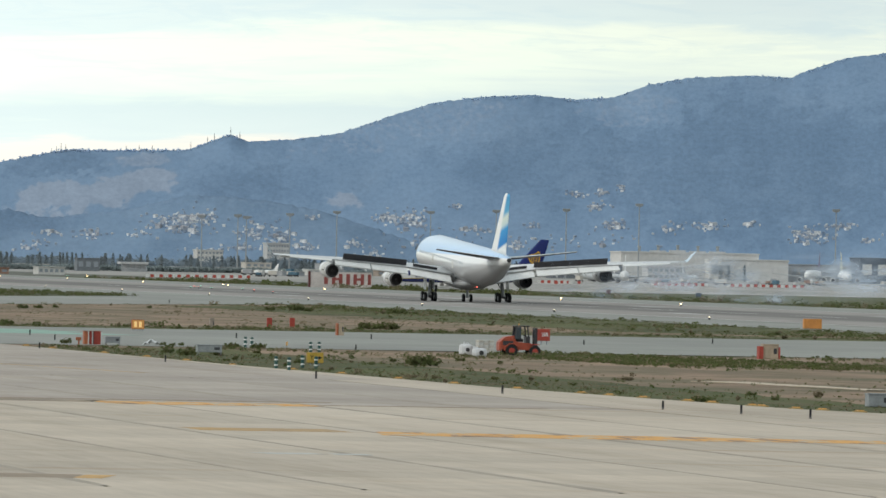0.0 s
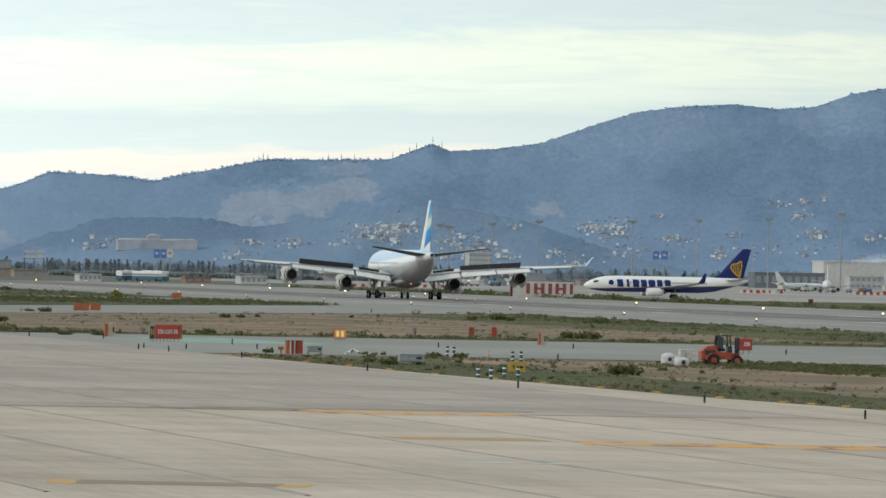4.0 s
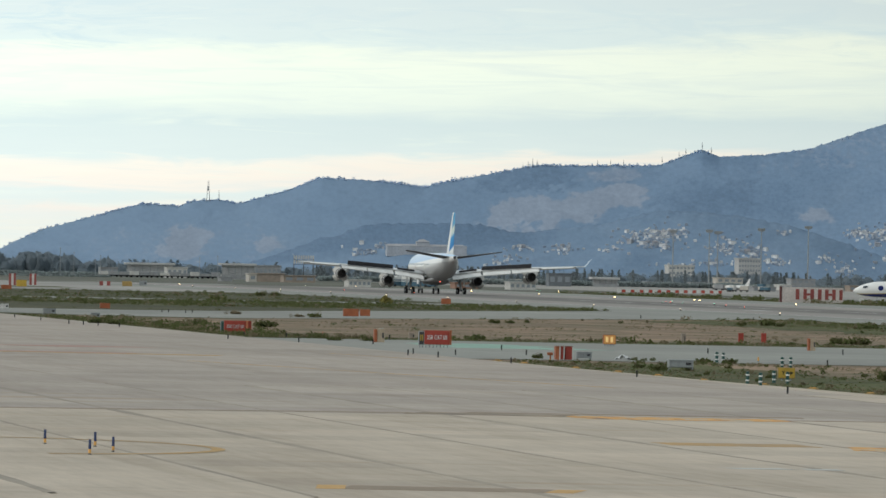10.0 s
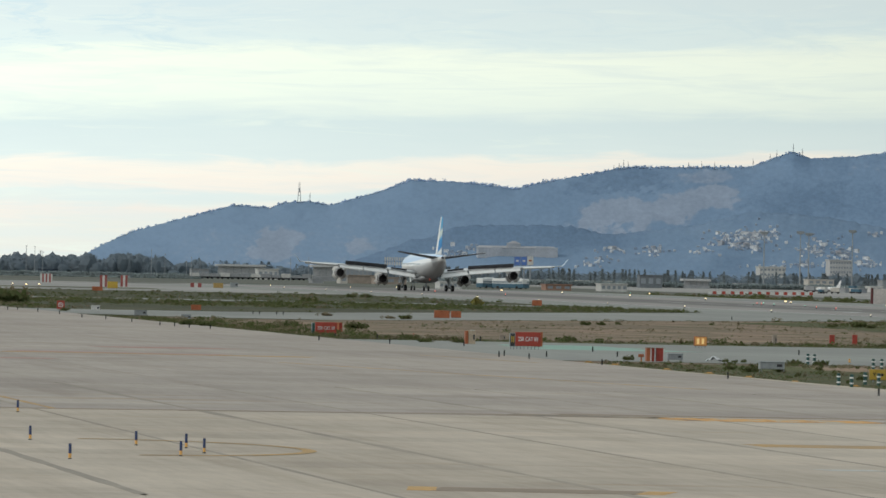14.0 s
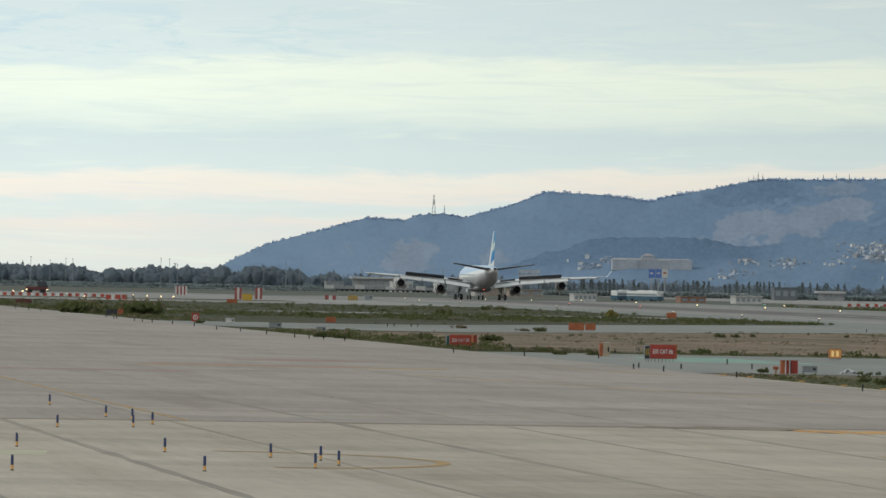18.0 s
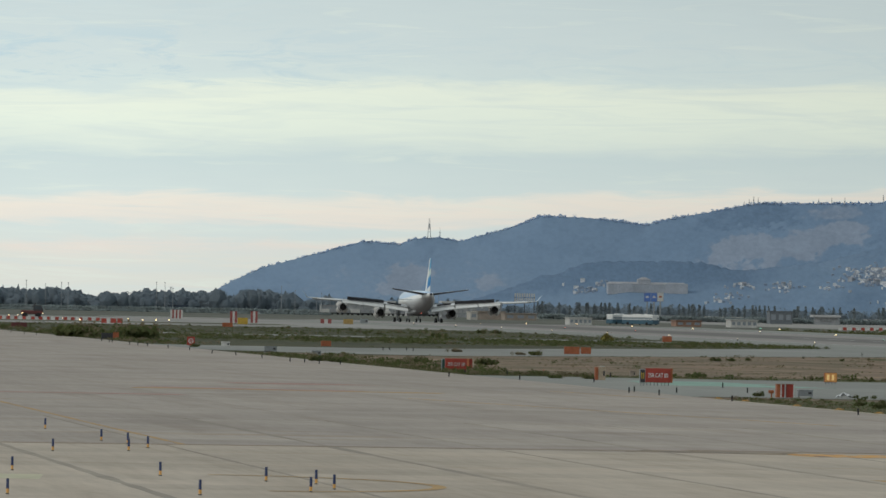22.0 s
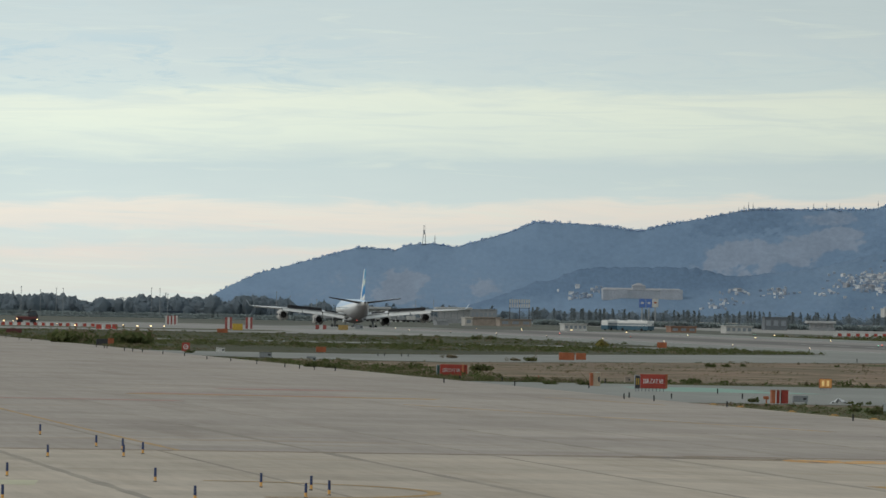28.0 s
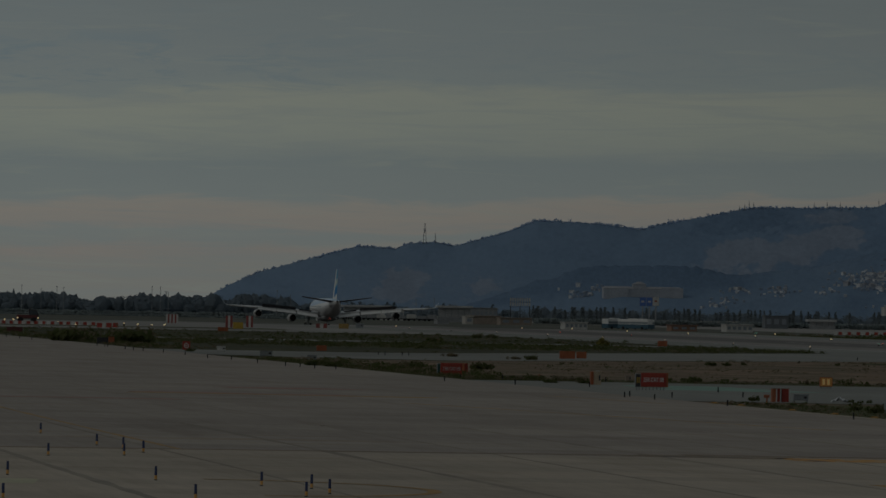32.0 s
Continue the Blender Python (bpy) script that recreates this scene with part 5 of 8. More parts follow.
# the big holding-position sign by the cross taxiway
s = face_sign(87.05, 686.6, 1.88, 1.05, 0.28, RED, RED, "red illuminated holding sign with white runway lettering on legs", 0.32, 0, 7)
letters("lettering", "25R CAT I/II", 0.40, WHITE, s, pose(0, -0.19, 0.80, 90, 0, 0) @ Matrix.Diagonal((0.735, 1.12, 1, 1)), "white raised lettering")
part("end_panel", box(bmesh.new(), 0.955, 1.085, -0.2, 0.2, 0.28, 1.36, 0.02), ORANGE, s, "orange end panel")
s = face_sign(85.6, 684.2, 0.42, 1.0, 0.28, DARK, GREYBOX, "narrow black and yellow location sign beside a holding sign", 0.32, 0, 2)
bars(s, -0.14, 0.14, 0.8, 0.45, 2, -0.18, YELLOW, "yellow bar of unreadable lettering")
s = face_sign(82.7, 788.9, 1.85, 1.0, 0.12, RED, RED, "red holding sign with white lettering at the apron edge", 0.3, 0, 6)
letters("lettering", "25R CAT I/II", 0.36, OFFWHITE, s, pose(0, -0.18, 0.62, 90, 0, 0) @ Matrix.Diagonal((0.8, 1.15, 1, 1)), "white raised lettering")
s = face_sign(84.7, 797.5, 0.36, 0.95, 0.12, RED, ORANGE, "narrow red sign panel beside a holding sign", 0.7, 24, 2)
s = face_sign(82.0, 792.6, 0.3, 0.9, 0.15, GREEN, GREYBOX, "narrow dark green sign panel at the apron edge", 0.3, 0, 2)
s = face_sign(105.9, 727.2, 1.0, 0.74, 0.2, SUNLIT_AMBER, ORANGE, "amber sign box with worn panels on four legs", 0.4, 0, 4)
bars(s, -0.40, 0.36, 0.57, 0.44, 2, -0.215, SUNLIT_BAR, "bright amber bar with a weak added glow")
s = face_sign(194.9, 884.4, 1.75, 0.95, 0.06, MARKER_ORANGE, MARKER_ORANGE, "orange box on the grass beside the runway", 0.7, 0, 3, "marker box", "marker_box")
face_sign(330.2, 1671.7, 0.85, 1.0, 0.45, MAROON, MAROON, "small dark red box on the grass beyond the runway", 0.5, 0, 2, "marker box", "marker_box")
face_sign(338.0, 1628.3, 1.0, 1.0, 0.45, SLATE, SLATE, "small dark blue box on the grass beyond the runway", 0.5, 0, 2, "marker box", "marker_box")
for w, h in ((0.42, 0.9),):
    face_sign(123.5, 771.6, w, h, 0.06, RED, RED, "slim red marker board by the taxiway", 0.25, 0, 2, "marker board", "marker_board")
    face_sign(126.1, 775.7, w, h, 0.06, RED, RED, "slim red marker board by the taxiway", 0.25, 0, 2, "marker board", "marker_board")
for args in ((124.1, 1057.3, 1.75, 0.85), (127.0, 1068.0, 1.15, 0.75), (181.8, 1423.5, 1.45, 0.85), (102.2, 1126.6, 1.2, 0.65)):
    face_sign(*args[:2], args[2], args[3], 0.10, ORANGE, ORANGE, "low orange-brown distance board in the grass", 0.5, 0, 3, "marker board", "marker_board")

# the red and white sign cabinets with a grey box at the island's tip
for i, (dx, w, m, tag_text) in enumerate(((-0.52, 0.26, ORANGE, "orange end panel of a sign cabinet"), (-0.22, 0.28, RED, "red sign cabinet with a white back"), (0.30, 0.48, RED, "red sign cabinet with a white edge"))):
    bx, by = 86.8, 616.6
    s = thing("sign_cabinet", bx + dx, by + 0.25 * i, tag_text, "sign", "sign cabinets at the island tip")
    part("case", box(bmesh.new(), -w / 2, w / 2, -0.4, 0.4, 0.0, 0.93, 0.015), m, s)
    part("edge_strip", box(bmesh.new(), w / 2 - 0.02, w / 2 + 0.055, -0.41, 0.38, 0.0, 0.95), OFFWHITE, s, "white edge strip")
    part("cap", box(bmesh.new(), -w / 2 - 0.02, w / 2 + 0.08, -0.42, 0.42, 0.935, 0.97), BROWNWALL, s)


field_box(88.4, 618.7, 1.0, 0.36, 0.16, GREYBOX, "low grey equipment cabinet on short legs")
field_box(86.6, 564.3, 1.5, 0.42, 0.22, STEEL, "grey metal transformer cabinet on legs in the weeds", 0.9)
field_box(91.8, 402.8, 1.0, 0.55, 0.05, GREYBOX, "grey metal cabinet at the apron edge", 0.8)
field_box(95.4, 769.2, 0.42, 0.42, 0.02, BROWNWALL, "small brown box in the grass")
field_box(86.4, 1081.7, 0.95, 0.5, 0.12, OFFWHITE, "pale metal cabinet on legs by the apron edge")
field_box(85.0, 1003.1, 1.35, 0.5, 0.12, GREYBOX, "grey metal cabinet on legs by the apron edge")
field_box(85.4, 952.2, 0.95, 0.45, 0.1, GREYBOX, "grey metal cabinet among weeds")
field_box(102.0, 1701.4, 1.4, 0.2, 0.4, OFFWHITE, "low pale table-like box on legs in the grass")
s = field_box(87.6, 726.1, 0.58, 1.02, 0.02, BEIGE, "tall beige cabinet with an orange side")
part("side_panel", box(bmesh.new(), -0.52, -0.30, -0.34, 0.3, 0.02, 1.06), ORANGE, s, "orange side panel")
part("cap", box(bmesh.new(), -0.1, 0.22, -0.2, 0.2, 1.06, 1.14), OFFWHITE, s, "white cap")
s = field_box(120.7, 718.8, 0.42, 0.95, 0.02, BEIGE, "tall beige cabinet with an orange side by the taxiway")
part("side_panel", box(bmesh.new(), -0.36, -0.22, -0.32, 0.3, 0.02, 1.0), ORANGE, s, "orange side panel")
field_box(117.9, 766.9, 0.32, 0.8, 0.02, BROWNWALL, "narrow grey-brown stump-like box in the weeds")
s = field_box(129.5, 600.5, 1.02, 0.92, 0.03, BEIGE, "beige equipment cabinet with red side panels", 0.8)
part("side_panel", box(bmesh.new(), -0.80, -0.53, -0.5, 0.3, 0.02, 0.85), RED, s, "red side panel")
part("side_panel", box(bmesh.new(), 0.53, 0.62, -0.46, 0.4, 0.03, 0.8), RED, s, "red side panel")

# direction sign with an arrow
s = face_sign(86.2, 522.0, 0.98, 0.62, 0.16, YELLOW, OCHRE, "yellow direction sign with a black letter and arrow", 0.2, 0, 2)
letters("lettering", "Y", 0.34, BLACK, s, pose(-0.2, -0.13, 0.47, 90, 0, 0), "black letter")
bm = box(bmesh.new(), -0.02, 0.24, -0.128, -0.113, 0.44, 0.50)
bm2 = [bm.verts.new(v) for v in ((0.20, -0.122, 0.36), (0.40, -0.122, 0.47), (0.20, -0.122, 0.58))]
bm.faces.new(bm2)
part("arrow", bm, BLACK, s, "black arrow")
# round prohibition sign
s = thing("round_sign", 83.1, 1091.6, "square red board with a white ring and disc", "sign")
part("board", box(bmesh.new(), -0.45, 0.45, -0.05, 0.05, 0.12, 1.12, 0.02), RED, s)
bm = bmesh.new()
loft(bm, [[(r * math.cos(a), -0.062, 0.62 + r * math.sin(a)) for a in [2 * math.pi * i / 20 for i in range(20)]] for r in (0.20, 0.30)], False)
part("ring", bm, OFFWHITE, s, "white ring")
part("bar", box(bmesh.new(), -0.12, 0.12, -0.07, -0.056, 0.57, 0.67), OFFWHITE, s, "white bar")
leg_set(s, 0.8, 0.14, 2)
s = face_sign(81.2, 1209.6, 1.55, 0.75, 0.1, DARK, DARK, "black rear side of a sign in the bushes", 0.25)
face_sign(82.1, 1206.5, 0.75, 0.9, 0.06, ORANGE, ORANGE, "orange end of a sign in the bushes", 0.4, 0, 2)
s = face_sign(88.3, 1532.7, 2.6, 0.75, 0.1, MAROON, MAROON, "long dark red sign at the apron edge", 0.3, 0, 5)

# striped boards and yellow signs beyond the far taxiways
def striped_board(x, y, w, h, stripes, label, first=0, depth=0.5):
    s = thing("striped_board", x, y, label, "board", "striped boards")
    step = w / stripes
    for i in range(stripes):
        part("stripe", box(bmesh.new(), -w / 2 + i * step, -w / 2 + (i + 1) * step, -depth / 2, depth / 2, 0, h), (OFFWHITE, DULL_RED)[(i + first) % 2], s)
    return s


striped_board(166.4, 2232.8, 2.9, 2.1, 7, "upright board striped red and white")
striped_board(159.2, 1973.2, 1.45, 2.5, 3, "tall board striped red and white", 1)
striped_board(165.7, 1998.9, 1.45, 2.5, 3, "tall board striped red and white", 1)
face_sign(147.9, 1811.1, 2.0, 1.3, 0.3, YELLOW, OCHRE, "yellow taxiway sign on legs", 0.4)
face_sign(136.6, 1706.6, 1.9, 0.75, 0.15, ORANGE, ORANGE, "low orange board on legs", 0.5)
face_sign(186.5, 2003.8, 2.1, 1.05, 0.15, OCHRE, OCHRE, "ochre yellow taxiway sign on legs", 0.4)
striped_board(186.2, 2053.6, 2.4, 1.0, 3, "low board striped red and white", 1)
field_box(199.7, 2106.8, 1.7, 1.0, 0.05, GREYBOX, "grey cabinet beyond the runway")


# ---- edge markers ----
def edge_marker(x, y, h, top, low, label, r=0.055):
    s = thing("edge_marker", x, y, label, "marker post", "edge markers", 0, 0.05)
    part("base", rod(bmesh.new(), (0, 0, 0), (0, 0, 0.03), r * 1.25, r * 1.15, 10), DARK, s)
    part("lower_band", rod(bmesh.new(), (0, 0, 0.04), (0, 0, h * 0.36), r, n=10), low, s)
    part("upper_band", rod(bmesh.new(), (0, 0, h * 0.36), (0, 0, h), r, r * 0.92, 10), top, s)
    return s


near_mark = edge_marker(25.39, 418.8, 0.48, BLUE, AMBER, "short post with a blue top and amber foot on the concrete", 0.048)
for x, y in ((26.2, 392.9), (22.5, 365.9), (26.8, 385.4), (25.7, 369.0), (27.0, 376.5), (18.6, 325.4), (16.3, 287.4), (23.4, 320.1), (22.5, 290.6),
             (26.5, 313.5), (27.9, 310.2), (26.6, 297.6), (27.8, 302.5), (24.5, 449.8)):
    copy_thing(near_mark, pose(x * 0.988, y * 0.988, 0.052, 0, 0, 31 * x))
far_mark = edge_marker(77.7, 628.2, 0.38, BLACK, DARK, "short dark taxiway edge post", 0.05)
for x, y in ((79.1, 636.6), (78.3, 616.7), (81.7, 634.0), (90.7, 677.5), (87.8, 642.8), (91.7, 754.0), (84.5, 705.0),
             (75.2, 865.7), (75.6, 854.8), (76.0, 844.2), (77.1, 835.2), (76.2, 732.0), (80.6, 761.6), (83.7, 758.1), (79.7, 713.0),
             (77.2, 1410.2), (76.5, 1347.9), (75.9, 1304.7), (76.1, 1279.2), (76.7, 1153.3), (76.2, 1131.2), (76.6, 1132.3), (75.9, 1091.5), (75.5, 1072.1), (76.1, 1064.6),
             (76.6, 1039.7), (76.5, 1006.4), (75.1, 957.5), (76.0, 938.2), (75.8, 904.2),
             (79.1, 586.2), (78.2, 525.8), (76.9, 465.2), (78.8, 423.8), (78.7, 386.1), (80.3, 377.7), (81.4, 369.4),
             (106.3, 679.4), (118.1, 689.4), (102.8, 606.0), (131.3, 673.7), (146.7, 701.1), (103.9, 1072.3), (104.9, 1074.7), (106.4, 1069.8), (107.4, 1072.2),
             (182.8, 1132.7), (186.5, 1108.1), (169.5, 1137.3)):
    copy_thing(far_mark, pose(x, y, elev(x, y) + 0.05, 0, 0, 17 * x))
flag = edge_marker(83.6, 600.5, 0.5, ORANGE, AMBER, "small orange light fixture on a bent stalk", 0.05)
part("head", box(bmesh.new(), -0.2, 0.16, -0.08, 0.08, 0.42, 0.62, 0.02), ORANGE, flag, "orange lamp head")
flag = edge_marker(88.1, 770.3, 0.42, ORANGE, AMBER, "small orange light fixture at the apron edge", 0.05)
flag = edge_marker(101.7, 627.7, 0.3, AMBER, AMBER, "small amber fixture on the taxiway edge", 0.06)


def flat_light(x, y, turn):
    s = thing("edge_light_block", x, y, "low amber edge light block on the concrete lip", "edge light", "amber edge blocks", turn)
    part("block", box(bmesh.new(), -0.3, 0.3, -0.13, 0.13, 0, 0.06, 0.02), OCHRE, s)
    part("cap", box(bmesh.new(), -0.16, 0.16, -0.1, 0.1, 0.065, 0.11), AMBER, s)
    return s


first_block = flat_light(80.8, 517.7, 4)
for i, y in enumerate((600, 588, 566, 549, 534, 500, 486, 470, 455, 441, 429, 424, 418, 410.5, 406.5, 400, 398.5, 393.5, 391.0, 387.5, 384, 380, 376)):
    x = float(np.interp(y, EDGE_Y[::-1], EDGE_X[::-1])) + 0.15
    copy_thing(first_block, pose(x, y, 0.03, 0, 0, 6 * math.sin(i * 9)))


def bollard(x, y):
    s = thing("bollard", x, y, "dark green bollard with white bands", "bollard", "banded bollards")
    part("post", rod(bmesh.new(), (0, 0, 0), (0, 0, 0.70), 0.10, n=12), GREEN, s)
    for z in (0.20, 0.50):
        part("band", rod(bmesh.new(), (0, 0, z), (0, 0, z + 0.08), 0.106, n=12), WHITE, s, "white band")
    part("cap", rod(bmesh.new(), (0, 0, 0.70), (0, 0, 0.73), 0.10, 0.06, 12), GREEN, s)
    return s


one = bollard(81.0, 503.5)
for x, y in ((80.7, 497.2), (83.2, 508.0), (83.3, 504.0), (96.7, 587.3), (97.4, 588.2), (96.9, 615.4), (96.9, 612.6)):
    copy_thing(one, pose(x, y, 0.02, 0, 0, 0))


# ---- forklift and building material ----
def forklift():
    f = thing("forklift", 110.6, 588.6, "orange rough-terrain forklift with an open cab frame", "forklift", "", 0, 0.02)
    bm = loft(bmesh.new(), [[(-1.42, y, 0.45), (-1.46, y, 0.95), (-1.30, y, 1.12), (-0.55, y, 1.22), (-0.42, y, 0.95), (0.62, y, 0.85), (0.70, y, 0.42)] for y in (-0.62, -0.3, 0.3, 0.62)])
    part("body", bm, FORK_RED, f)
    part("counterweight", box(bmesh.new(), -1.52, -1.36, -0.55, 0.55, 0.35, 0.98, 0.06), FORK_RED, f)
    part("grille", box(bmesh.new(), -1.30, -0.62, -0.636, -0.62, 0.72, 1.0), DARK, f)
    for x, r, hub in ((-0.74, 0.38, RED), (0.78, 0.36, RED)):
        for y in (-0.66, 0.66):
            w = part("wheel", rod(bmesh.new(), (x, y - 0.15, r), (x, y + 0.15, r), r, n=20), BLACK, f, "thick black tyre")
            part("rim", rod(bmesh.new(), (x, y - 0.165, r), (x, y + 0.165, r), r * 0.5, n=14), hub, w)
    for x, dx in ((-0.50, 0.10), (0.42, -0.10)):
        for y in (-0.5, 0.5):
            part("cab_post", rod(bmesh.new(), (x, y, 0.95), (x + dx, y, 1.95), 0.045), DARK, f)
    part("cab_roof", box(bmesh.new(), -0.5, 0.46, -0.56, 0.56, 1.93, 2.0, 0.03), DARK, f)
    part("seat", box(bmesh.new(), -0.35, 0.10, -0.25, 0.25, 0.95, 1.15, 0.04), BLACK, f)
    part("seat_back", box(bmesh.new(), -0.40, -0.28, -0.25, 0.25, 1.1, 1.6, 0.04), BLACK, f)
    part("steering_wheel", rod(bmesh.new(), (0.28, 0, 1.25), (0.32, 0, 1.30), 0.18, n=14), BLACK, f)
    part("beacon", rod(bmesh.new(), (-0.1, 0.3, 2.0), (-0.1, 0.3, 2.12), 0.05), AMBER, f)
    for y in (-0.38, 0.38):
        part("mast_rail", box(bmesh.new(), 0.82, 0.98, y - 0.07, y + 0.07, 0.2, 1.85), DARK, f)
        part("fork", box(bmesh.new(), 1.05, 1.95, y - 0.06, y + 0.06, 0.10, 0.16), DARK, f)
    for z in (0.5, 1.1, 1.75):
        part("mast_crossbar", box(bmesh.new(), 0.84, 0.96, -0.4, 0.4, z, z + 0.1), DARK, f)
    part("fork_carriage", box(bmesh.new(), 0.98, 1.06, -0.45, 0.45, 0.12, 0.62), DARK, f)
    part("hydraulic_ram", rod(bmesh.new(), (0.9, 0, 0.3), (0.9, 0, 1.6), 0.05), STEEL, f)
    for y in (-0.67, 0.67):
        arc = [(radians(d), r) for r in (0.44, 0.50) for d in ((0, 36, 72, 108, 144, 180) if r < 0.45 else (180, 144, 108, 72, 36, 0))]
        bm = loft(bmesh.new(), [[(-0.74 + r * math.cos(q), y + dy, 0.38 + r * math.sin(q)) for q, r in arc] for dy in (-0.16, 0.16)])
        part("fender", bm, FORK_RED, f, "orange rear fender")
    for y in (-0.52, 0.52):
        part("cab_window", box(bmesh.new(), -0.44, -0.1, y - 0.012, y + 0.012, 1.15, 1.9), GLASS, f)
    part("dashboard", box(bmesh.new(), 0.25, 0.5, -0.5, 0.5, 0.85, 1.3, 0.04), DARK, f)
    part("engine_hood", loft(bmesh.new(), [[(-1.34, y, 1.05), (-0.5, y, 1.18), (-0.52, y, 1.34), (-1.1, y, 1.26)] for y in (-0.45, 0.45)]), FORK_RED, f)
    part("hose_guard", box(bmesh.new(), 0.84, 0.97, -0.24, 0.24, 0.55, 1.7), BLACK, f)
    part("mudguard", box(bmesh.new(), 0.42, 1.08, -0.78, -0.52, 0.76, 0.82, 0.02), RED, f)


forklift()
s = face_sign(127.0, 668.0, 1.25, 0.85, 0.35, RED, RED, "red runway sign with white lettering behind a forklift", 0.35, 0, 3)
letters("lettering", "25R", 0.34, WHITE, s, pose(0.24, -0.20, 0.80, 90, 0, 0) @ Matrix.Diagonal((0.9, 1.15, 1, 1)), "white raised lettering")


def big_bag(x, y, w, h, seed):
    s = thing("bulk_bag", x, y, "white woven bulk bag with a dark print on the ground", "bag", "bulk bags", 0, 0.02)
    bm = bmesh.new()
    v = bmesh.ops.create_cube(bm, size=1.0)["verts"]
    bmesh.ops.subdivide_edges(bm, edges=bm.edges[:], cuts=4, use_grid_fill=True)
    for q in bm.verts:
        k = q.co.normalized() * 0.62
        q.co = q.co.lerp(k, 0.45)
        q.co += Vector((0.04, 0.04, 0.05)) * noise.noise(q.co * 4 + Vector((seed, 0, 0)))
        q.co = Vector((q.co.x * w, q.co.y * w, max(0.0, (q.co.z + 0.5) * h)))
    part("sack", bm, SACK, s, "", True)
    part("printed_mark", rod(bmesh.new(), (0.05, -w * 0.56, h * 0.52), (0.05, -w * 0.50, h * 0.52), w * 0.17, n=12), DARK, s, "dark printed mark")
    for dx in (-1, 1):
        part("loop", rod(bmesh.new(), (dx * w * 0.25, 0, h * 0.95), (dx * w * 0.1, 0, h * 1.18), 0.03), SACK, s)


big_bag(107.2, 589.7, 0.80, 0.72, 1.0)
big_bag(106.5, 581.0, 0.86, 0.55, 2.0)
big_bag(109.0, 597.3, 0.7, 0.5, 3.0)
s = thing("pallet_stack", 110.1, 598.6, "stack of pale slabs on a pallet", "pallet", "", 0, 0.02)
for i in range(3):
    part("skid", box(bmesh.new(), -0.55, 0.55, -0.5 + i * 0.42, -0.36 + i * 0.42, 0, 0.1), BARK, s)
for i in range(5):
    for j in range(3):
        part("slab", box(bmesh.new(), -0.54 + 0.36 * j, -0.21 + 0.36 * j, -0.5, 0.5, 0.1 + 0.17 * i, 0.255 + 0.17 * i, 0.012), (CREAM, OFFWHITE)[(i + j) % 2], s)
s = thing("plastic_sheet", 91.7, 623.3, "crumpled white plastic sheeting in the weeds", "sheeting", "", 0, 0.02)
bm = bmesh.new()
bmesh.ops.create_grid(bm, x_segments=12, y_segments=6, size=0.5)
for q in bm.verts:
    q.co = Vector((q.co.x * 1.2, q.co.y * 0.8, max(0.0, 0.34 * (1 - (2 * q.co.x) ** 2) * (0.7 + 0.9 * noise.noise(q.co * 5)))))
bmesh.ops.solidify(bm, geom=bm.faces[:], thickness=0.015)
part("sheet", bm, SACK, s)


# ---- runway lights ----
def runway_light(x, y, lamp, r, label):
    s = thing("runway_light", x, y, label, "runway light", "runway lights", 0, 0.06)
    part("fitting", rod(bmesh.new(), (0, 0, 0), (0, 0, 0.22), 0.12, 0.09, 8), DARK, s)
    bm = bmesh.new()
    bmesh.ops.create_uvsphere(bm, u_segments=10, v_segments=6, radius=r, matrix=Matrix.Translation((0, 0, 0.3)))
    part("lens", bm, lamp, s, "glowing lens", True)
    return s


white_light = runway_light(208.0, 996, LAMP_WHITE, 0.06, "lit white runway edge light")
for k in range(1, 13):
    copy_thing(white_light, pose(208.0, 996 + 90 * k, elev(208, 996 + 90 * k) + 0.06))
warm_light = runway_light(264.0, 1284, LAMP_WARM, 0.11, "bright warm runway edge light")
for k in range(1, 14):
    copy_thing(warm_light, pose(268.0, 1284 + 110 * k, elev(268, 1284 + 110 * k) + 0.06))
red_light = runway_light(249.4, 1643.2, LAMP_RED, 0.065, "lit red stop bar light")
for x, y in ((246.7, 1620.6), (235.5, 1468.3), (240.6, 1519.9), (229.8, 1971.4), (233.1, 1875.6)):
    copy_thing(red_light, pose(x, y, elev(x, y) + 0.06))
green_light = runway_light(244.3, 1614.1, LAMP_GREEN, 0.06, "lit green taxiway light")
for x, y in ((251.3, 1648.5), (246.7, 1606.0), (299.0, 2171.2), (300.6, 2179.2), (248.4, 1581.6)):
    copy_thing(green_light, pose(x, y, elev(x, y) + 0.06))
amber_light = runway_light(125.8, 2023.0, LAMP_WARM, 0.13, "warm light at the far taxiway")
for x, y in ((125.2, 1992.2), (121.7, 1897.3), (138.2, 1992.6), (139.8, 1972.5), (141.2, 1952.1), (145.1, 1968.1), (124.9, 2173.5), (122.0, 2159.8), (304.2, 2173.1), (271.5, 1753.1)):
    copy_thing(amber_light, pose(x, y, elev(x, y) + 0.06))


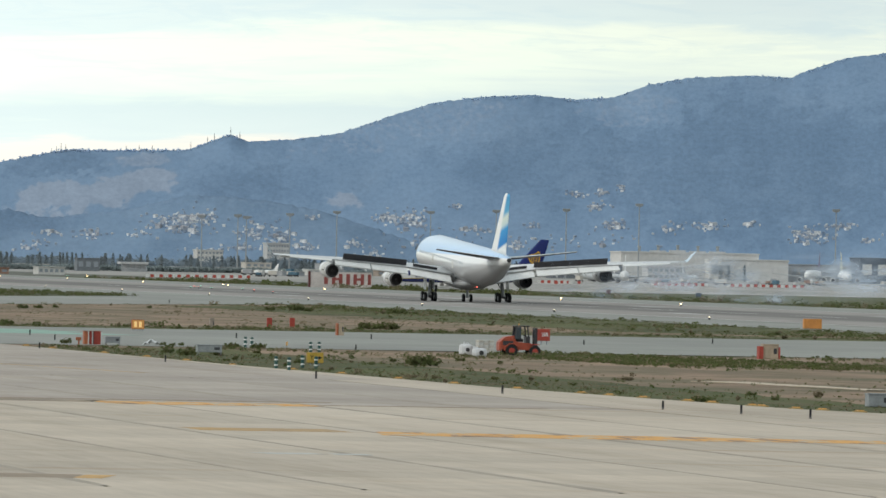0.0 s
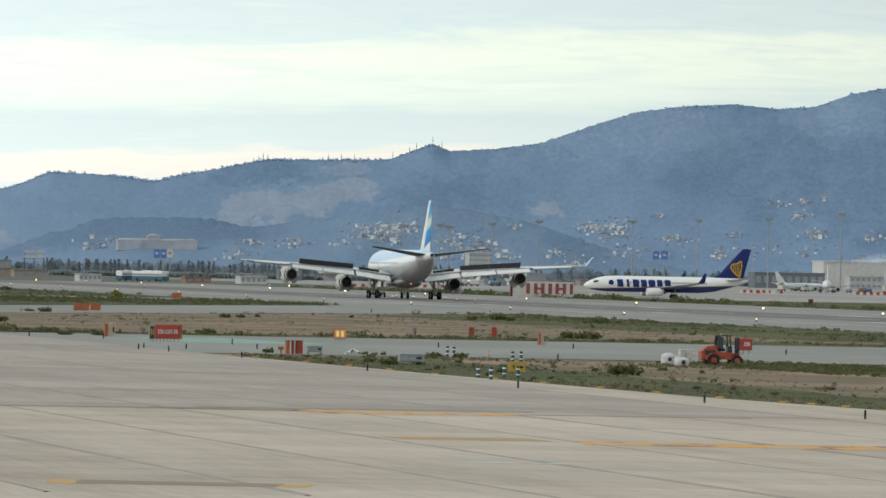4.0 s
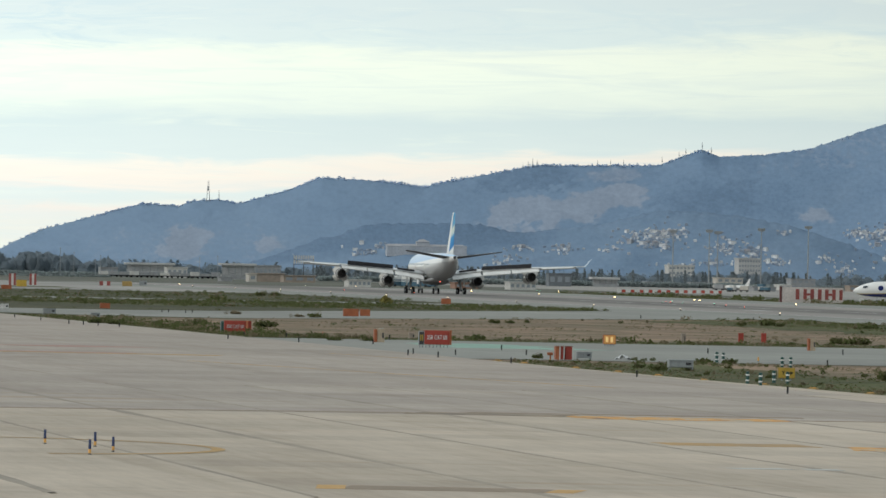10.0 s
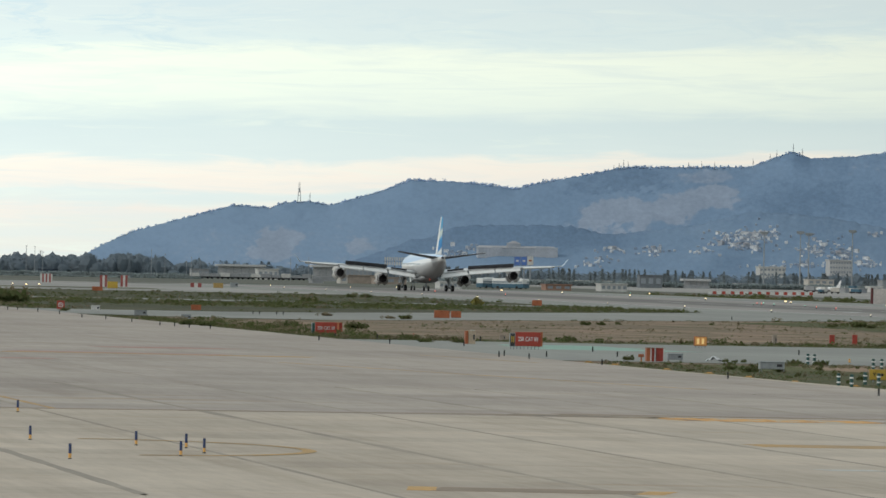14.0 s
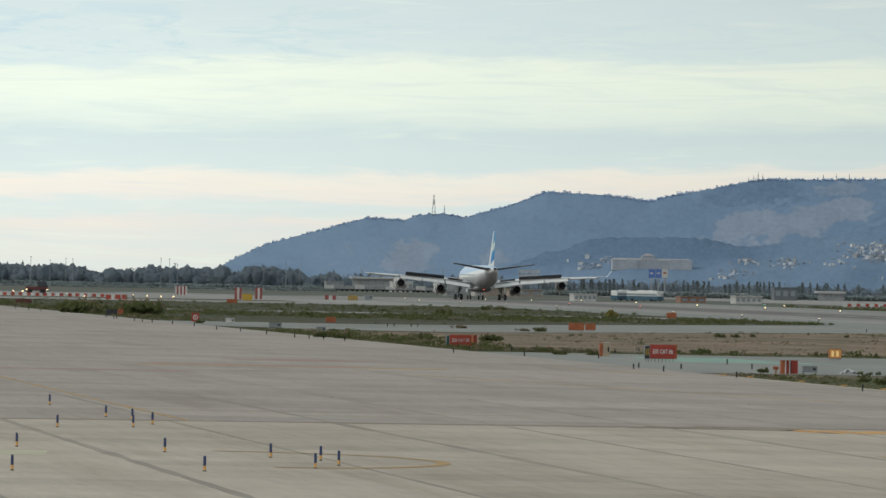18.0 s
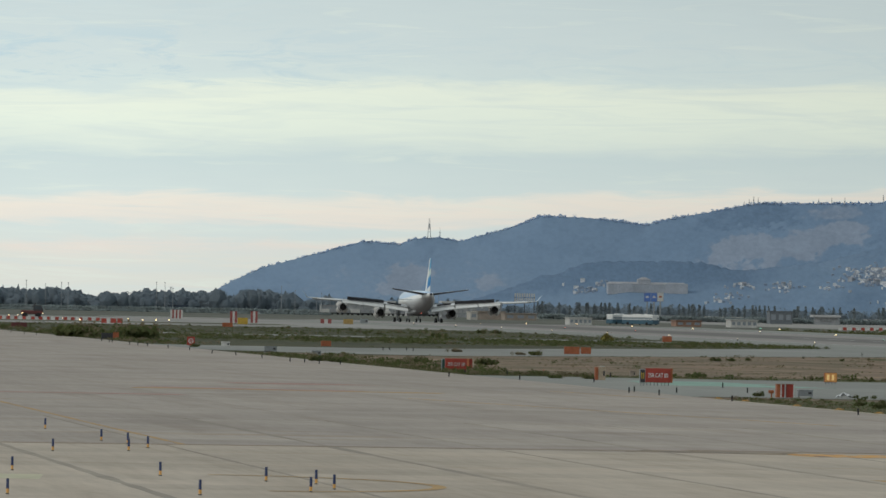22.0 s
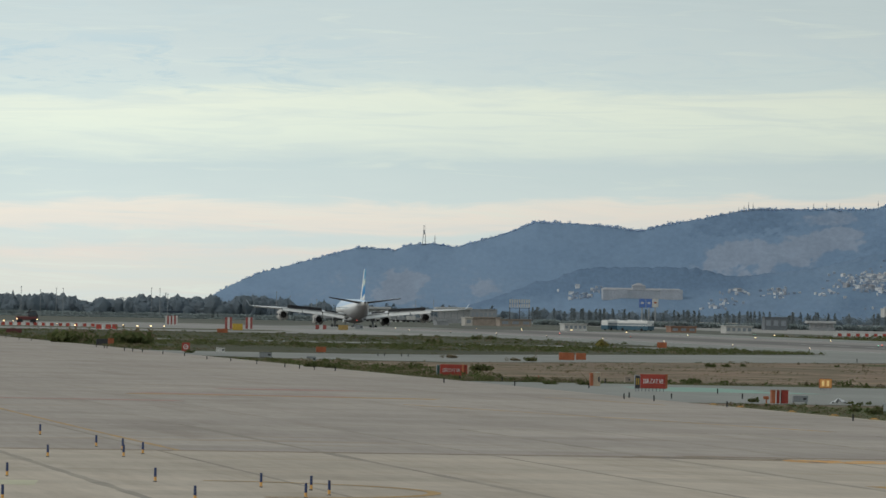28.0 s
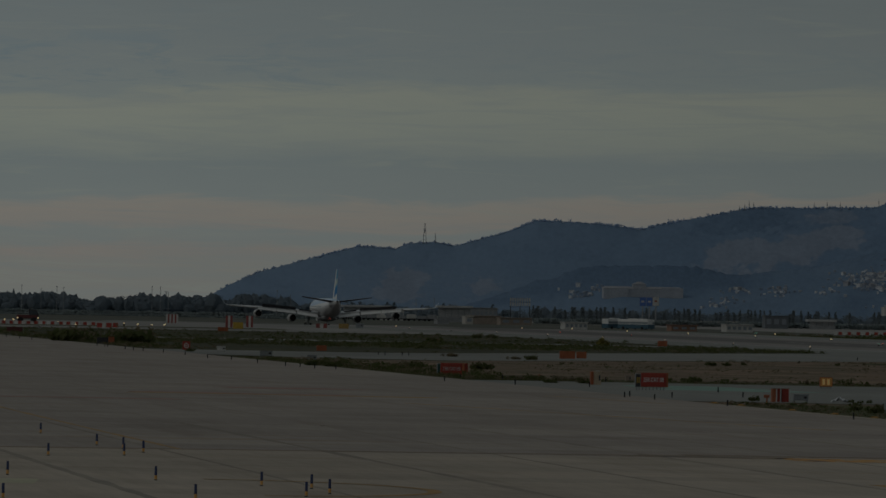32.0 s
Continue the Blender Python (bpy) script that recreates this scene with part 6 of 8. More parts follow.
# ---- barriers ----
def barrier(x, y, mat, turn=0.0):
    s = thing("road_barrier", x, y, "plastic road barrier on the paving, " + ("red" if mat is RED else "white"), "barrier", "road barriers", turn)
    bm = loft(bmesh.new(), [[(-0.52, -0.3, 0), (0.52, -0.3, 0), (0.52, 0.3, 0), (-0.52, 0.3, 0)], [(-0.5, -0.2, 0.35), (0.5, -0.2, 0.35), (0.5, 0.2, 0.35), (-0.5, 0.2, 0.35)],
                            [(-0.5, -0.11, 0.92), (0.5, -0.11, 0.92), (0.5, 0.11, 0.92), (-0.5, 0.11, 0.92)]])
    part("shell", bm, mat, s)
    part("lug", box(bmesh.new(), 0.52, 0.56, -0.06, 0.06, 0.25, 0.8), mat, s)
    return s


kinds = {}
for i in range(24):
    u = i / 31
    xa, ya = 408.4, 2785.9
    xb, yb = 469.6, 2910.1
    x, y = xa + (xb - xa) * u, ya + (yb - ya) * u
    mat = RED if i % 2 else OFFWHITE
    if mat not in kinds:
        kinds[mat] = barrier(x, y, mat)
    else:
        copy_thing(kinds[mat], pose(x, y, elev(x, y), 0, 0, 0))
for i in range(30):
    u = i / 29
    xa, ya = 104.4, 1957.1
    xb, yb = 129.0, 1953.8
    x, y = xa + (xb - xa) * u, ya + (yb - ya) * u + 2 * math.sin(i * 2.3)
    copy_thing(kinds[RED if i % 2 else OFFWHITE], pose(x, y, elev(x, y), 0, 0, 20 * math.sin(i)) @ Matrix.Scale(0.72, 4))
for x, y, k in ((121.7, 1824.1, 0), (122.5, 1827.1, 1), (124.2, 1833.8, 0), (126.0, 1841.1, 0), (401.7, 2318.7, 1), (551.3, 2876.1, 0), (561.8, 2907.1, 1), (568.3, 2926.0, 0)):
    copy_thing(kinds[RED if k == 0 else OFFWHITE], pose(x, y, elev(x, y), 0, 0, 0))
for u0, u1, n in ((955, 1012, 11), (1155, 1250, 17), (1290, 1420, 20)):
    for i in range(n):
        a = bearing(u0 + (u1 - u0) * i / (n - 1), 490)
        x, y = 3010 * math.sin(a), 3010 * math.cos(a)
        copy_thing(kinds[RED if i % 2 else OFFWHITE], pose(x, y, elev(x, y), 0, 0, 0))
s = thing("striped_wall", 302.6, 1803.5, "white blast wall with red painted squares beyond the runway", "wall")
W = 12.4
part("wall_body", box(bmesh.new(), -W / 2, W / 2, -0.3, 0.3, 0, 3.1), HAZED_WALL, s)
for k0, k1, z0, z1 in ((0.235, 0.295, 0.7, 2.75), (0.36, 0.415, 0.7, 2.75), (0.415, 0.47, 1.5, 1.95), (0.47, 0.53, 0.7, 2.75), (0.59, 0.65, 0.7, 2.75),
                       (0.705, 0.76, 0.7, 2.75), (0.76, 0.82, 1.5, 1.95), (0.82, 0.875, 0.7, 2.75), (0.935, 0.985, 0.7, 2.75)):
    part("red_panel", box(bmesh.new(), W * (k0 - 0.5), W * (k1 - 0.5), -0.33, -0.302, z0, z1), DULL_RED, s, "red painted panel")
part("end_post", box(bmesh.new(), -W / 2 - 0.2, -W / 2 + 0.2, -0.4, 0.4, 0, 3.2), MAROON, s, "dark end post")


# ---- far buildings ----
def building(x, y, w, h, depth, wall, label, storeys=1, bays=6, roof=None, turn=0.0, glass=FARGLASS, name="building"):
    s = thing(name, x, y, label, "building", "", turn)
    part("wall", box(bmesh.new(), -w / 2, w / 2, 0, depth, 0, h), wall, s)
    part("roof", box(bmesh.new(), -w / 2 - 0.3, w / 2 + 0.3, -0.3, depth + 0.3, h, h + max(0.25, h * 0.05)), roof or wall, s)
    if bays:
        fh = h / storeys
        for f in range(storeys):
            for i in range(bays):
                bx = -w / 2 + w * (i + 0.5) / bays
                part("window", box(bmesh.new(), bx - w / bays * 0.3, bx + w / bays * 0.3, -0.08, 0.02, f * fh + fh * 0.35, f * fh + fh * 0.78), glass, s)
    return s


# terminal and hangars on the far side
def at_bearing(u, d):
    a = bearing(u, 490)
    return d * math.sin(a), d * math.cos(a)


building(*at_bearing(1221, 3935), 59.2, 11.2, 24, TERMINAL, "wide tall pale beige terminal block", 1, 0)
building(*at_bearing(1368, 3925), 13.2, 8.4, 24, TERMINAL, "lower end of the beige terminal", 1, 0)
building(*at_bearing(1336, 3870), 28.0, 8.8, 14, TERMINAL, "beige terminal block with few openings", 1, 0)
building(*at_bearing(1266, 3860), 5.2, 8.6, 8, OFFWHITE, "pale stair tower of the terminal", 1, 1)
building(*at_bearing(1180, 3890), 16.0, 5.2, 12, PLANT, "low annex of the terminal with window bands", 2, 7)
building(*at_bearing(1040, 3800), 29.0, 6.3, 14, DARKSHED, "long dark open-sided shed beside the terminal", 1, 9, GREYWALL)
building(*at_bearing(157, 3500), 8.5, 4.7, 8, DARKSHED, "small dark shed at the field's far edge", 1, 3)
building(852.6, 3856.9, 31.12, 7.3, 20, GREYWALL, "long low grey hangar", 1, 10)
building(864.4, 3803.0, 13.24, 10.4, 18, SLATE, "dark blue-grey hangar with a pale sign", 1, 2, None, 0, OFFWHITE)
building(878.7, 3799.7, 14.18, 9.7, 18, SLATE, "dark hangar at the apron edge", 1, 0)
for u, h in ((1165, 54), (1199, 56), (1234, 57), (1270, 56), (1305, 56)):
    a = bearing(u, 490)
    s = thing("roof_unit", 3905 * math.sin(a), 3905 * math.cos(a), "grey rooftop plant room of the terminal", "roof unit", "rooftop plant rooms")
    top = h * 3905 / 16500
    part("casing", box(bmesh.new(), -3.4, 3.2, 40, 43, 0, top - 0.9), PLANT, s)
    part("duct", box(bmesh.new(), -0.45, 0.45, 40.5, 42, top - 0.9, top + 0.9), STEEL, s)
    part("cowl", box(bmesh.new(), -0.75, 0.75, 40.3, 42.2, top + 0.9, top + 1.3, 0.1), STEEL, s)


def ground_cart(x, y, w, h, mat, label, turn):
    s = thing("ground_cart", x, y, label, "cart", "apron carts", turn)
    part("bed", box(bmesh.new(), -w / 2, w / 2, -0.75, 0.75, 0.45, 0.62, 0.03), DARK, s)
    part("load_box", box(bmesh.new(), -w / 2 + 0.1, w / 2 - 0.1, -0.7, 0.7, 0.62, h, 0.08), mat, s)
    for dx in (-1, 1):
        for dy in (-0.62, 0.62):
            part("wheel", rod(bmesh.new(), (dx * w * 0.34, dy - 0.1, 0.28), (dx * w * 0.34, dy + 0.1, 0.28), 0.28, n=10), BLACK, s)
    part("tow_bar", rod(bmesh.new(), (w / 2, 0, 0.5), (w / 2 + 0.8, 0, 0.4), 0.05), STEEL, s)


rng = random.Random(19)
for i in range(34):
    u = rng.choice((rng.uniform(1000, 1568), rng.uniform(1300, 1568), rng.uniform(420, 560), rng.uniform(1050, 1300)))
    d = rng.uniform(3150, 3500)
    a = bearing(u, 490)
    k = rng.randrange(5)
    ground_cart(d * math.sin(a), d * math.cos(a), rng.uniform(2.2, 4.6), rng.uniform(1.3, 2.5), (OFFWHITE, ROOF, GREYWALL, CREAM, TEAL)[k],
                ("pale covered cart on the apron", "brick-red cart on the apron", "grey apron cart with a box load", "pale boxy cart on the apron", "dark teal cart on the apron")[k], rng.uniform(-70, 70))

# sheds and houses by the far fence
for (x, y), w, h, wall, label, st, bays in (
    (at_bearing(92, 2890), 8.2, 2.3, OFFWHITE, "low weathered white site hut on paving", 1, 5),
    (at_bearing(492, 4130), 9.8, 12.2, PLANT, "tall pale office block with window bands", 6, 8),
    ((633.8, 4131.7), 11.65, 8.7, OFFWHITE, "white mid-rise office block with window bands", 4, 7),
    ((545.4, 3609.0), 11.06, 2.0, GREYWALL, "long grey portable office on concrete", 1, 7),
    ((536.2, 3600.3), 5.74, 1.7, OFFWHITE, "low white portable office on concrete", 1, 4),
    ((562.9, 3616.5), 7.99, 2.1, GREYWALL, "grey container office on concrete", 1, 5),
    ((570.7, 3595.0), 10.15, 4.1, CREAM, "pale shed with a flat roof", 2, 4),
    ((512.2, 3603.8), 3.09, 1.5, GREYWALL, "small grey cabin by a shed", 1, 1),
    ((585.8, 3511.5), 9.28, 4.3, GREYWALL, "grey boxy service building with a flat roof", 2, 4),
    ((575.8, 3492.9), 4.72, 2.0, OFFWHITE, "pale low service building wing", 1, 2),
    ((609.6, 3507.4), 12.95, 2.1, BROWNWALL, "low brown service building", 1, 6),
    ((356.0, 3280.7), 10.40, 2.9, BROWNWALL, "brown flat-roofed hangar with closed doors", 1, 0),
    ((364.3, 3259.7), 11.13, 2.4, BROWNWALL, "brown block beside a workshop", 1, 3),
    ((345.8, 3241.6), 2.57, 2.7, CREAM, "cream gable end of a workshop", 1, 1),
    ((409.0, 3777.9), 10.59, 5.4, GREYWALL, "grey hangar behind a workshop", 1, 6),
    (at_bearing(-197, 2850), 6.9, 2.1, OFFWHITE, "small pale hut with red stripes", 1, 5),
    ((490.2, 3869.1), 28.36, 1.7, GREYWALL, "long low grey warehouse by trees", 1, 12),
    ((505.1, 3766.3), 13.82, 1.7, CREAM, "low beige warehouse by the trees", 1, 6),
    ((682.5, 3738.2), 36.85, 3.8, GREYWALL, "long grey cargo building with dark openings", 1, 14),
    ((702.5, 3756.1), 16.47, 3.0, GREYWALL, "pale low cargo building by the apron", 1, 10),
    ((335.7, 3232.6), 3.94, 1.5, GREYWALL, "small grey container shed beside hangars", 1, 0),
    ((292.7, 3889.0), 11.82, 2.2, SLATE, "dark low shed before the trees", 1, 0),
    (at_bearing(-6, 2890), 7.9, 1.75, ROOF, "low terracotta coloured shed on paving", 1, 3),
    ((529.6, 3257.2), 8.00, 1.5, GREYWALL, "low grey site hut on paving", 1, 4),
    ((344.9, 3784.3), 6.91, 3.5, GREYWALL, "low grey shed before the trees", 1, 3),
    ((362.6, 3682.2), 8.07, 4.1, OFFWHITE, "low pale shed before the trees", 1, 4)):
    building(x, y, w, h, 12, wall, label, st, bays, None, 0)



def canopy(u, v_top, d, w, label, posts=7):
    """A flat roof on posts over a low wall."""
    a = bearing(u, v_top)
    x, y = d * math.sin(a), d * math.cos(a)
    top = EYE + d * slope_up(u, v_top) - elev(x, y)
    s = thing("canopy", x, y, label, "canopy", "far canopies")
    part("roof", box(bmesh.new(), -w / 2, w / 2, 0, 9, top - 0.9, top, 0.1), PLANT, s)
    part("back_wall", box(bmesh.new(), -w / 2 + 0.6, w / 2 - 0.6, 1.4, 1.7, 0, top - 0.9), PLANT, s)
    part("low_wall", box(bmesh.new(), -w / 2 + 0.4, w / 2 - 0.4, 0.3, 0.6, 0, top * 0.3), GREYWALL, s)
    for i in range(posts):
        px = -w / 2 + 0.8 + (w - 1.6) * i / (posts - 1)
        part("post", box(bmesh.new(), px - 0.15, px + 0.15, 0.4, 0.7, 0, top - 0.85), STEEL, s)


canopy(239, 464, 3560, 10.79, "white-roofed cargo shed open at the front", 5)
canopy(-567, 438.5, 3850, 20.53, "long white canopy roof on slim posts")
canopy(-411, 439.5, 3600, 13.96, "white canopy roof beside brown hangars", 6)
for i in range(15):
    u = -650 + i * 18
    a = bearing(u, 455)
    s = thing("trailer", 3660 * math.sin(a), 3660 * math.cos(a), "low parked white and grey trailer", "trailer", "parked trailers", 3 * math.sin(i * 5))
    part("box_body", box(bmesh.new(), -1.8, 1.8, -1, 1, 0.9, 2.3 + 0.3 * math.sin(i * 3), 0.08), (OFFWHITE, GREYWALL, SLATE)[(i * i) % 3], s)
    part("chassis", box(bmesh.new(), -1.9, 2.2, -0.6, 0.6, 0.6, 0.9), DARK, s)
    for dx in (-1.1, 1.2):
        part("wheel", rod(bmesh.new(), (dx, -0.95, 0.42), (dx, 0.95, 0.42), 0.42, n=10), BLACK, s)

# rooftop letters, too far to read
a = bearing(-296, 435)
s = thing("rooftop_sign", 3290 * math.sin(a), 3290 * math.cos(a), "rooftop sign frame with two rows of pale letters", "sign")
for dx in (-3.4, 0, 3.4):
    part("post", box(bmesh.new(), dx - 0.12, dx + 0.12, 0, 0.3, 0, 9.6), DARK, s)
for row, z in ((0, 7.4), (1, 9.0)):
    part("rail", box(bmesh.new(), -3.9, 3.9, 0, 0.15, z - 1.0, z - 0.9), DARK, s)
    bars(s, -3.8, 3.8, z, 1.3, 9, -0.02, CREAM, "pale letter of an unreadable sign")


def billboard(u, v, d, w, z0, z1, mat, label):
    a = bearing(u, v)
    s = thing("billboard", d * math.sin(a), d * math.cos(a), label, "billboard", "roadside billboards")
    part("panel", box(bmesh.new(), -w / 2, w / 2, -0.15, 0.15, z0, z1), mat, s)
    part("frame", box(bmesh.new(), -w / 2 - 0.1, w / 2 + 0.1, 0.15, 0.3, z0 - 0.1, z1 + 0.1), STEEL, s)
    part("pole", rod(bmesh.new(), (0, 0.2, 0), (0, 0.2, z1), 0.3), STEEL, s)
    part("picture_bar", box(bmesh.new(), -w * 0.25, w * 0.22, -0.18, -0.15, z0 + (z1 - z0) * 0.42, z0 + (z1 - z0) * 0.62), OFFWHITE if mat is BILLBLUE else ORANGE, s, "pale block of an unreadable picture")


billboard(-79, 435, 3900, 2.6, 7.6, 11.2, BILLBLUE, "blue roadside billboard on a pole")
billboard(-67, 435, 3900, 2.4, 7.6, 11.2, BILLBLUE, "blue roadside billboard on a pole")
billboard(-56, 435, 3900, 2.5, 7.8, 11.4, OFFWHITE, "white and orange roadside billboard")
billboard(804, 440, 3900, 2.6, 11.0, 14.4, BILLBLUE, "blue roadside billboard on a pole")
billboard(819, 440, 3900, 2.8, 11.0, 14.4, BILLBLUE, "blue roadside billboard on a pole")


# parked coaches
def coach(x, y, turn, body, label):
    s = thing("coach", x, y, label, "coach", "parked coaches", turn)
    part("body", box(bmesh.new(), -6, 6, -1.25, 1.25, 0.9, 3.3, 0.18), body, s)
    part("skirt", box(bmesh.new(), -6.02, 6.02, -1.27, 1.27, 0.35, 1.75, 0.08), TEAL, s, "dark blue-green skirt")
    part("window_band", box(bmesh.new(), -5.8, 5.8, -1.28, 1.28, 1.85, 2.5), PALEGLASS, s)
    part("roof_unit", box(bmesh.new(), -2.2, 1.2, -0.9, 0.9, 3.3, 3.55, 0.05), body, s)
    for dx in (-3.8, 3.6):
        for dy in (-1.15, 1.15):
            part("wheel", rod(bmesh.new(), (dx, dy - 0.15, 0.5), (dx, dy + 0.15, 0.5), 0.5, n=14), BLACK, s)
    return s


for i, u in enumerate((-128, -102, -78)):
    a = bearing(u, 475)
    coach(3000 * math.sin(a), (3000 - 14 * (i % 2)) * math.cos(a), (50, -42, 58)[i], WHITE, "parked white coach with a dark blue-green skirt")


# red airfield fire engine beyond the left barriers
def fire_engine(u, v, d):
    a = bearing(u, v)
    s = thing("fire_engine", d * math.sin(a), d * math.cos(a), "dark red airfield fire engine with a roof monitor", "fire engine")
    part("body", box(bmesh.new(), -2.4, 2.3, -1.25, 1.25, 0.9, 1.7, 0.12), MAROON, s)
    part("cab", loft(bmesh.new(), [[(0.3, y, 0.9), (2.4, y, 0.9), (2.45, y, 1.9), (2.0, y, 2.9), (0.3, y, 2.95)] for y in (-1.2, 1.2)]), DARK, s)
    part("windscreen", box(bmesh.new(), 0.5, 2.0, -1.22, -1.205, 2.0, 2.7), GLASS, s)
    part("roof_monitor", rod(bmesh.new(), (-0.2, 0, 2.2), (1.0, 0, 3.4), 0.12), DARK, s)
    part("ladder", box(bmesh.new(), -2.3, 0.2, -0.4, 0.4, 2.22, 2.35), STEEL, s)
    for dx in (-1.5, 1.4):
        for dy in (-1.1, 1.1):
            part("wheel", rod(bmesh.new(), (dx, dy - 0.2, 0.6), (dx, dy + 0.2, 0.6), 0.6, n=14), BLACK, s)
    for dx in (-2.2, 2.3):
        part("head_lamp", box(bmesh.new(), dx - 0.1, dx + 0.1, -1.3, -1.25, 1.0, 1.2), LAMP_WARM, s, "lit lamp")


fire_engine(-1168, 471, 2060)


# ---- lamp masts, poles and aerials ----
def lamp_mast(u, v_top, d=3650):
    a = bearing(u, v_top)
    x, y = d * math.sin(a), d * math.cos(a)
    top = EYE + d * slope_up(u, v_top) - elev(x, y)
    s = thing("lamp_mast", x, y, "tall grey apron floodlight mast", "lamp mast", "apron floodlight masts")
    part("pole", rod(bmesh.new(), (0, 0, 0), (0, 0, top), 0.34, 0.16, 10), STEEL, s)
    part("platform", rod(bmesh.new(), (0, 0, top - 0.9), (0, 0, top - 0.6), 1.1, n=12), STEEL, s)
    for i in range(6):
        q = i * math.pi / 3
        part("floodlight", box(bmesh.new(), 1.1 * math.cos(q) - 0.4, 1.1 * math.cos(q) + 0.4, 1.1 * math.sin(q) - 0.3, 1.1 * math.sin(q) + 0.3, top - 0.6, top + 0.3), GREYBOX, s)


for u, v in ((358, 382), (422, 381), (437, 384), (514, 379), (597, 375), (763, 375), (879, 373), (1003, 371), (1132, 362), (1480, 372)):
    lamp_mast(u, v)


def pole(u, v_top, d, label, r=0.12, name="pole", mat=STEEL):
    a = bearing(u, v_top)
    x, y = d * math.sin(a), d * math.cos(a)
    top = EYE + d * slope_up(u, v_top) - elev(x, y)
    s = thing(name, x, y, label, "pole", "far poles")
    part("shaft", rod(bmesh.new(), (0, 0, 0), (0, 0, top), r * 1.4, r, 8), mat, s)
    part("head", box(bmesh.new(), -r * 3, r * 3, -0.2, 0.2, top - 0.25, top), mat, s)
    return s


for u, v in ((-1177, 402), (-1143, 408), (-1115, 405), (-1103, 406), (-947, 405), (-932, 406), (-918, 416), (-726, 412), (-702, 420), (-664, 432), (-655, 425), (-640, 430), (-480, 428), (-448, 426), (-726, 430)):
    pole(u, v, 3600, "thin grey pole above the far trees", 0.08)
s = pole(-922, 414, 4190, "white beacon tower above the trees", 0.28, "beacon_tower", WHITE)


def aerial(u, h, lattice=False):
    """A radio mast on the mountain's crest."""
    p = hill_point(u, 0.985, *MAIN)
    s = thing("radio_mast", p.x, p.y, "thin radio mast on the mountain crest", "mast", "radio masts", 0, p.z - elev(p.x, p.y) - 1.0)
    h += 1.0
    if lattice:
        for dx, dy in ((-1, -1), (1, -1), (1, 1), (-1, 1)):
            part("upright", rod(bmesh.new(), (dx * 0.9, dy * 0.9, 0), (dx * 0.2, dy * 0.2, h), 0.10, 0.07, 5), GREYBOX, s)
        for i in range(6):
            z, k = h * (i + 0.5) / 6, 0.9 - 0.7 * (i + 0.5) / 6
            part("brace", box(bmesh.new(), -k, k, -k, k, z - 0.06, z + 0.06), GREYBOX, s)
    else:
        part("shaft", rod(bmesh.new(), (0, 0, 0), (0, 0, h), 0.17, 0.1, 6), GREYBOX, s)
    part("aerial_drum", rod(bmesh.new(), (0, 0, h * 0.55), (0, 0, h * 0.75), 0.24, 0.2, 8), GREYBOX, s)


aerial(-465, 10.5, True)
for u, h in ((-446, 5), (101, 3.5), (109, 5), (117, 4), (224, 3.5), (247, 4), (270, 3.8), (338, 4.5), (368, 4), (380, 4.5), (409, 5), (425, 4.5), (92, 3), (1010, 2)):
    aerial(u, h)


# ---- hillside town ----
def house_mesh(w, d, h):
    wall = box(bmesh.new(), -w / 2, w / 2, -d / 2, d / 2, -1.2, h)
    roof = loft(bmesh.new(), [[(-w / 2 - 0.1, -d / 2 - 0.1, h), (-w / 2 - 0.1, d / 2 + 0.1, h), (-w / 2 - 0.1, 0, h + 0.3)], [(w / 2 + 0.1, -d / 2 - 0.1, h), (w / 2 + 0.1, d / 2 + 0.1, h), (w / 2 + 0.1, 0, h + 0.3)]])
    return wall, roof


def make_house(i):
    w, h = (1.2, 1.7, 2.2, 3.0)[i % 4], (0.9, 1.2, 1.5, 1.0)[(i // 2) % 4]
    s = new("house")
    tagged(s, ("small white hillside house with a clay roof", "pale rendered hillside house with a clay roof", "white villa dulled by haze on the slope")[i % 3], "house", "hillside houses")
    wall, roof = house_mesh(w, 2.0, h)
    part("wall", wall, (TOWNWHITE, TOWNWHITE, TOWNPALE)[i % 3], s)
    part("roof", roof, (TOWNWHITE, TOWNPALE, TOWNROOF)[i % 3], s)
    for k in (-0.26, 0.26):
        part("window", box(bmesh.new(), k * w - 0.14, k * w + 0.14, -1.03, -0.99, h * 0.35, h * 0.75), VILLAPANE, s)
    return s


def on_slope(u, v):
    """The place on the nearer or the farther hillside that stands at that height."""
    foot = 482 + 0.019 * u
    table = FORE if v > outline(FRONT, u) + 4 else MAIN
    k = (foot - v) / (foot - outline(table[0], u))
    return hill_point(u, min(0.97, max(0.02, k)), *table)


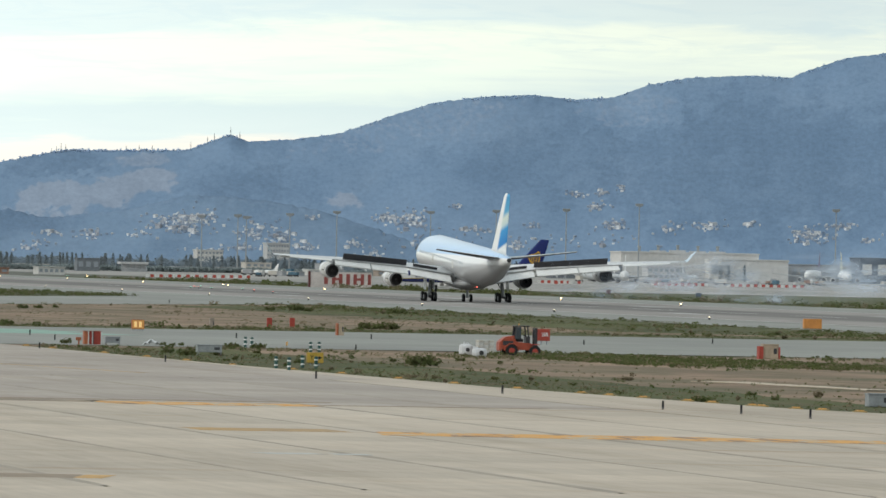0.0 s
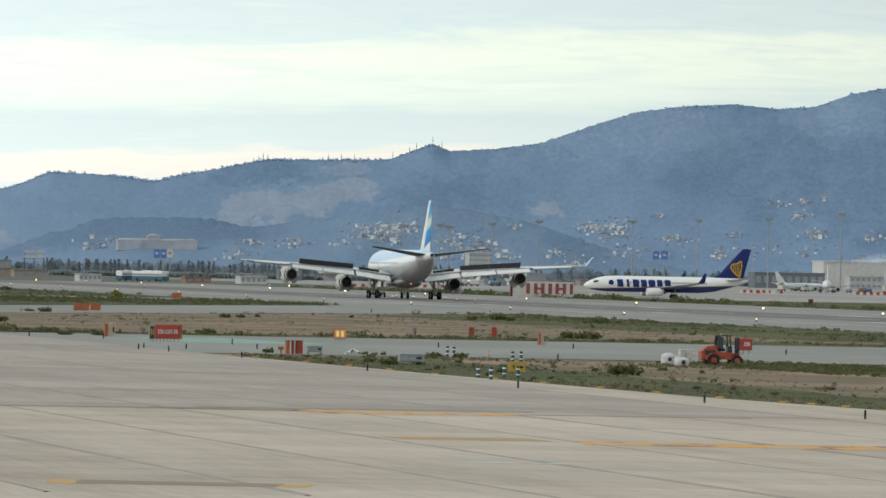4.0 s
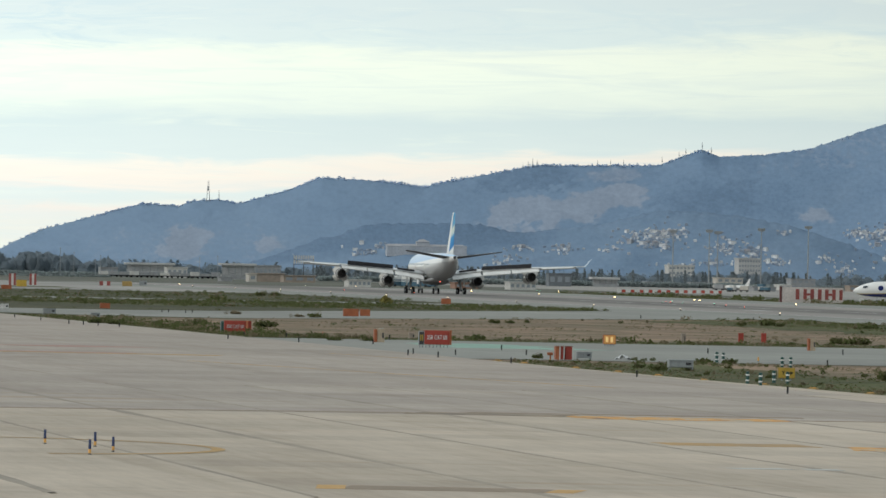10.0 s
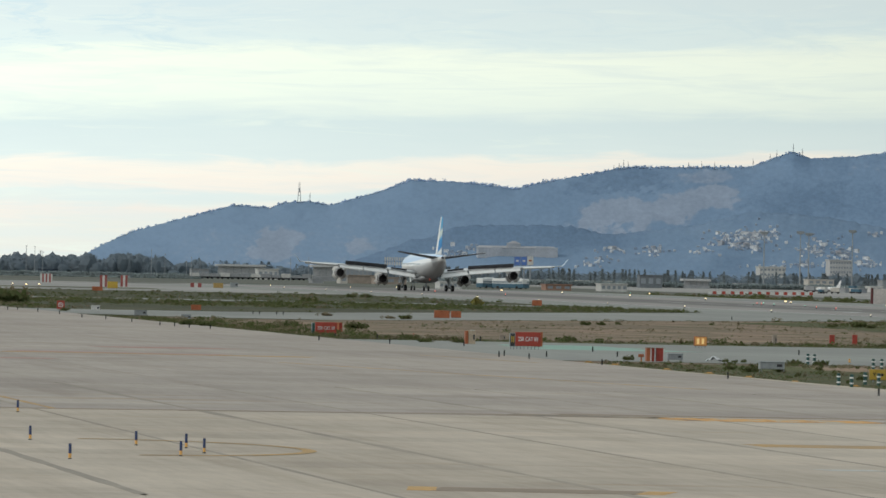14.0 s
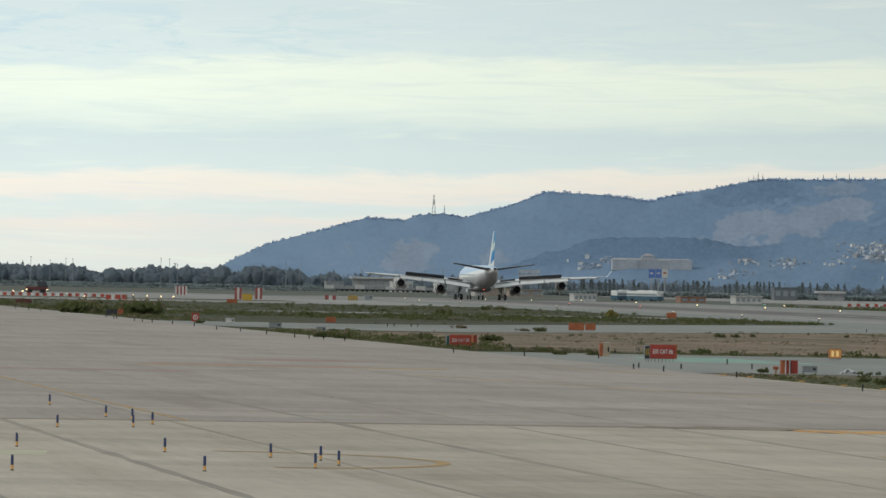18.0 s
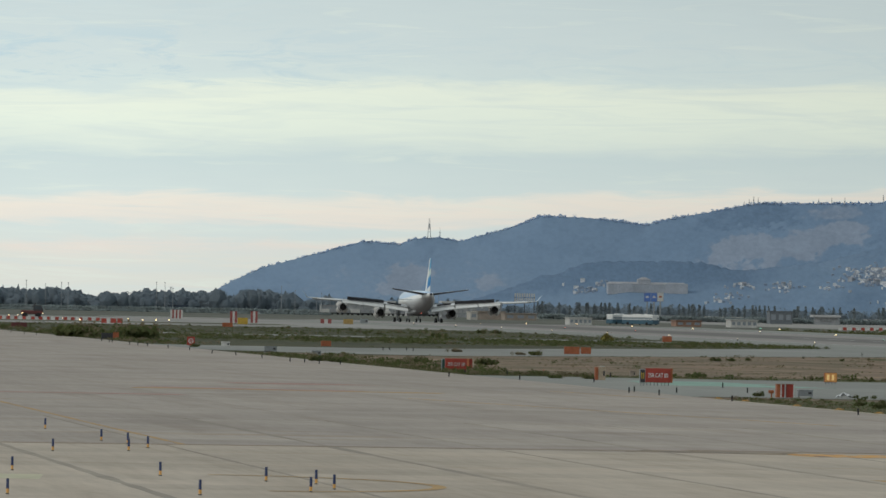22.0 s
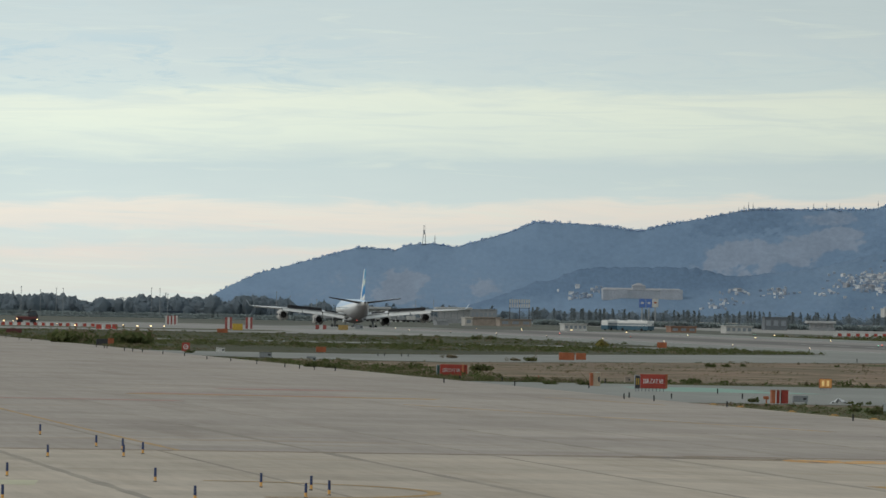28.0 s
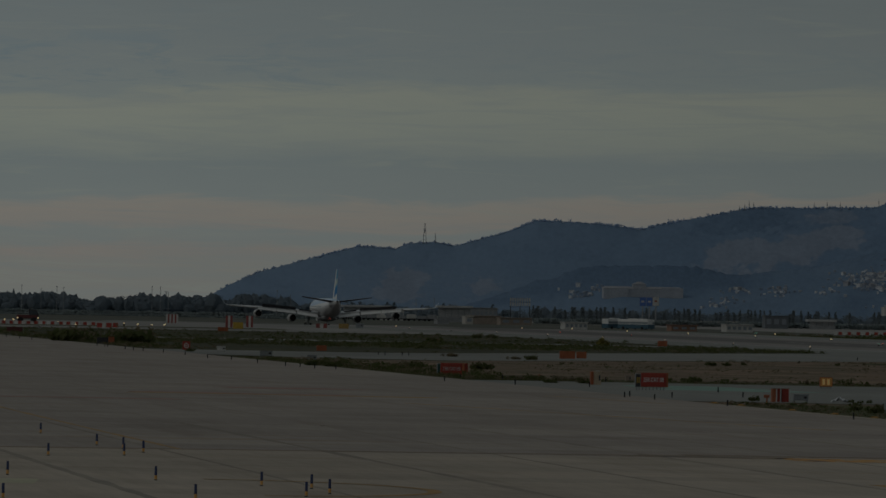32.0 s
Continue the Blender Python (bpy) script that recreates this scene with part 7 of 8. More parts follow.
rng = random.Random(7)
protos = [make_house(i) for i in range(8)]
used = set()
TOWNS = ((345, 386, 30, 8, 26), (300, 396, 34, 9, 14), (330, 408, 40, 6, 9), (250, 420, 16, 4, 3), (165, 414, 18, 5, 6), (90, 420, 20, 5, 4), (455, 412, 26, 12, 15), (500, 424, 18, 8, 8),
         (540, 440, 22, 5, 6), (556, 388, 14, 3, 3), (682, 386, 13, 8, 10), (725, 392, 24, 12, 22), (625, 429, 12, 5, 5), (660, 440, 14, 6, 6), (808, 368, 9, 3, 3), (842, 408, 24, 4, 7),
         (916, 436, 10, 7, 5), (944, 400, 8, 3, 3), (1016, 348, 14, 5, 4), (1070, 345, 9, 4, 3), (1098, 334, 5, 4, 3), (1060, 370, 20, 5, 6), (1085, 403, 20, 6, 9), (1190, 405, 18, 7, 5),
         (1250, 402, 20, 5, 8), (1325, 398, 12, 3, 3), (1425, 418, 22, 10, 15), (1452, 418, 14, 6, 5), (1485, 395, 18, 4, 7), (1540, 422, 18, 3, 4), (60, 440, 30, 5, 5), (760, 430, 60, 8, 10),
         (1000, 430, 90, 8, 10), (-190, 414, 18, 5, 6), (-160, 408, 8, 3, 3), (420, 440, 60, 5, 8))
for cu, cv, su, sv, n in TOWNS:
    for _ in range(n):
        u, v = rng.gauss(cu, su * 0.6), rng.gauss(cv, sv * 0.65)
        p = on_slope(u, v)
        i = rng.randrange(8)
        k = rng.choice((0.45, 0.6, 0.75, 0.9, 1.05))
        m = Matrix.Translation(p) @ Matrix.Rotation(rng.uniform(-0.7, 0.7), 4, "Z") @ Matrix.Diagonal((k, k, k * rng.uniform(0.8, 1.3), 1))
        if i not in used:
            used.add(i)
            protos[i].matrix_basis = m
        else:
            copy_thing(protos[i], m)


def small_houses():
    """The many tiny houses between the larger ones."""
    rg = random.Random(77)
    vs, fs = [], []
    for cu, cv, su, sv, n in TOWNS:
        for _ in range(n * 4):
            p = on_slope(rg.gauss(cu, su * 0.8), rg.gauss(cv, sv * 0.85))
            w, d, h = rg.uniform(0.3, 0.75), 0.5, rg.uniform(0.5, 1.15)
            k = len(vs)
            vs += [(p.x + a * w, p.y + b * d, p.z - 0.5 + c) for c in (0, 0.5 + h) for a, b in ((-1, -1), (1, -1), (1, 1), (-1, 1))]
            vs += [(p.x - w, p.y, p.z + h + 0.15), (p.x + w, p.y, p.z + h + 0.15)]
            fs += [(k, k + 1, k + 5, k + 4), (k + 1, k + 2, k + 6, k + 9, k + 5), (k + 2, k + 3, k + 7, k + 6), (k + 3, k, k + 4, k + 8, k + 7), (k + 4, k + 5, k + 9, k + 8), (k + 7, k + 8, k + 9, k + 6)]
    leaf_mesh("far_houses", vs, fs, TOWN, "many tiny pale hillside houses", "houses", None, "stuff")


small_houses()
# the long pale villa with a tower on the foothill
p = on_slope(-79, 424)
s = thing("hill_villa", p.x, p.y, "long pale hazy building with a tower over its middle", "building", "", 0, p.z - elev(p.x, p.y) - 1.0)
part("wall", box(bmesh.new(), -18.5, 18.5, 0, 6, 0, 4.9), VILLA, s)
part("wing_wall", box(bmesh.new(), 8.5, 18.9, -0.6, 6, 0, 5.5), VILLA, s)
part("wing_wall", box(bmesh.new(), -12.0, -7.0, -0.4, 6, 0, 5.2), VILLA, s)
part("roof", loft(bmesh.new(), [[(-18.8, -0.2, 4.9), (18.8, -0.2, 4.9), (18.8, 6.2, 4.9), (-18.8, 6.2, 4.9)], [(-17.5, 2.6, 5.9), (17.5, 2.6, 5.9), (17.5, 3.4, 5.9), (-17.5, 3.4, 5.9)]]), VILLAROOF, s, "clay roof greyed by painted haze")
part("tower", box(bmesh.new(), -4.5, 1.5, 0.5, 5, 4.9, 7.0), VILLA, s)
part("tower_roof", loft(bmesh.new(), [[(-4.7, 0.3, 7.0), (1.7, 0.3, 7.0), (1.7, 5.2, 7.0), (-4.7, 5.2, 7.0)], [(-2.2, 2.2, 8.2), (-0.8, 2.2, 8.2), (-0.8, 3.2, 8.2), (-2.2, 3.2, 8.2)]]), VILLAROOF, s)
for f in range(2):
    for i in range(24):
        part("window", box(bmesh.new(), -17.9 + 1.5 * i, -17.4 + 1.5 * i, -0.06, 0.02, 1.1 + 1.9 * f, 2.0 + 1.9 * f), VILLAPANE, s)


# ---- trees and shrubs ----
def far_woods():
    """The belt of trees along the airfield's far edge."""
    vs, fs = [], []
    rng = random.Random(3)
    for i in range(3200):
        u = rng.uniform(-1700, 1900) if i % 3 else rng.uniform(-1700, -640)
        swell = 1 + 0.55 * noise.noise(Vector((u * 0.011, 0, 1))) + 0.3 * noise.noise(Vector((u * 0.04, 0, 7)))
        if u < -640:
            d, hgt = rng.uniform(3900, 4230), rng.uniform(4.2, 8.6) * swell
        else:
            d, hgt = rng.uniform(4020, 4220), rng.uniform(2.6, 6.2) * swell
        a = (u + 2140) / 16500
        x, y = d * math.sin(a), d * math.cos(a)
        z0 = elev(x, y)
        for j in range(3):
            r = rng.uniform(0.8, 1.9)
            leafy(vs, fs, (x + rng.uniform(-1.6, 1.6), y + rng.uniform(-2, 2), z0 + hgt * (0.32 + 0.24 * j)), r, max(0.8, hgt * 0.2), 13, 0.34, rng)
        k = len(vs)
        vs += [(x - 0.15, y, z0), (x + 0.15, y, z0), (x + 0.12, y, z0 + hgt * 0.5), (x - 0.12, y, z0 + hgt * 0.5)]
        fs.append((k, k + 1, k + 2, k + 3))
    # closed lower crowns
    ball = bmesh.new()
    bmesh.ops.create_icosphere(ball, subdivisions=2, radius=1.0)
    pts, tri = [v.co.copy() for v in ball.verts], [tuple(v.index for v in f.verts) for f in ball.faces]
    ball.free()
    for i in range(2400):
        u = rng.uniform(-1700, 1900) if i % 3 == 2 else rng.uniform(-1700, -640)
        swell = 1 + 0.55 * noise.noise(Vector((u * 0.011, 0, 1))) + 0.3 * noise.noise(Vector((u * 0.04, 0, 7)))
        big = u < -640
        d = rng.uniform(3900, 4230) if big else rng.uniform(4020, 4220)
        hgt = rng.uniform(3.8, 8.4) * swell if big else rng.uniform(2.2, 5.4) * swell
        a = (u + 2140) / 16500
        x, y = d * math.sin(a), d * math.cos(a)
        r, k, q = rng.uniform(1.4, 3.4), len(vs), rng.uniform(0, 50)
        for p in pts:
            f = 1 + 0.45 * noise.noise(p * 2.3 + Vector((q, 0, 0))) + 0.2 * noise.noise(p * 6.0 + Vector((q, 5, 0)))
            vs.append((x + p.x * r * f, y + p.y * r * f, elev(x, y) + hgt * 0.5 + p.z * hgt * 0.5 * f))
        fs += [(k + a, k + b, k + c) for a, b, c in tri]
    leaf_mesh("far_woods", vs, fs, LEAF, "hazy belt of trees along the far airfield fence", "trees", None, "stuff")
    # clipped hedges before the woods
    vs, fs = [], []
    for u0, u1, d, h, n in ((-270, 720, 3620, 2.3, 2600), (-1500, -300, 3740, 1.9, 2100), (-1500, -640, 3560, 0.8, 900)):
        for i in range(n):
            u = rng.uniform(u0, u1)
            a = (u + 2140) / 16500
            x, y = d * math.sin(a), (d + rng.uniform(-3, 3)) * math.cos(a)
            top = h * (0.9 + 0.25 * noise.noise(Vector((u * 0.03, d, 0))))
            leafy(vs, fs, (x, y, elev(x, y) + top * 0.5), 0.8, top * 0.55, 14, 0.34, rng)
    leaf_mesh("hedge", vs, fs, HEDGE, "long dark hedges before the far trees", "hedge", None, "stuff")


far_woods()


def tree(kind, seed):
    s = new("tree")
    rg = random.Random(seed)
    vs, fs = [], []
    if kind == "cypress":
        h = rg.uniform(5.5, 7.5)
        part("trunk", rod(bmesh.new(), (0, 0, 0), (0, 0, h * 0.4), 0.16, 0.08, 6), BARK, s)
        for i in range(12):
            r = 0.85 * (1 - (i / 13) ** 1.6) + 0.15
            leafy(vs, fs, (rg.uniform(-0.2, 0.2), rg.uniform(-0.2, 0.2), h * (0.12 + 0.82 * i / 12)), r, 0.6, 15, 0.3, rg)
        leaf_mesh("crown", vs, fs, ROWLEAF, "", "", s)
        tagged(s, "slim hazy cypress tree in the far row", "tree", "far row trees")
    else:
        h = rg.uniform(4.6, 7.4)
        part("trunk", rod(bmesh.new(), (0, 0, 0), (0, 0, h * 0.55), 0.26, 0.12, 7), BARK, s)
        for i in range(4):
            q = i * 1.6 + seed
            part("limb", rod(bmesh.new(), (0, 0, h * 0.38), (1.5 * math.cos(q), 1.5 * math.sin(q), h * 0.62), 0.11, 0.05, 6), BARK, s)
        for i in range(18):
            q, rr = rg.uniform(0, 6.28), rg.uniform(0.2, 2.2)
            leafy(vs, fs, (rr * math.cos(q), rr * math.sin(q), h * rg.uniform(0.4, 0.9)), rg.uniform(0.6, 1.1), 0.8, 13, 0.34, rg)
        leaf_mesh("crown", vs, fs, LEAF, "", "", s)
        tagged(s, "broad hazy tree at the far fence", "tree", "far fence trees")
    return s


rng = random.Random(11)
makers = [tree("cypress", i) for i in range(3)] + [tree("broad", 20 + i) for i in range(3)]
spots = [(rng.gauss(-180, 70), 0) for _ in range(26)] + [(rng.uniform(-60, 560), 0) for _ in range(64)] + [(rng.uniform(-1400, -700), 1) for _ in range(40)] + [(rng.uniform(-600, -300), 1) for _ in range(10)] + [(rng.uniform(560, 1100), 0) for _ in range(40)] + [(1276, 0), (1290, 0), (1318, 0)]
seen = set()
for u, k in spots:
    i = rng.randrange(3) + 3 * k
    d = rng.uniform(3930, 4030) if u not in (1276, 1290, 1318) else 3700
    a = bearing(u, 460)
    x, y = d * math.sin(a), d * math.cos(a)
    m = pose(x, y, elev(x, y), 0, 0, rng.uniform(0, 360))
    if i in seen:
        copy_thing(makers[i], m)
    else:
        seen.add(i)
        makers[i].matrix_basis = m


def shrub(seed, w, h, mat, label):
    s = new("shrub")
    rg = random.Random(seed)
    vs, fs = [], []
    for i in range(9):
        q, r = rg.uniform(0, 6.28), rg.uniform(0, w * 0.36)
        k = rg.uniform(0.5, 1.0)
        leafy(vs, fs, (r * math.cos(q), r * math.sin(q), h * 0.48 * k), w * 0.2, h * 0.46 * k, 26, 0.11 * math.sqrt(h * w), rg)
    leaf_mesh("foliage", vs, fs, mat, "", "", s)
    vs, fs = [], []
    for i in range(4):
        q, r = rg.uniform(0, 6.28), rg.uniform(0, w * 0.45)
        leafy(vs, fs, (r * math.cos(q), r * math.sin(q), h * 0.5), w * 0.12, h * 0.6, 8, 0.08 * math.sqrt(h * w), rg)
    leaf_mesh("dry_foliage", vs, fs, STRAW, "straw-coloured dry foliage", "", s)
    return tagged(s, label, "shrub", "field shrubs")


kinds_s = [shrub(1, 0.9, 0.42, SHRUB, "low dark green shrub in dry grass"), shrub(2, 1.5, 0.5, SHRUB, "spreading green shrub in dry grass"), shrub(3, 0.7, 0.55, STRAW, "tuft of dry brown stalks"),
           shrub(4, 2.4, 0.75, SHRUB, "broad dark green bush on the field"), shrub(5, 1.8, 0.4, STRAW, "low brown heap of dry weeds"),
           shrub(6, 2.1, 1.5, YELLOWBUSH, "rounded yellow-green bush beside the taxiway")]
rng = random.Random(5)
seen = set()


def put(i, x, y, k=1.0):
    k *= 0.8 if i != 5 and y < 700 else 1.0
    m = pose(x, y, elev(x, y) + 0.015, 0, 0, rng.uniform(0, 360))
    if i in seen:
        ob = copy_thing(kinds_s[i], m)
        ob.scale = (k, k, k)
    else:
        seen.add(i)
        kinds_s[i].matrix_basis = m


for i, x, y, k in ((5, 171.5, 1414.6, 1.0), (3, 93.8, 530.5, 0.5), (1, 85.1, 562.5, 1.0), (0, 85.6, 620.9, 0.8), (0, 92.1, 620.8, 0.8), (0, 92.4, 618.2, 0.7), (0, 93.2, 619.3, 0.8), (1, 96.9, 609.6, 1.0), (1, 95.2, 610.2, 1.0),
                   (3, 134.9, 789.7, 1.0), (3, 136.6, 787.9, 1.1), (3, 175.9, 1007.8, 1.0), (3, 168.2, 1034.1, 1.2), (1, 167.2, 1018.2, 1.0), (1, 164.5, 1026.6, 1.0), (3, 85.4, 411.0, 0.6), 
                   (3, 117.1, 1029.9, 0.9),
                   (4, 115.4, 1033.8, 1.0), (4, 111.5, 1065.0, 1.2), (3, 89.3, 882.6, 1.0), (3, 78.9, 879.4, 0.8), (3, 80.2, 870.0, 0.9), (3, 93.8, 868.2, 1.1), (3, 85.0, 734.1, 0.6), (3, 87.6, 734.2, 0.7),
                   (1, 100.9, 769.7, 1.0), (1, 131.3, 987.6, 1.0), (1, 133.8, 992.8, 0.8), (0, 137.7, 1007.8, 0.9), (3, 80.8, 1268.1, 2.8), (3, 81.3, 1257.0, 2.6), (3, 86.4, 1247.9, 2.6), (3, 87.2, 1238.6, 3.0), (3, 88.7, 1242.7, 2.4), (3, 90.8, 1298.3, 2.8), (3, 83.4, 1301.7, 2.6), (3, 85.2, 1294.2, 1.6),
                   (3, 82.7, 1261.3, 1.2), (3, 146.3, 1423.3, 1.4), (3, 176.3, 1637.1, 1.2), (3, 180.1, 1649.3, 1.1), (3, 113.8, 1291.0, 1.0), (1, 81.9, 1070.5, 0.9)):
    put(i, x, y, k)
for _ in range(110):
    z = rng.random()
    if z < 0.38:
        x, y = 80 + abs(rng.gauss(0, 9)), rng.uniform(360, 600)
    elif z < 0.5:
        x, y = rng.uniform(84, 180), rng.uniform(540, 605)
    elif z < 0.68:
        x, y = rng.uniform(86, 188), rng.gauss(768, 10)
    elif z < 0.82:
        x, y = rng.uniform(150, 190), rng.uniform(790, 1120)
    elif z < 0.9:
        x, y = 81 + abs(rng.gauss(0, 5)), rng.uniform(760, 960)
    else:
        x, y = rng.uniform(82, 180), rng.uniform(1260, 1740)
    if y > exit_low(x) - 4 and y < exit_high(x) + 4 or 606 < y < 754 or y < apron_end(x) + 2:
        continue
    put(rng.choice((0, 0, 1, 2, 2, 4)), x, y, rng.uniform(0.35, 0.85))


def scrub():
    """Weeds, dry grass and low scrub over the soil."""
    rg = random.Random(21)
    green, dry = ([], []), ([], [])

    def patch(n, xs, ys, h0, h1, gate, share=0.3, dense=12):
        for _ in range(n):
            x, y = xs(), ys()
            if x < 210 and (exit_low(x) - 2 < y < exit_high(x) + 2 or 1400 < y < 1450) or 606 < y < 752.5 or 193 < x < 299 or x < 79.9 or y < apron_end(x) + 1:
                continue
            v = noise.noise(Vector((x * 0.10, y * 0.030, 4)))
            if v < gate + rg.uniform(-0.15, 0.15):
                continue
            h = rg.uniform(h0, h1) * (1 + 0.8 * max(0, v))
            vs, fs = dry if rg.random() < share else green
            w = h * rg.uniform(1.4, 3.4)
            leafy(vs, fs, (x, y, elev(x, y) + 0.03 + h * 0.45), w * 0.6, h * 0.5, dense if h < 0.2 else dense * 2, h * 0.17 + 0.022, rg)

    u = rg.uniform
    patch(3600, lambda: 80 + abs(rg.gauss(0, 5.5)), lambda: u(330, 604), 0.02, 0.06, -0.35, 0.45, 7)      # island's near edge
    patch(300, lambda: 81 + abs(rg.gauss(0, 7)), lambda: u(330, 604), 0.10, 0.22, -0.1, 0.3, 16)
    patch(3200, lambda: u(84, 190), lambda: u(380, 604), 0.03, 0.10, 0.0, 0.55, 8)                        # island
    patch(1300, lambda: u(109.5, 121.5), lambda: rg.gauss(566, 11), 0.10, 0.30, -0.6, 0.15, 12)           # green belts on the island
    patch(350, lambda: u(120, 124.5), lambda: rg.gauss(556, 9), 0.08, 0.24, -0.6, 0.15, 12)
    patch(300, lambda: u(124, 136), lambda: rg.gauss(556, 7), 0.06, 0.22, -0.3, 0.2, 12)
    patch(420, lambda: u(98, 110), lambda: rg.gauss(580, 8), 0.05, 0.16, -0.2, 0.35, 10)
    patch(800, lambda: u(84, 190), lambda: 604 - abs(rg.gauss(0, 9)), 0.08, 0.24, 0.0, 0.3)               # island's far edge
    patch(2600, lambda: u(80, 192), lambda: 753 + abs(rg.gauss(0, 12)), 0.04, 0.15, -0.1, 0.35, 9)        # infield's near edge
    patch(220, lambda: u(80, 192), lambda: 754 + abs(rg.gauss(0, 9)), 0.18, 0.42, -0.1, 0.3, 18)
    patch(6000, lambda: u(82, 192), lambda: u(765, 1150), 0.03, 0.10, -0.02, 0.55, 7)
    patch(260, lambda: u(82, 192), lambda: u(765, 1150), 0.12, 0.30, 0.0, 0.4, 14)
    patch(6000, lambda: 193 - abs(rg.gauss(0, 16)), lambda: u(780, 1180), 0.04, 0.14, -0.12, 0.25, 8)     # along the runway
    patch(260, lambda: 190 - abs(rg.gauss(0, 12)), lambda: u(780, 1180), 0.16, 0.42, -0.05, 0.25, 18)
    patch(2600, lambda: 80 + abs(rg.gauss(0, 3.5)), lambda: u(755, 985), 0.06, 0.2, -0.25, 0.35, 9)       # apron edge
    patch(160, lambda: 80.5 + abs(rg.gauss(0, 4)), lambda: u(755, 985), 0.22, 0.5, -0.2, 0.3, 18)
    patch(9000, lambda: u(80, 192), lambda: u(1225, 1765), 0.05, 0.18, -0.25, 0.25, 8)                    # the wedge beyond the exit
    patch(600, lambda: u(80, 192), lambda: u(1225, 1765), 0.15, 0.4, -0.1, 0.15, 22)
    patch(2400, lambda: u(80, 190), lambda: u(1235, 1400), 0.22, 0.45, -0.2, 0.08, 9)
    patch(900, lambda: 80 + abs(rg.gauss(0, 5)), lambda: u(1115, 1765), 0.12, 0.5, -0.25, 0.25)
    patch(3000, lambda: 299.5 + abs(rg.gauss(0, 14)), lambda: u(1150, 2160), 0.10, 0.3, -0.2, 0.2, 9)     # beyond the runway
    patch(420, lambda: 300 + abs(rg.gauss(0, 12)), lambda: u(1150, 2160), 0.4, 1.0, -0.1, 0.2, 20)
    leaf_mesh("weeds", *green, SHRUB, "green scrub and weeds along the paving edges", "weeds", None, "stuff")
    leaf_mesh("dry_weeds", *dry, STRAW, "straw-coloured dry weeds on the soil", "weeds", None, "stuff")


scrub()


# ---- tyre smoke ----
def smoke_mat():
    """Thin smoke: streaky, fading out towards the rim of each veil."""
    m, t, p = material("tyre_smoke", 1.0, 0.0, 0.0)
    p.inputs["Base Color"].default_value = (0.74, 0.85, 1.0, 1)
    g = mapping(t, coords(t, "Generated"), (2, 0, 2), (-1, 0, -1))
    v = t.nodes.new("ShaderNodeVectorMath")
    v.operation = "LENGTH"
    t.links.new(g, v.inputs[0])
    rim = ramp(t, [(0.15, grey(1.0)), (0.95, grey(0.0))])
    rim.color_ramp.interpolation = "EASE"
    t.links.new(v.outputs["Value"], rim.inputs[0])
    n = ramp(t, [(0.32, grey(0.0)), (0.74, grey(0.66))])
    t.links.new(noise_tex(t, mapping(t, coords(t), (0.16, 0.16, 0.60)), 1.0, 4.0, 0.6, 0.8), n.inputs[0])
    t.links.new(maths(t, "MULTIPLY", n.outputs[0], rim.outputs[0]), p.inputs["Alpha"])
    return m


SMOKE = smoke_mat()
PUFFS = []


def smoke():
    s = thing("tyre_smoke", 256, 1250, "thin bluish tyre smoke drifting over the runway", "smoke")
    rg = random.Random(14)
    for i in range(7):
        bm = bmesh.new()
        low = i % 3 == 0
        w, h = rg.uniform(9, 16), (rg.uniform(1.2, 2.0) if low else rg.uniform(3.0, 5.2))
        bmesh.ops.create_grid(bm, x_segments=20, y_segments=10, size=1.0)
        for q in bm.verts:
            a, b = q.co.x, q.co.y
            q.co = Vector((a * w, 1.5 * noise.noise(Vector((a * 1.5, b * 1.5, i))) + 2 * a * a, h + 0.1 + b * h))
        PUFFS.append((part("puff", bm, SMOKE, s, "", True), -2 + 5.5 * i, 45 - 14 * i, rg.uniform(-1.0, 6.0), rg.uniform(0.3, 1.5)))


smoke()


# ---- concrete bays nearest the terrace ----
def bays():
    floor = sheet("apron_bed", 0, 77, 245, 462, JOINT, 0.02, "dark sealant bed under the concrete bays", 0, (77, 60))
    meshes = []
    for v in range(6):
        bm = box(bmesh.new(), 0.09, 6.91, 0.03, 7.20, 0.0, 0.05 - 0.001 * (v % 3))
        for e in bm.verts:
            if e.co.z > 0.02:
                e.co.x += 0.015 if e.co.x < 3 else -0.015
        me = bpy.data.meshes.new("slab")
        bm.to_mesh(me)
        bm.free()
        me.materials.append(CONCRETE if v < 3 else PALE_CONCRETE)
        meshes.append(me)
    for i in range(11):
        for j in range(30):
            ob = bpy.data.objects.new("slab", meshes[(i * 7 + j * 3) % 3 + (3 if j < 19 else 0)])
            scene.collection.objects.link(ob)
            ob.parent = floor
            ob.location = (7 * i, 245 + 7.233 * j, 0)


bays()


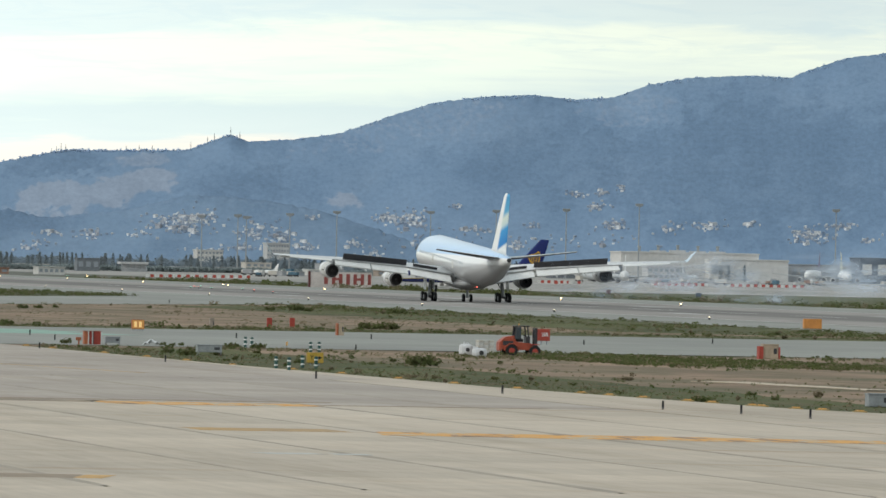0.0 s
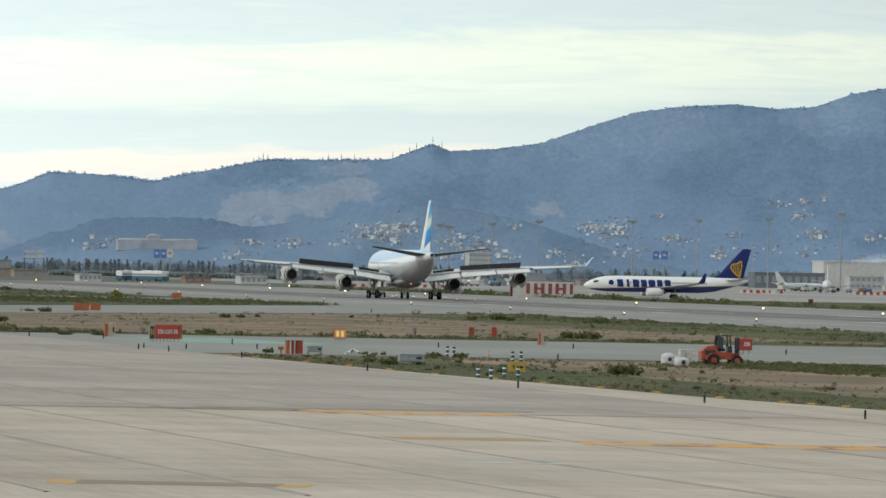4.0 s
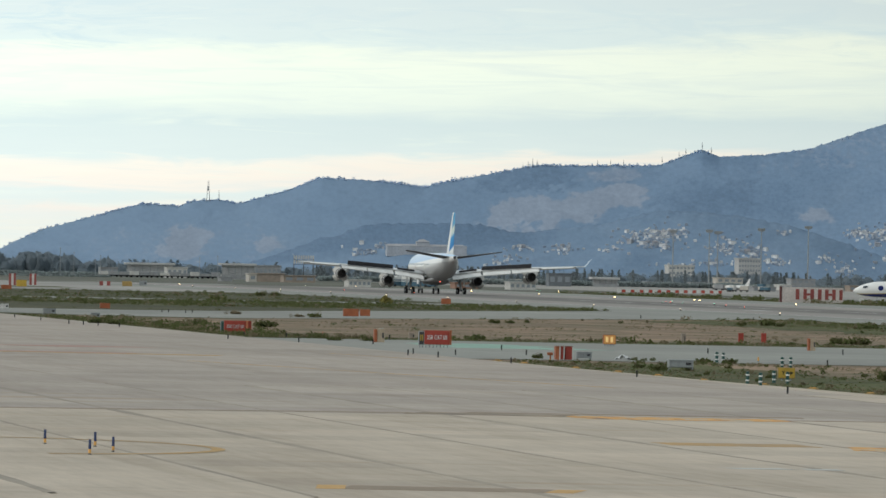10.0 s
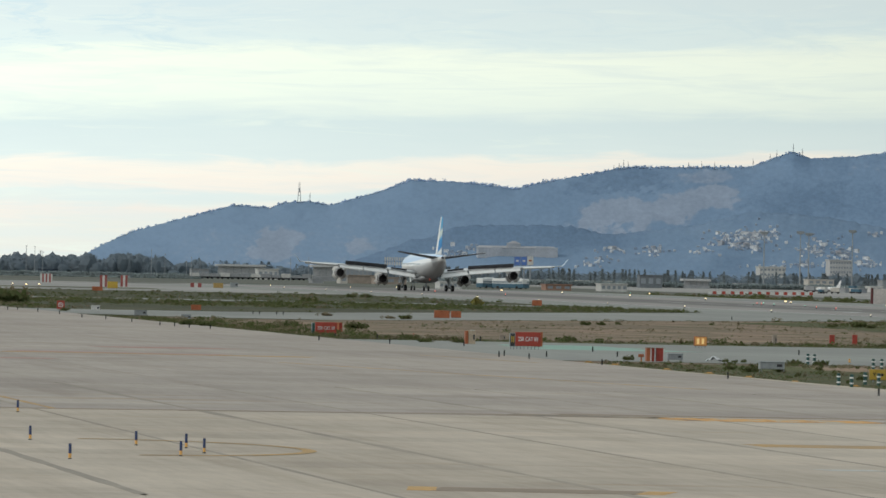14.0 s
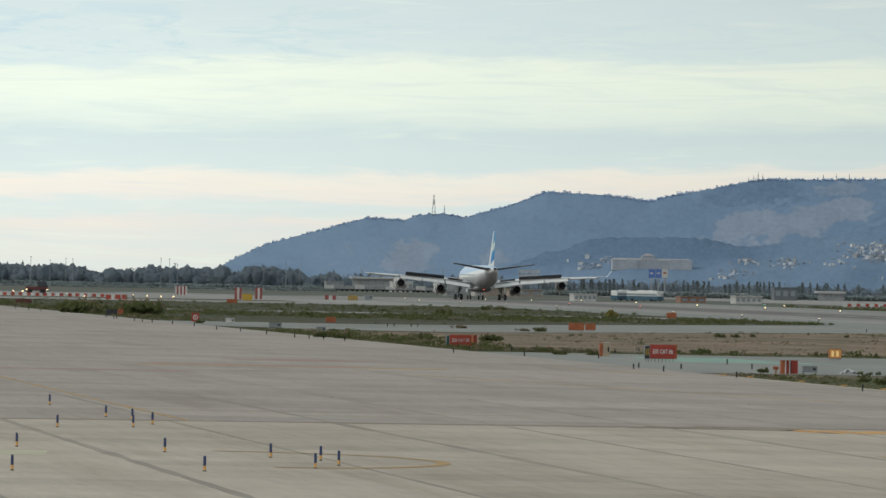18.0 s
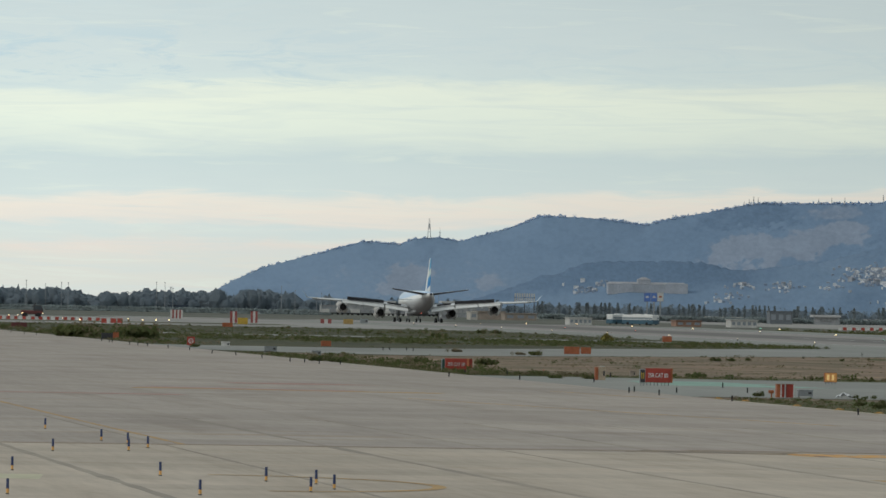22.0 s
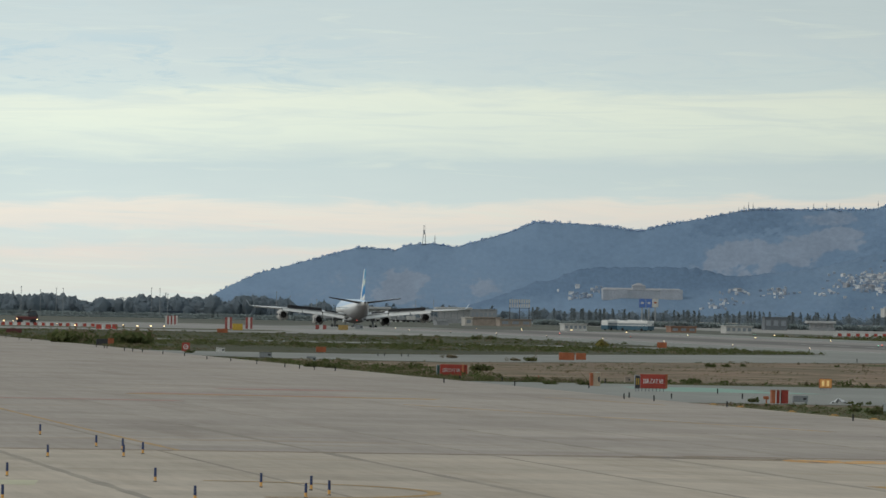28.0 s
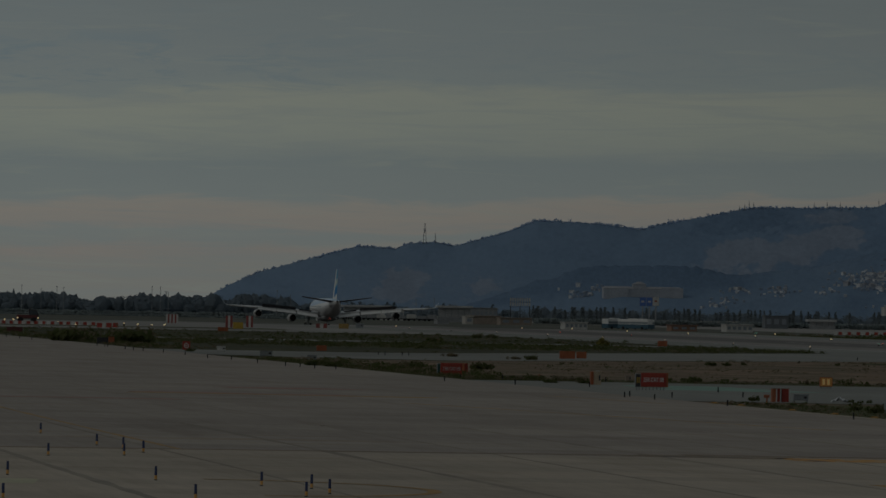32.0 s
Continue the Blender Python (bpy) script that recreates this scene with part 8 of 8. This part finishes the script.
# ---- what moves ----
def motions():
    walk(JET, [
        (0.0, pose(236.07, 1299.3, 0.07, 2.8, 0, 0.37)),
        (0.5, pose(235.50, 1329.9, 0.02, 1.9, 0, -0.11)),
        (1.0, pose(234.66, 1358.8, -0.01, 1.4, 0, -0.35)),
        (2.0, pose(237.24, 1437.7, 0.03, 0.6, 0, -0.42)),
        (3.0, pose(239.71, 1512.6, 0.07, 0.2, 0, -0.17)),
        (4.0, pose(239.90, 1572.5, 0.07, 0.0, 0, -0.30)),
        (5.0, pose(240.45, 1633.2, 0.07, 0.0, 0, -0.30)),
        (6.0, pose(240.43, 1688.2, 0.07, 0.0, 0, -0.44)),
        (7.0, pose(240.84, 1745.3, 0.07, 0.0, 0, 0.65)),
        (7.5, pose(240.63, 1770.9, 0.07, 0.0, 0, 0.85)),
        (8.0, pose(240.38, 1796.3, 0.07, 0.0, 0, 0.85)),
        (9.0, pose(240.38, 1849.2, 0.07, 0.0, 0, 0.12)),
        (10.0, pose(240.96, 1904.5, 0.07, 0.0, 0, -0.21)),
        (11.0, pose(240.73, 1951.0, 0.07, 0.0, 0, -0.08)),
        (12.0, pose(240.86, 1997.7, 0.07, 0.0, 0, 0.17)),
        (13.0, pose(241.06, 2043.0, 0.07, 0.0, 0, 0.01)),
        (14.0, pose(241.18, 2086.8, 0.07, 0.0, 0, 0.05)),
        (15.0, pose(240.85, 2129.7, 0.07, 0.0, 0, 0.1)),
        (16.0, pose(240.85, 2171.2, 0.07, 0.0, 0, 0.1)),
        (17.0, pose(240.85, 2212.3, 0.07, 0.0, 0, 0.1)),
        (18.0, pose(240.85, 2253.4, 0.06, 0.0, 0, 0.1)),
        (19.0, pose(240.85, 2292.6, -0.02, 0.0, 0, 0.1)),
        (20.0, pose(240.85, 2329.0, -0.15, 0.0, 0, 0.1)),
        (21.0, pose(240.85, 2362.8, -0.31, 0.0, 0, 0.1)),
        (22.0, pose(240.85, 2393.8, -0.47, 0.0, 0, 0.1)),
        (23.0, pose(240.85, 2422.6, -0.64, 0.0, 0, 0.1)),
        (24.0, pose(240.85, 2451.1, -0.81, 0.0, 0, 0.1)),
        (25.0, pose(240.85, 2478.2, -0.97, 0.0, 0, 0.1)),
        (26.0, pose(240.85, 2505.5, -1.13, 0.0, 0, 0.1)),
        (27.0, pose(240.85, 2531.5, -1.27, 0.0, 0, 0.1)),
        (28.0, pose(240.85, 2556.0, -1.40, 0.0, 0, 0.1)),
        (29.0, pose(240.85, 2579.2, -1.50, 0.0, 0, 0.1)),
        (30.0, pose(240.85, 2601.0, -1.58, 0.0, 0, 0.1)),
        (31.0, pose(240.85, 2621.2, -1.65, 0.0, 0, 0.1)),
        (32.0, pose(240.85, 2640.0, -1.69, 0.0, 0, 0.1)),
    ])
    # the wings sag as the lift goes
    for wing in [c for c in JET.children if c.name.split(".")[0] == "wing"]:
        side = 1 if sum(v.co.x for v in wing.data.vertices) > 0 else -1

        def bent(angle):
            return Matrix.Translation((side * 2.4, 0, 3.95)) @ Matrix.Rotation(radians(-side * angle), 4, "Y") @ Matrix.Translation((-side * 2.4, 0, -3.95))
        for held, m in [(wing, Matrix())] + [(e, Matrix.Translation(e.location)) for e in JET.children if e.name.split(".")[0] == "engine" and e.location.x * side > 0]:
            walk(held, [(t, bent(q) @ m) for t, q in ((0.0, 1.2), (1.0, 0.9), (2.0, 0.5), (3.0, 0.2), (5.0, 0.05), (8.0, 0.0), (32.0, 0.0))])
    for door, q in REVERSERS:
        def at(angle):
            return Matrix.Rotation(radians(-q), 4, "Y") @ Matrix.Translation((1.08, -0.9, 0)) @ Matrix.Rotation(radians(angle), 4, "Z")
        walk(door, [(0.0, at(0)), (2.6, at(0)), (4.2, at(-48)), (27.6, at(-48)), (30.2, at(-4)), (32.0, at(0))])
    for puff, x0, y0, drift, climb in PUFFS:
        walk(puff, [(0.0, pose(x0, y0, 0)), (4.0, pose(x0 + 4 * drift, y0 - 4, 4 * climb)), (12.0, pose(x0 + 14 * drift + 10, y0 - 10, 9 * climb)), (32.0, pose(x0 + 30 * drift + 50, y0 - 30, 16 * climb))])


motions()
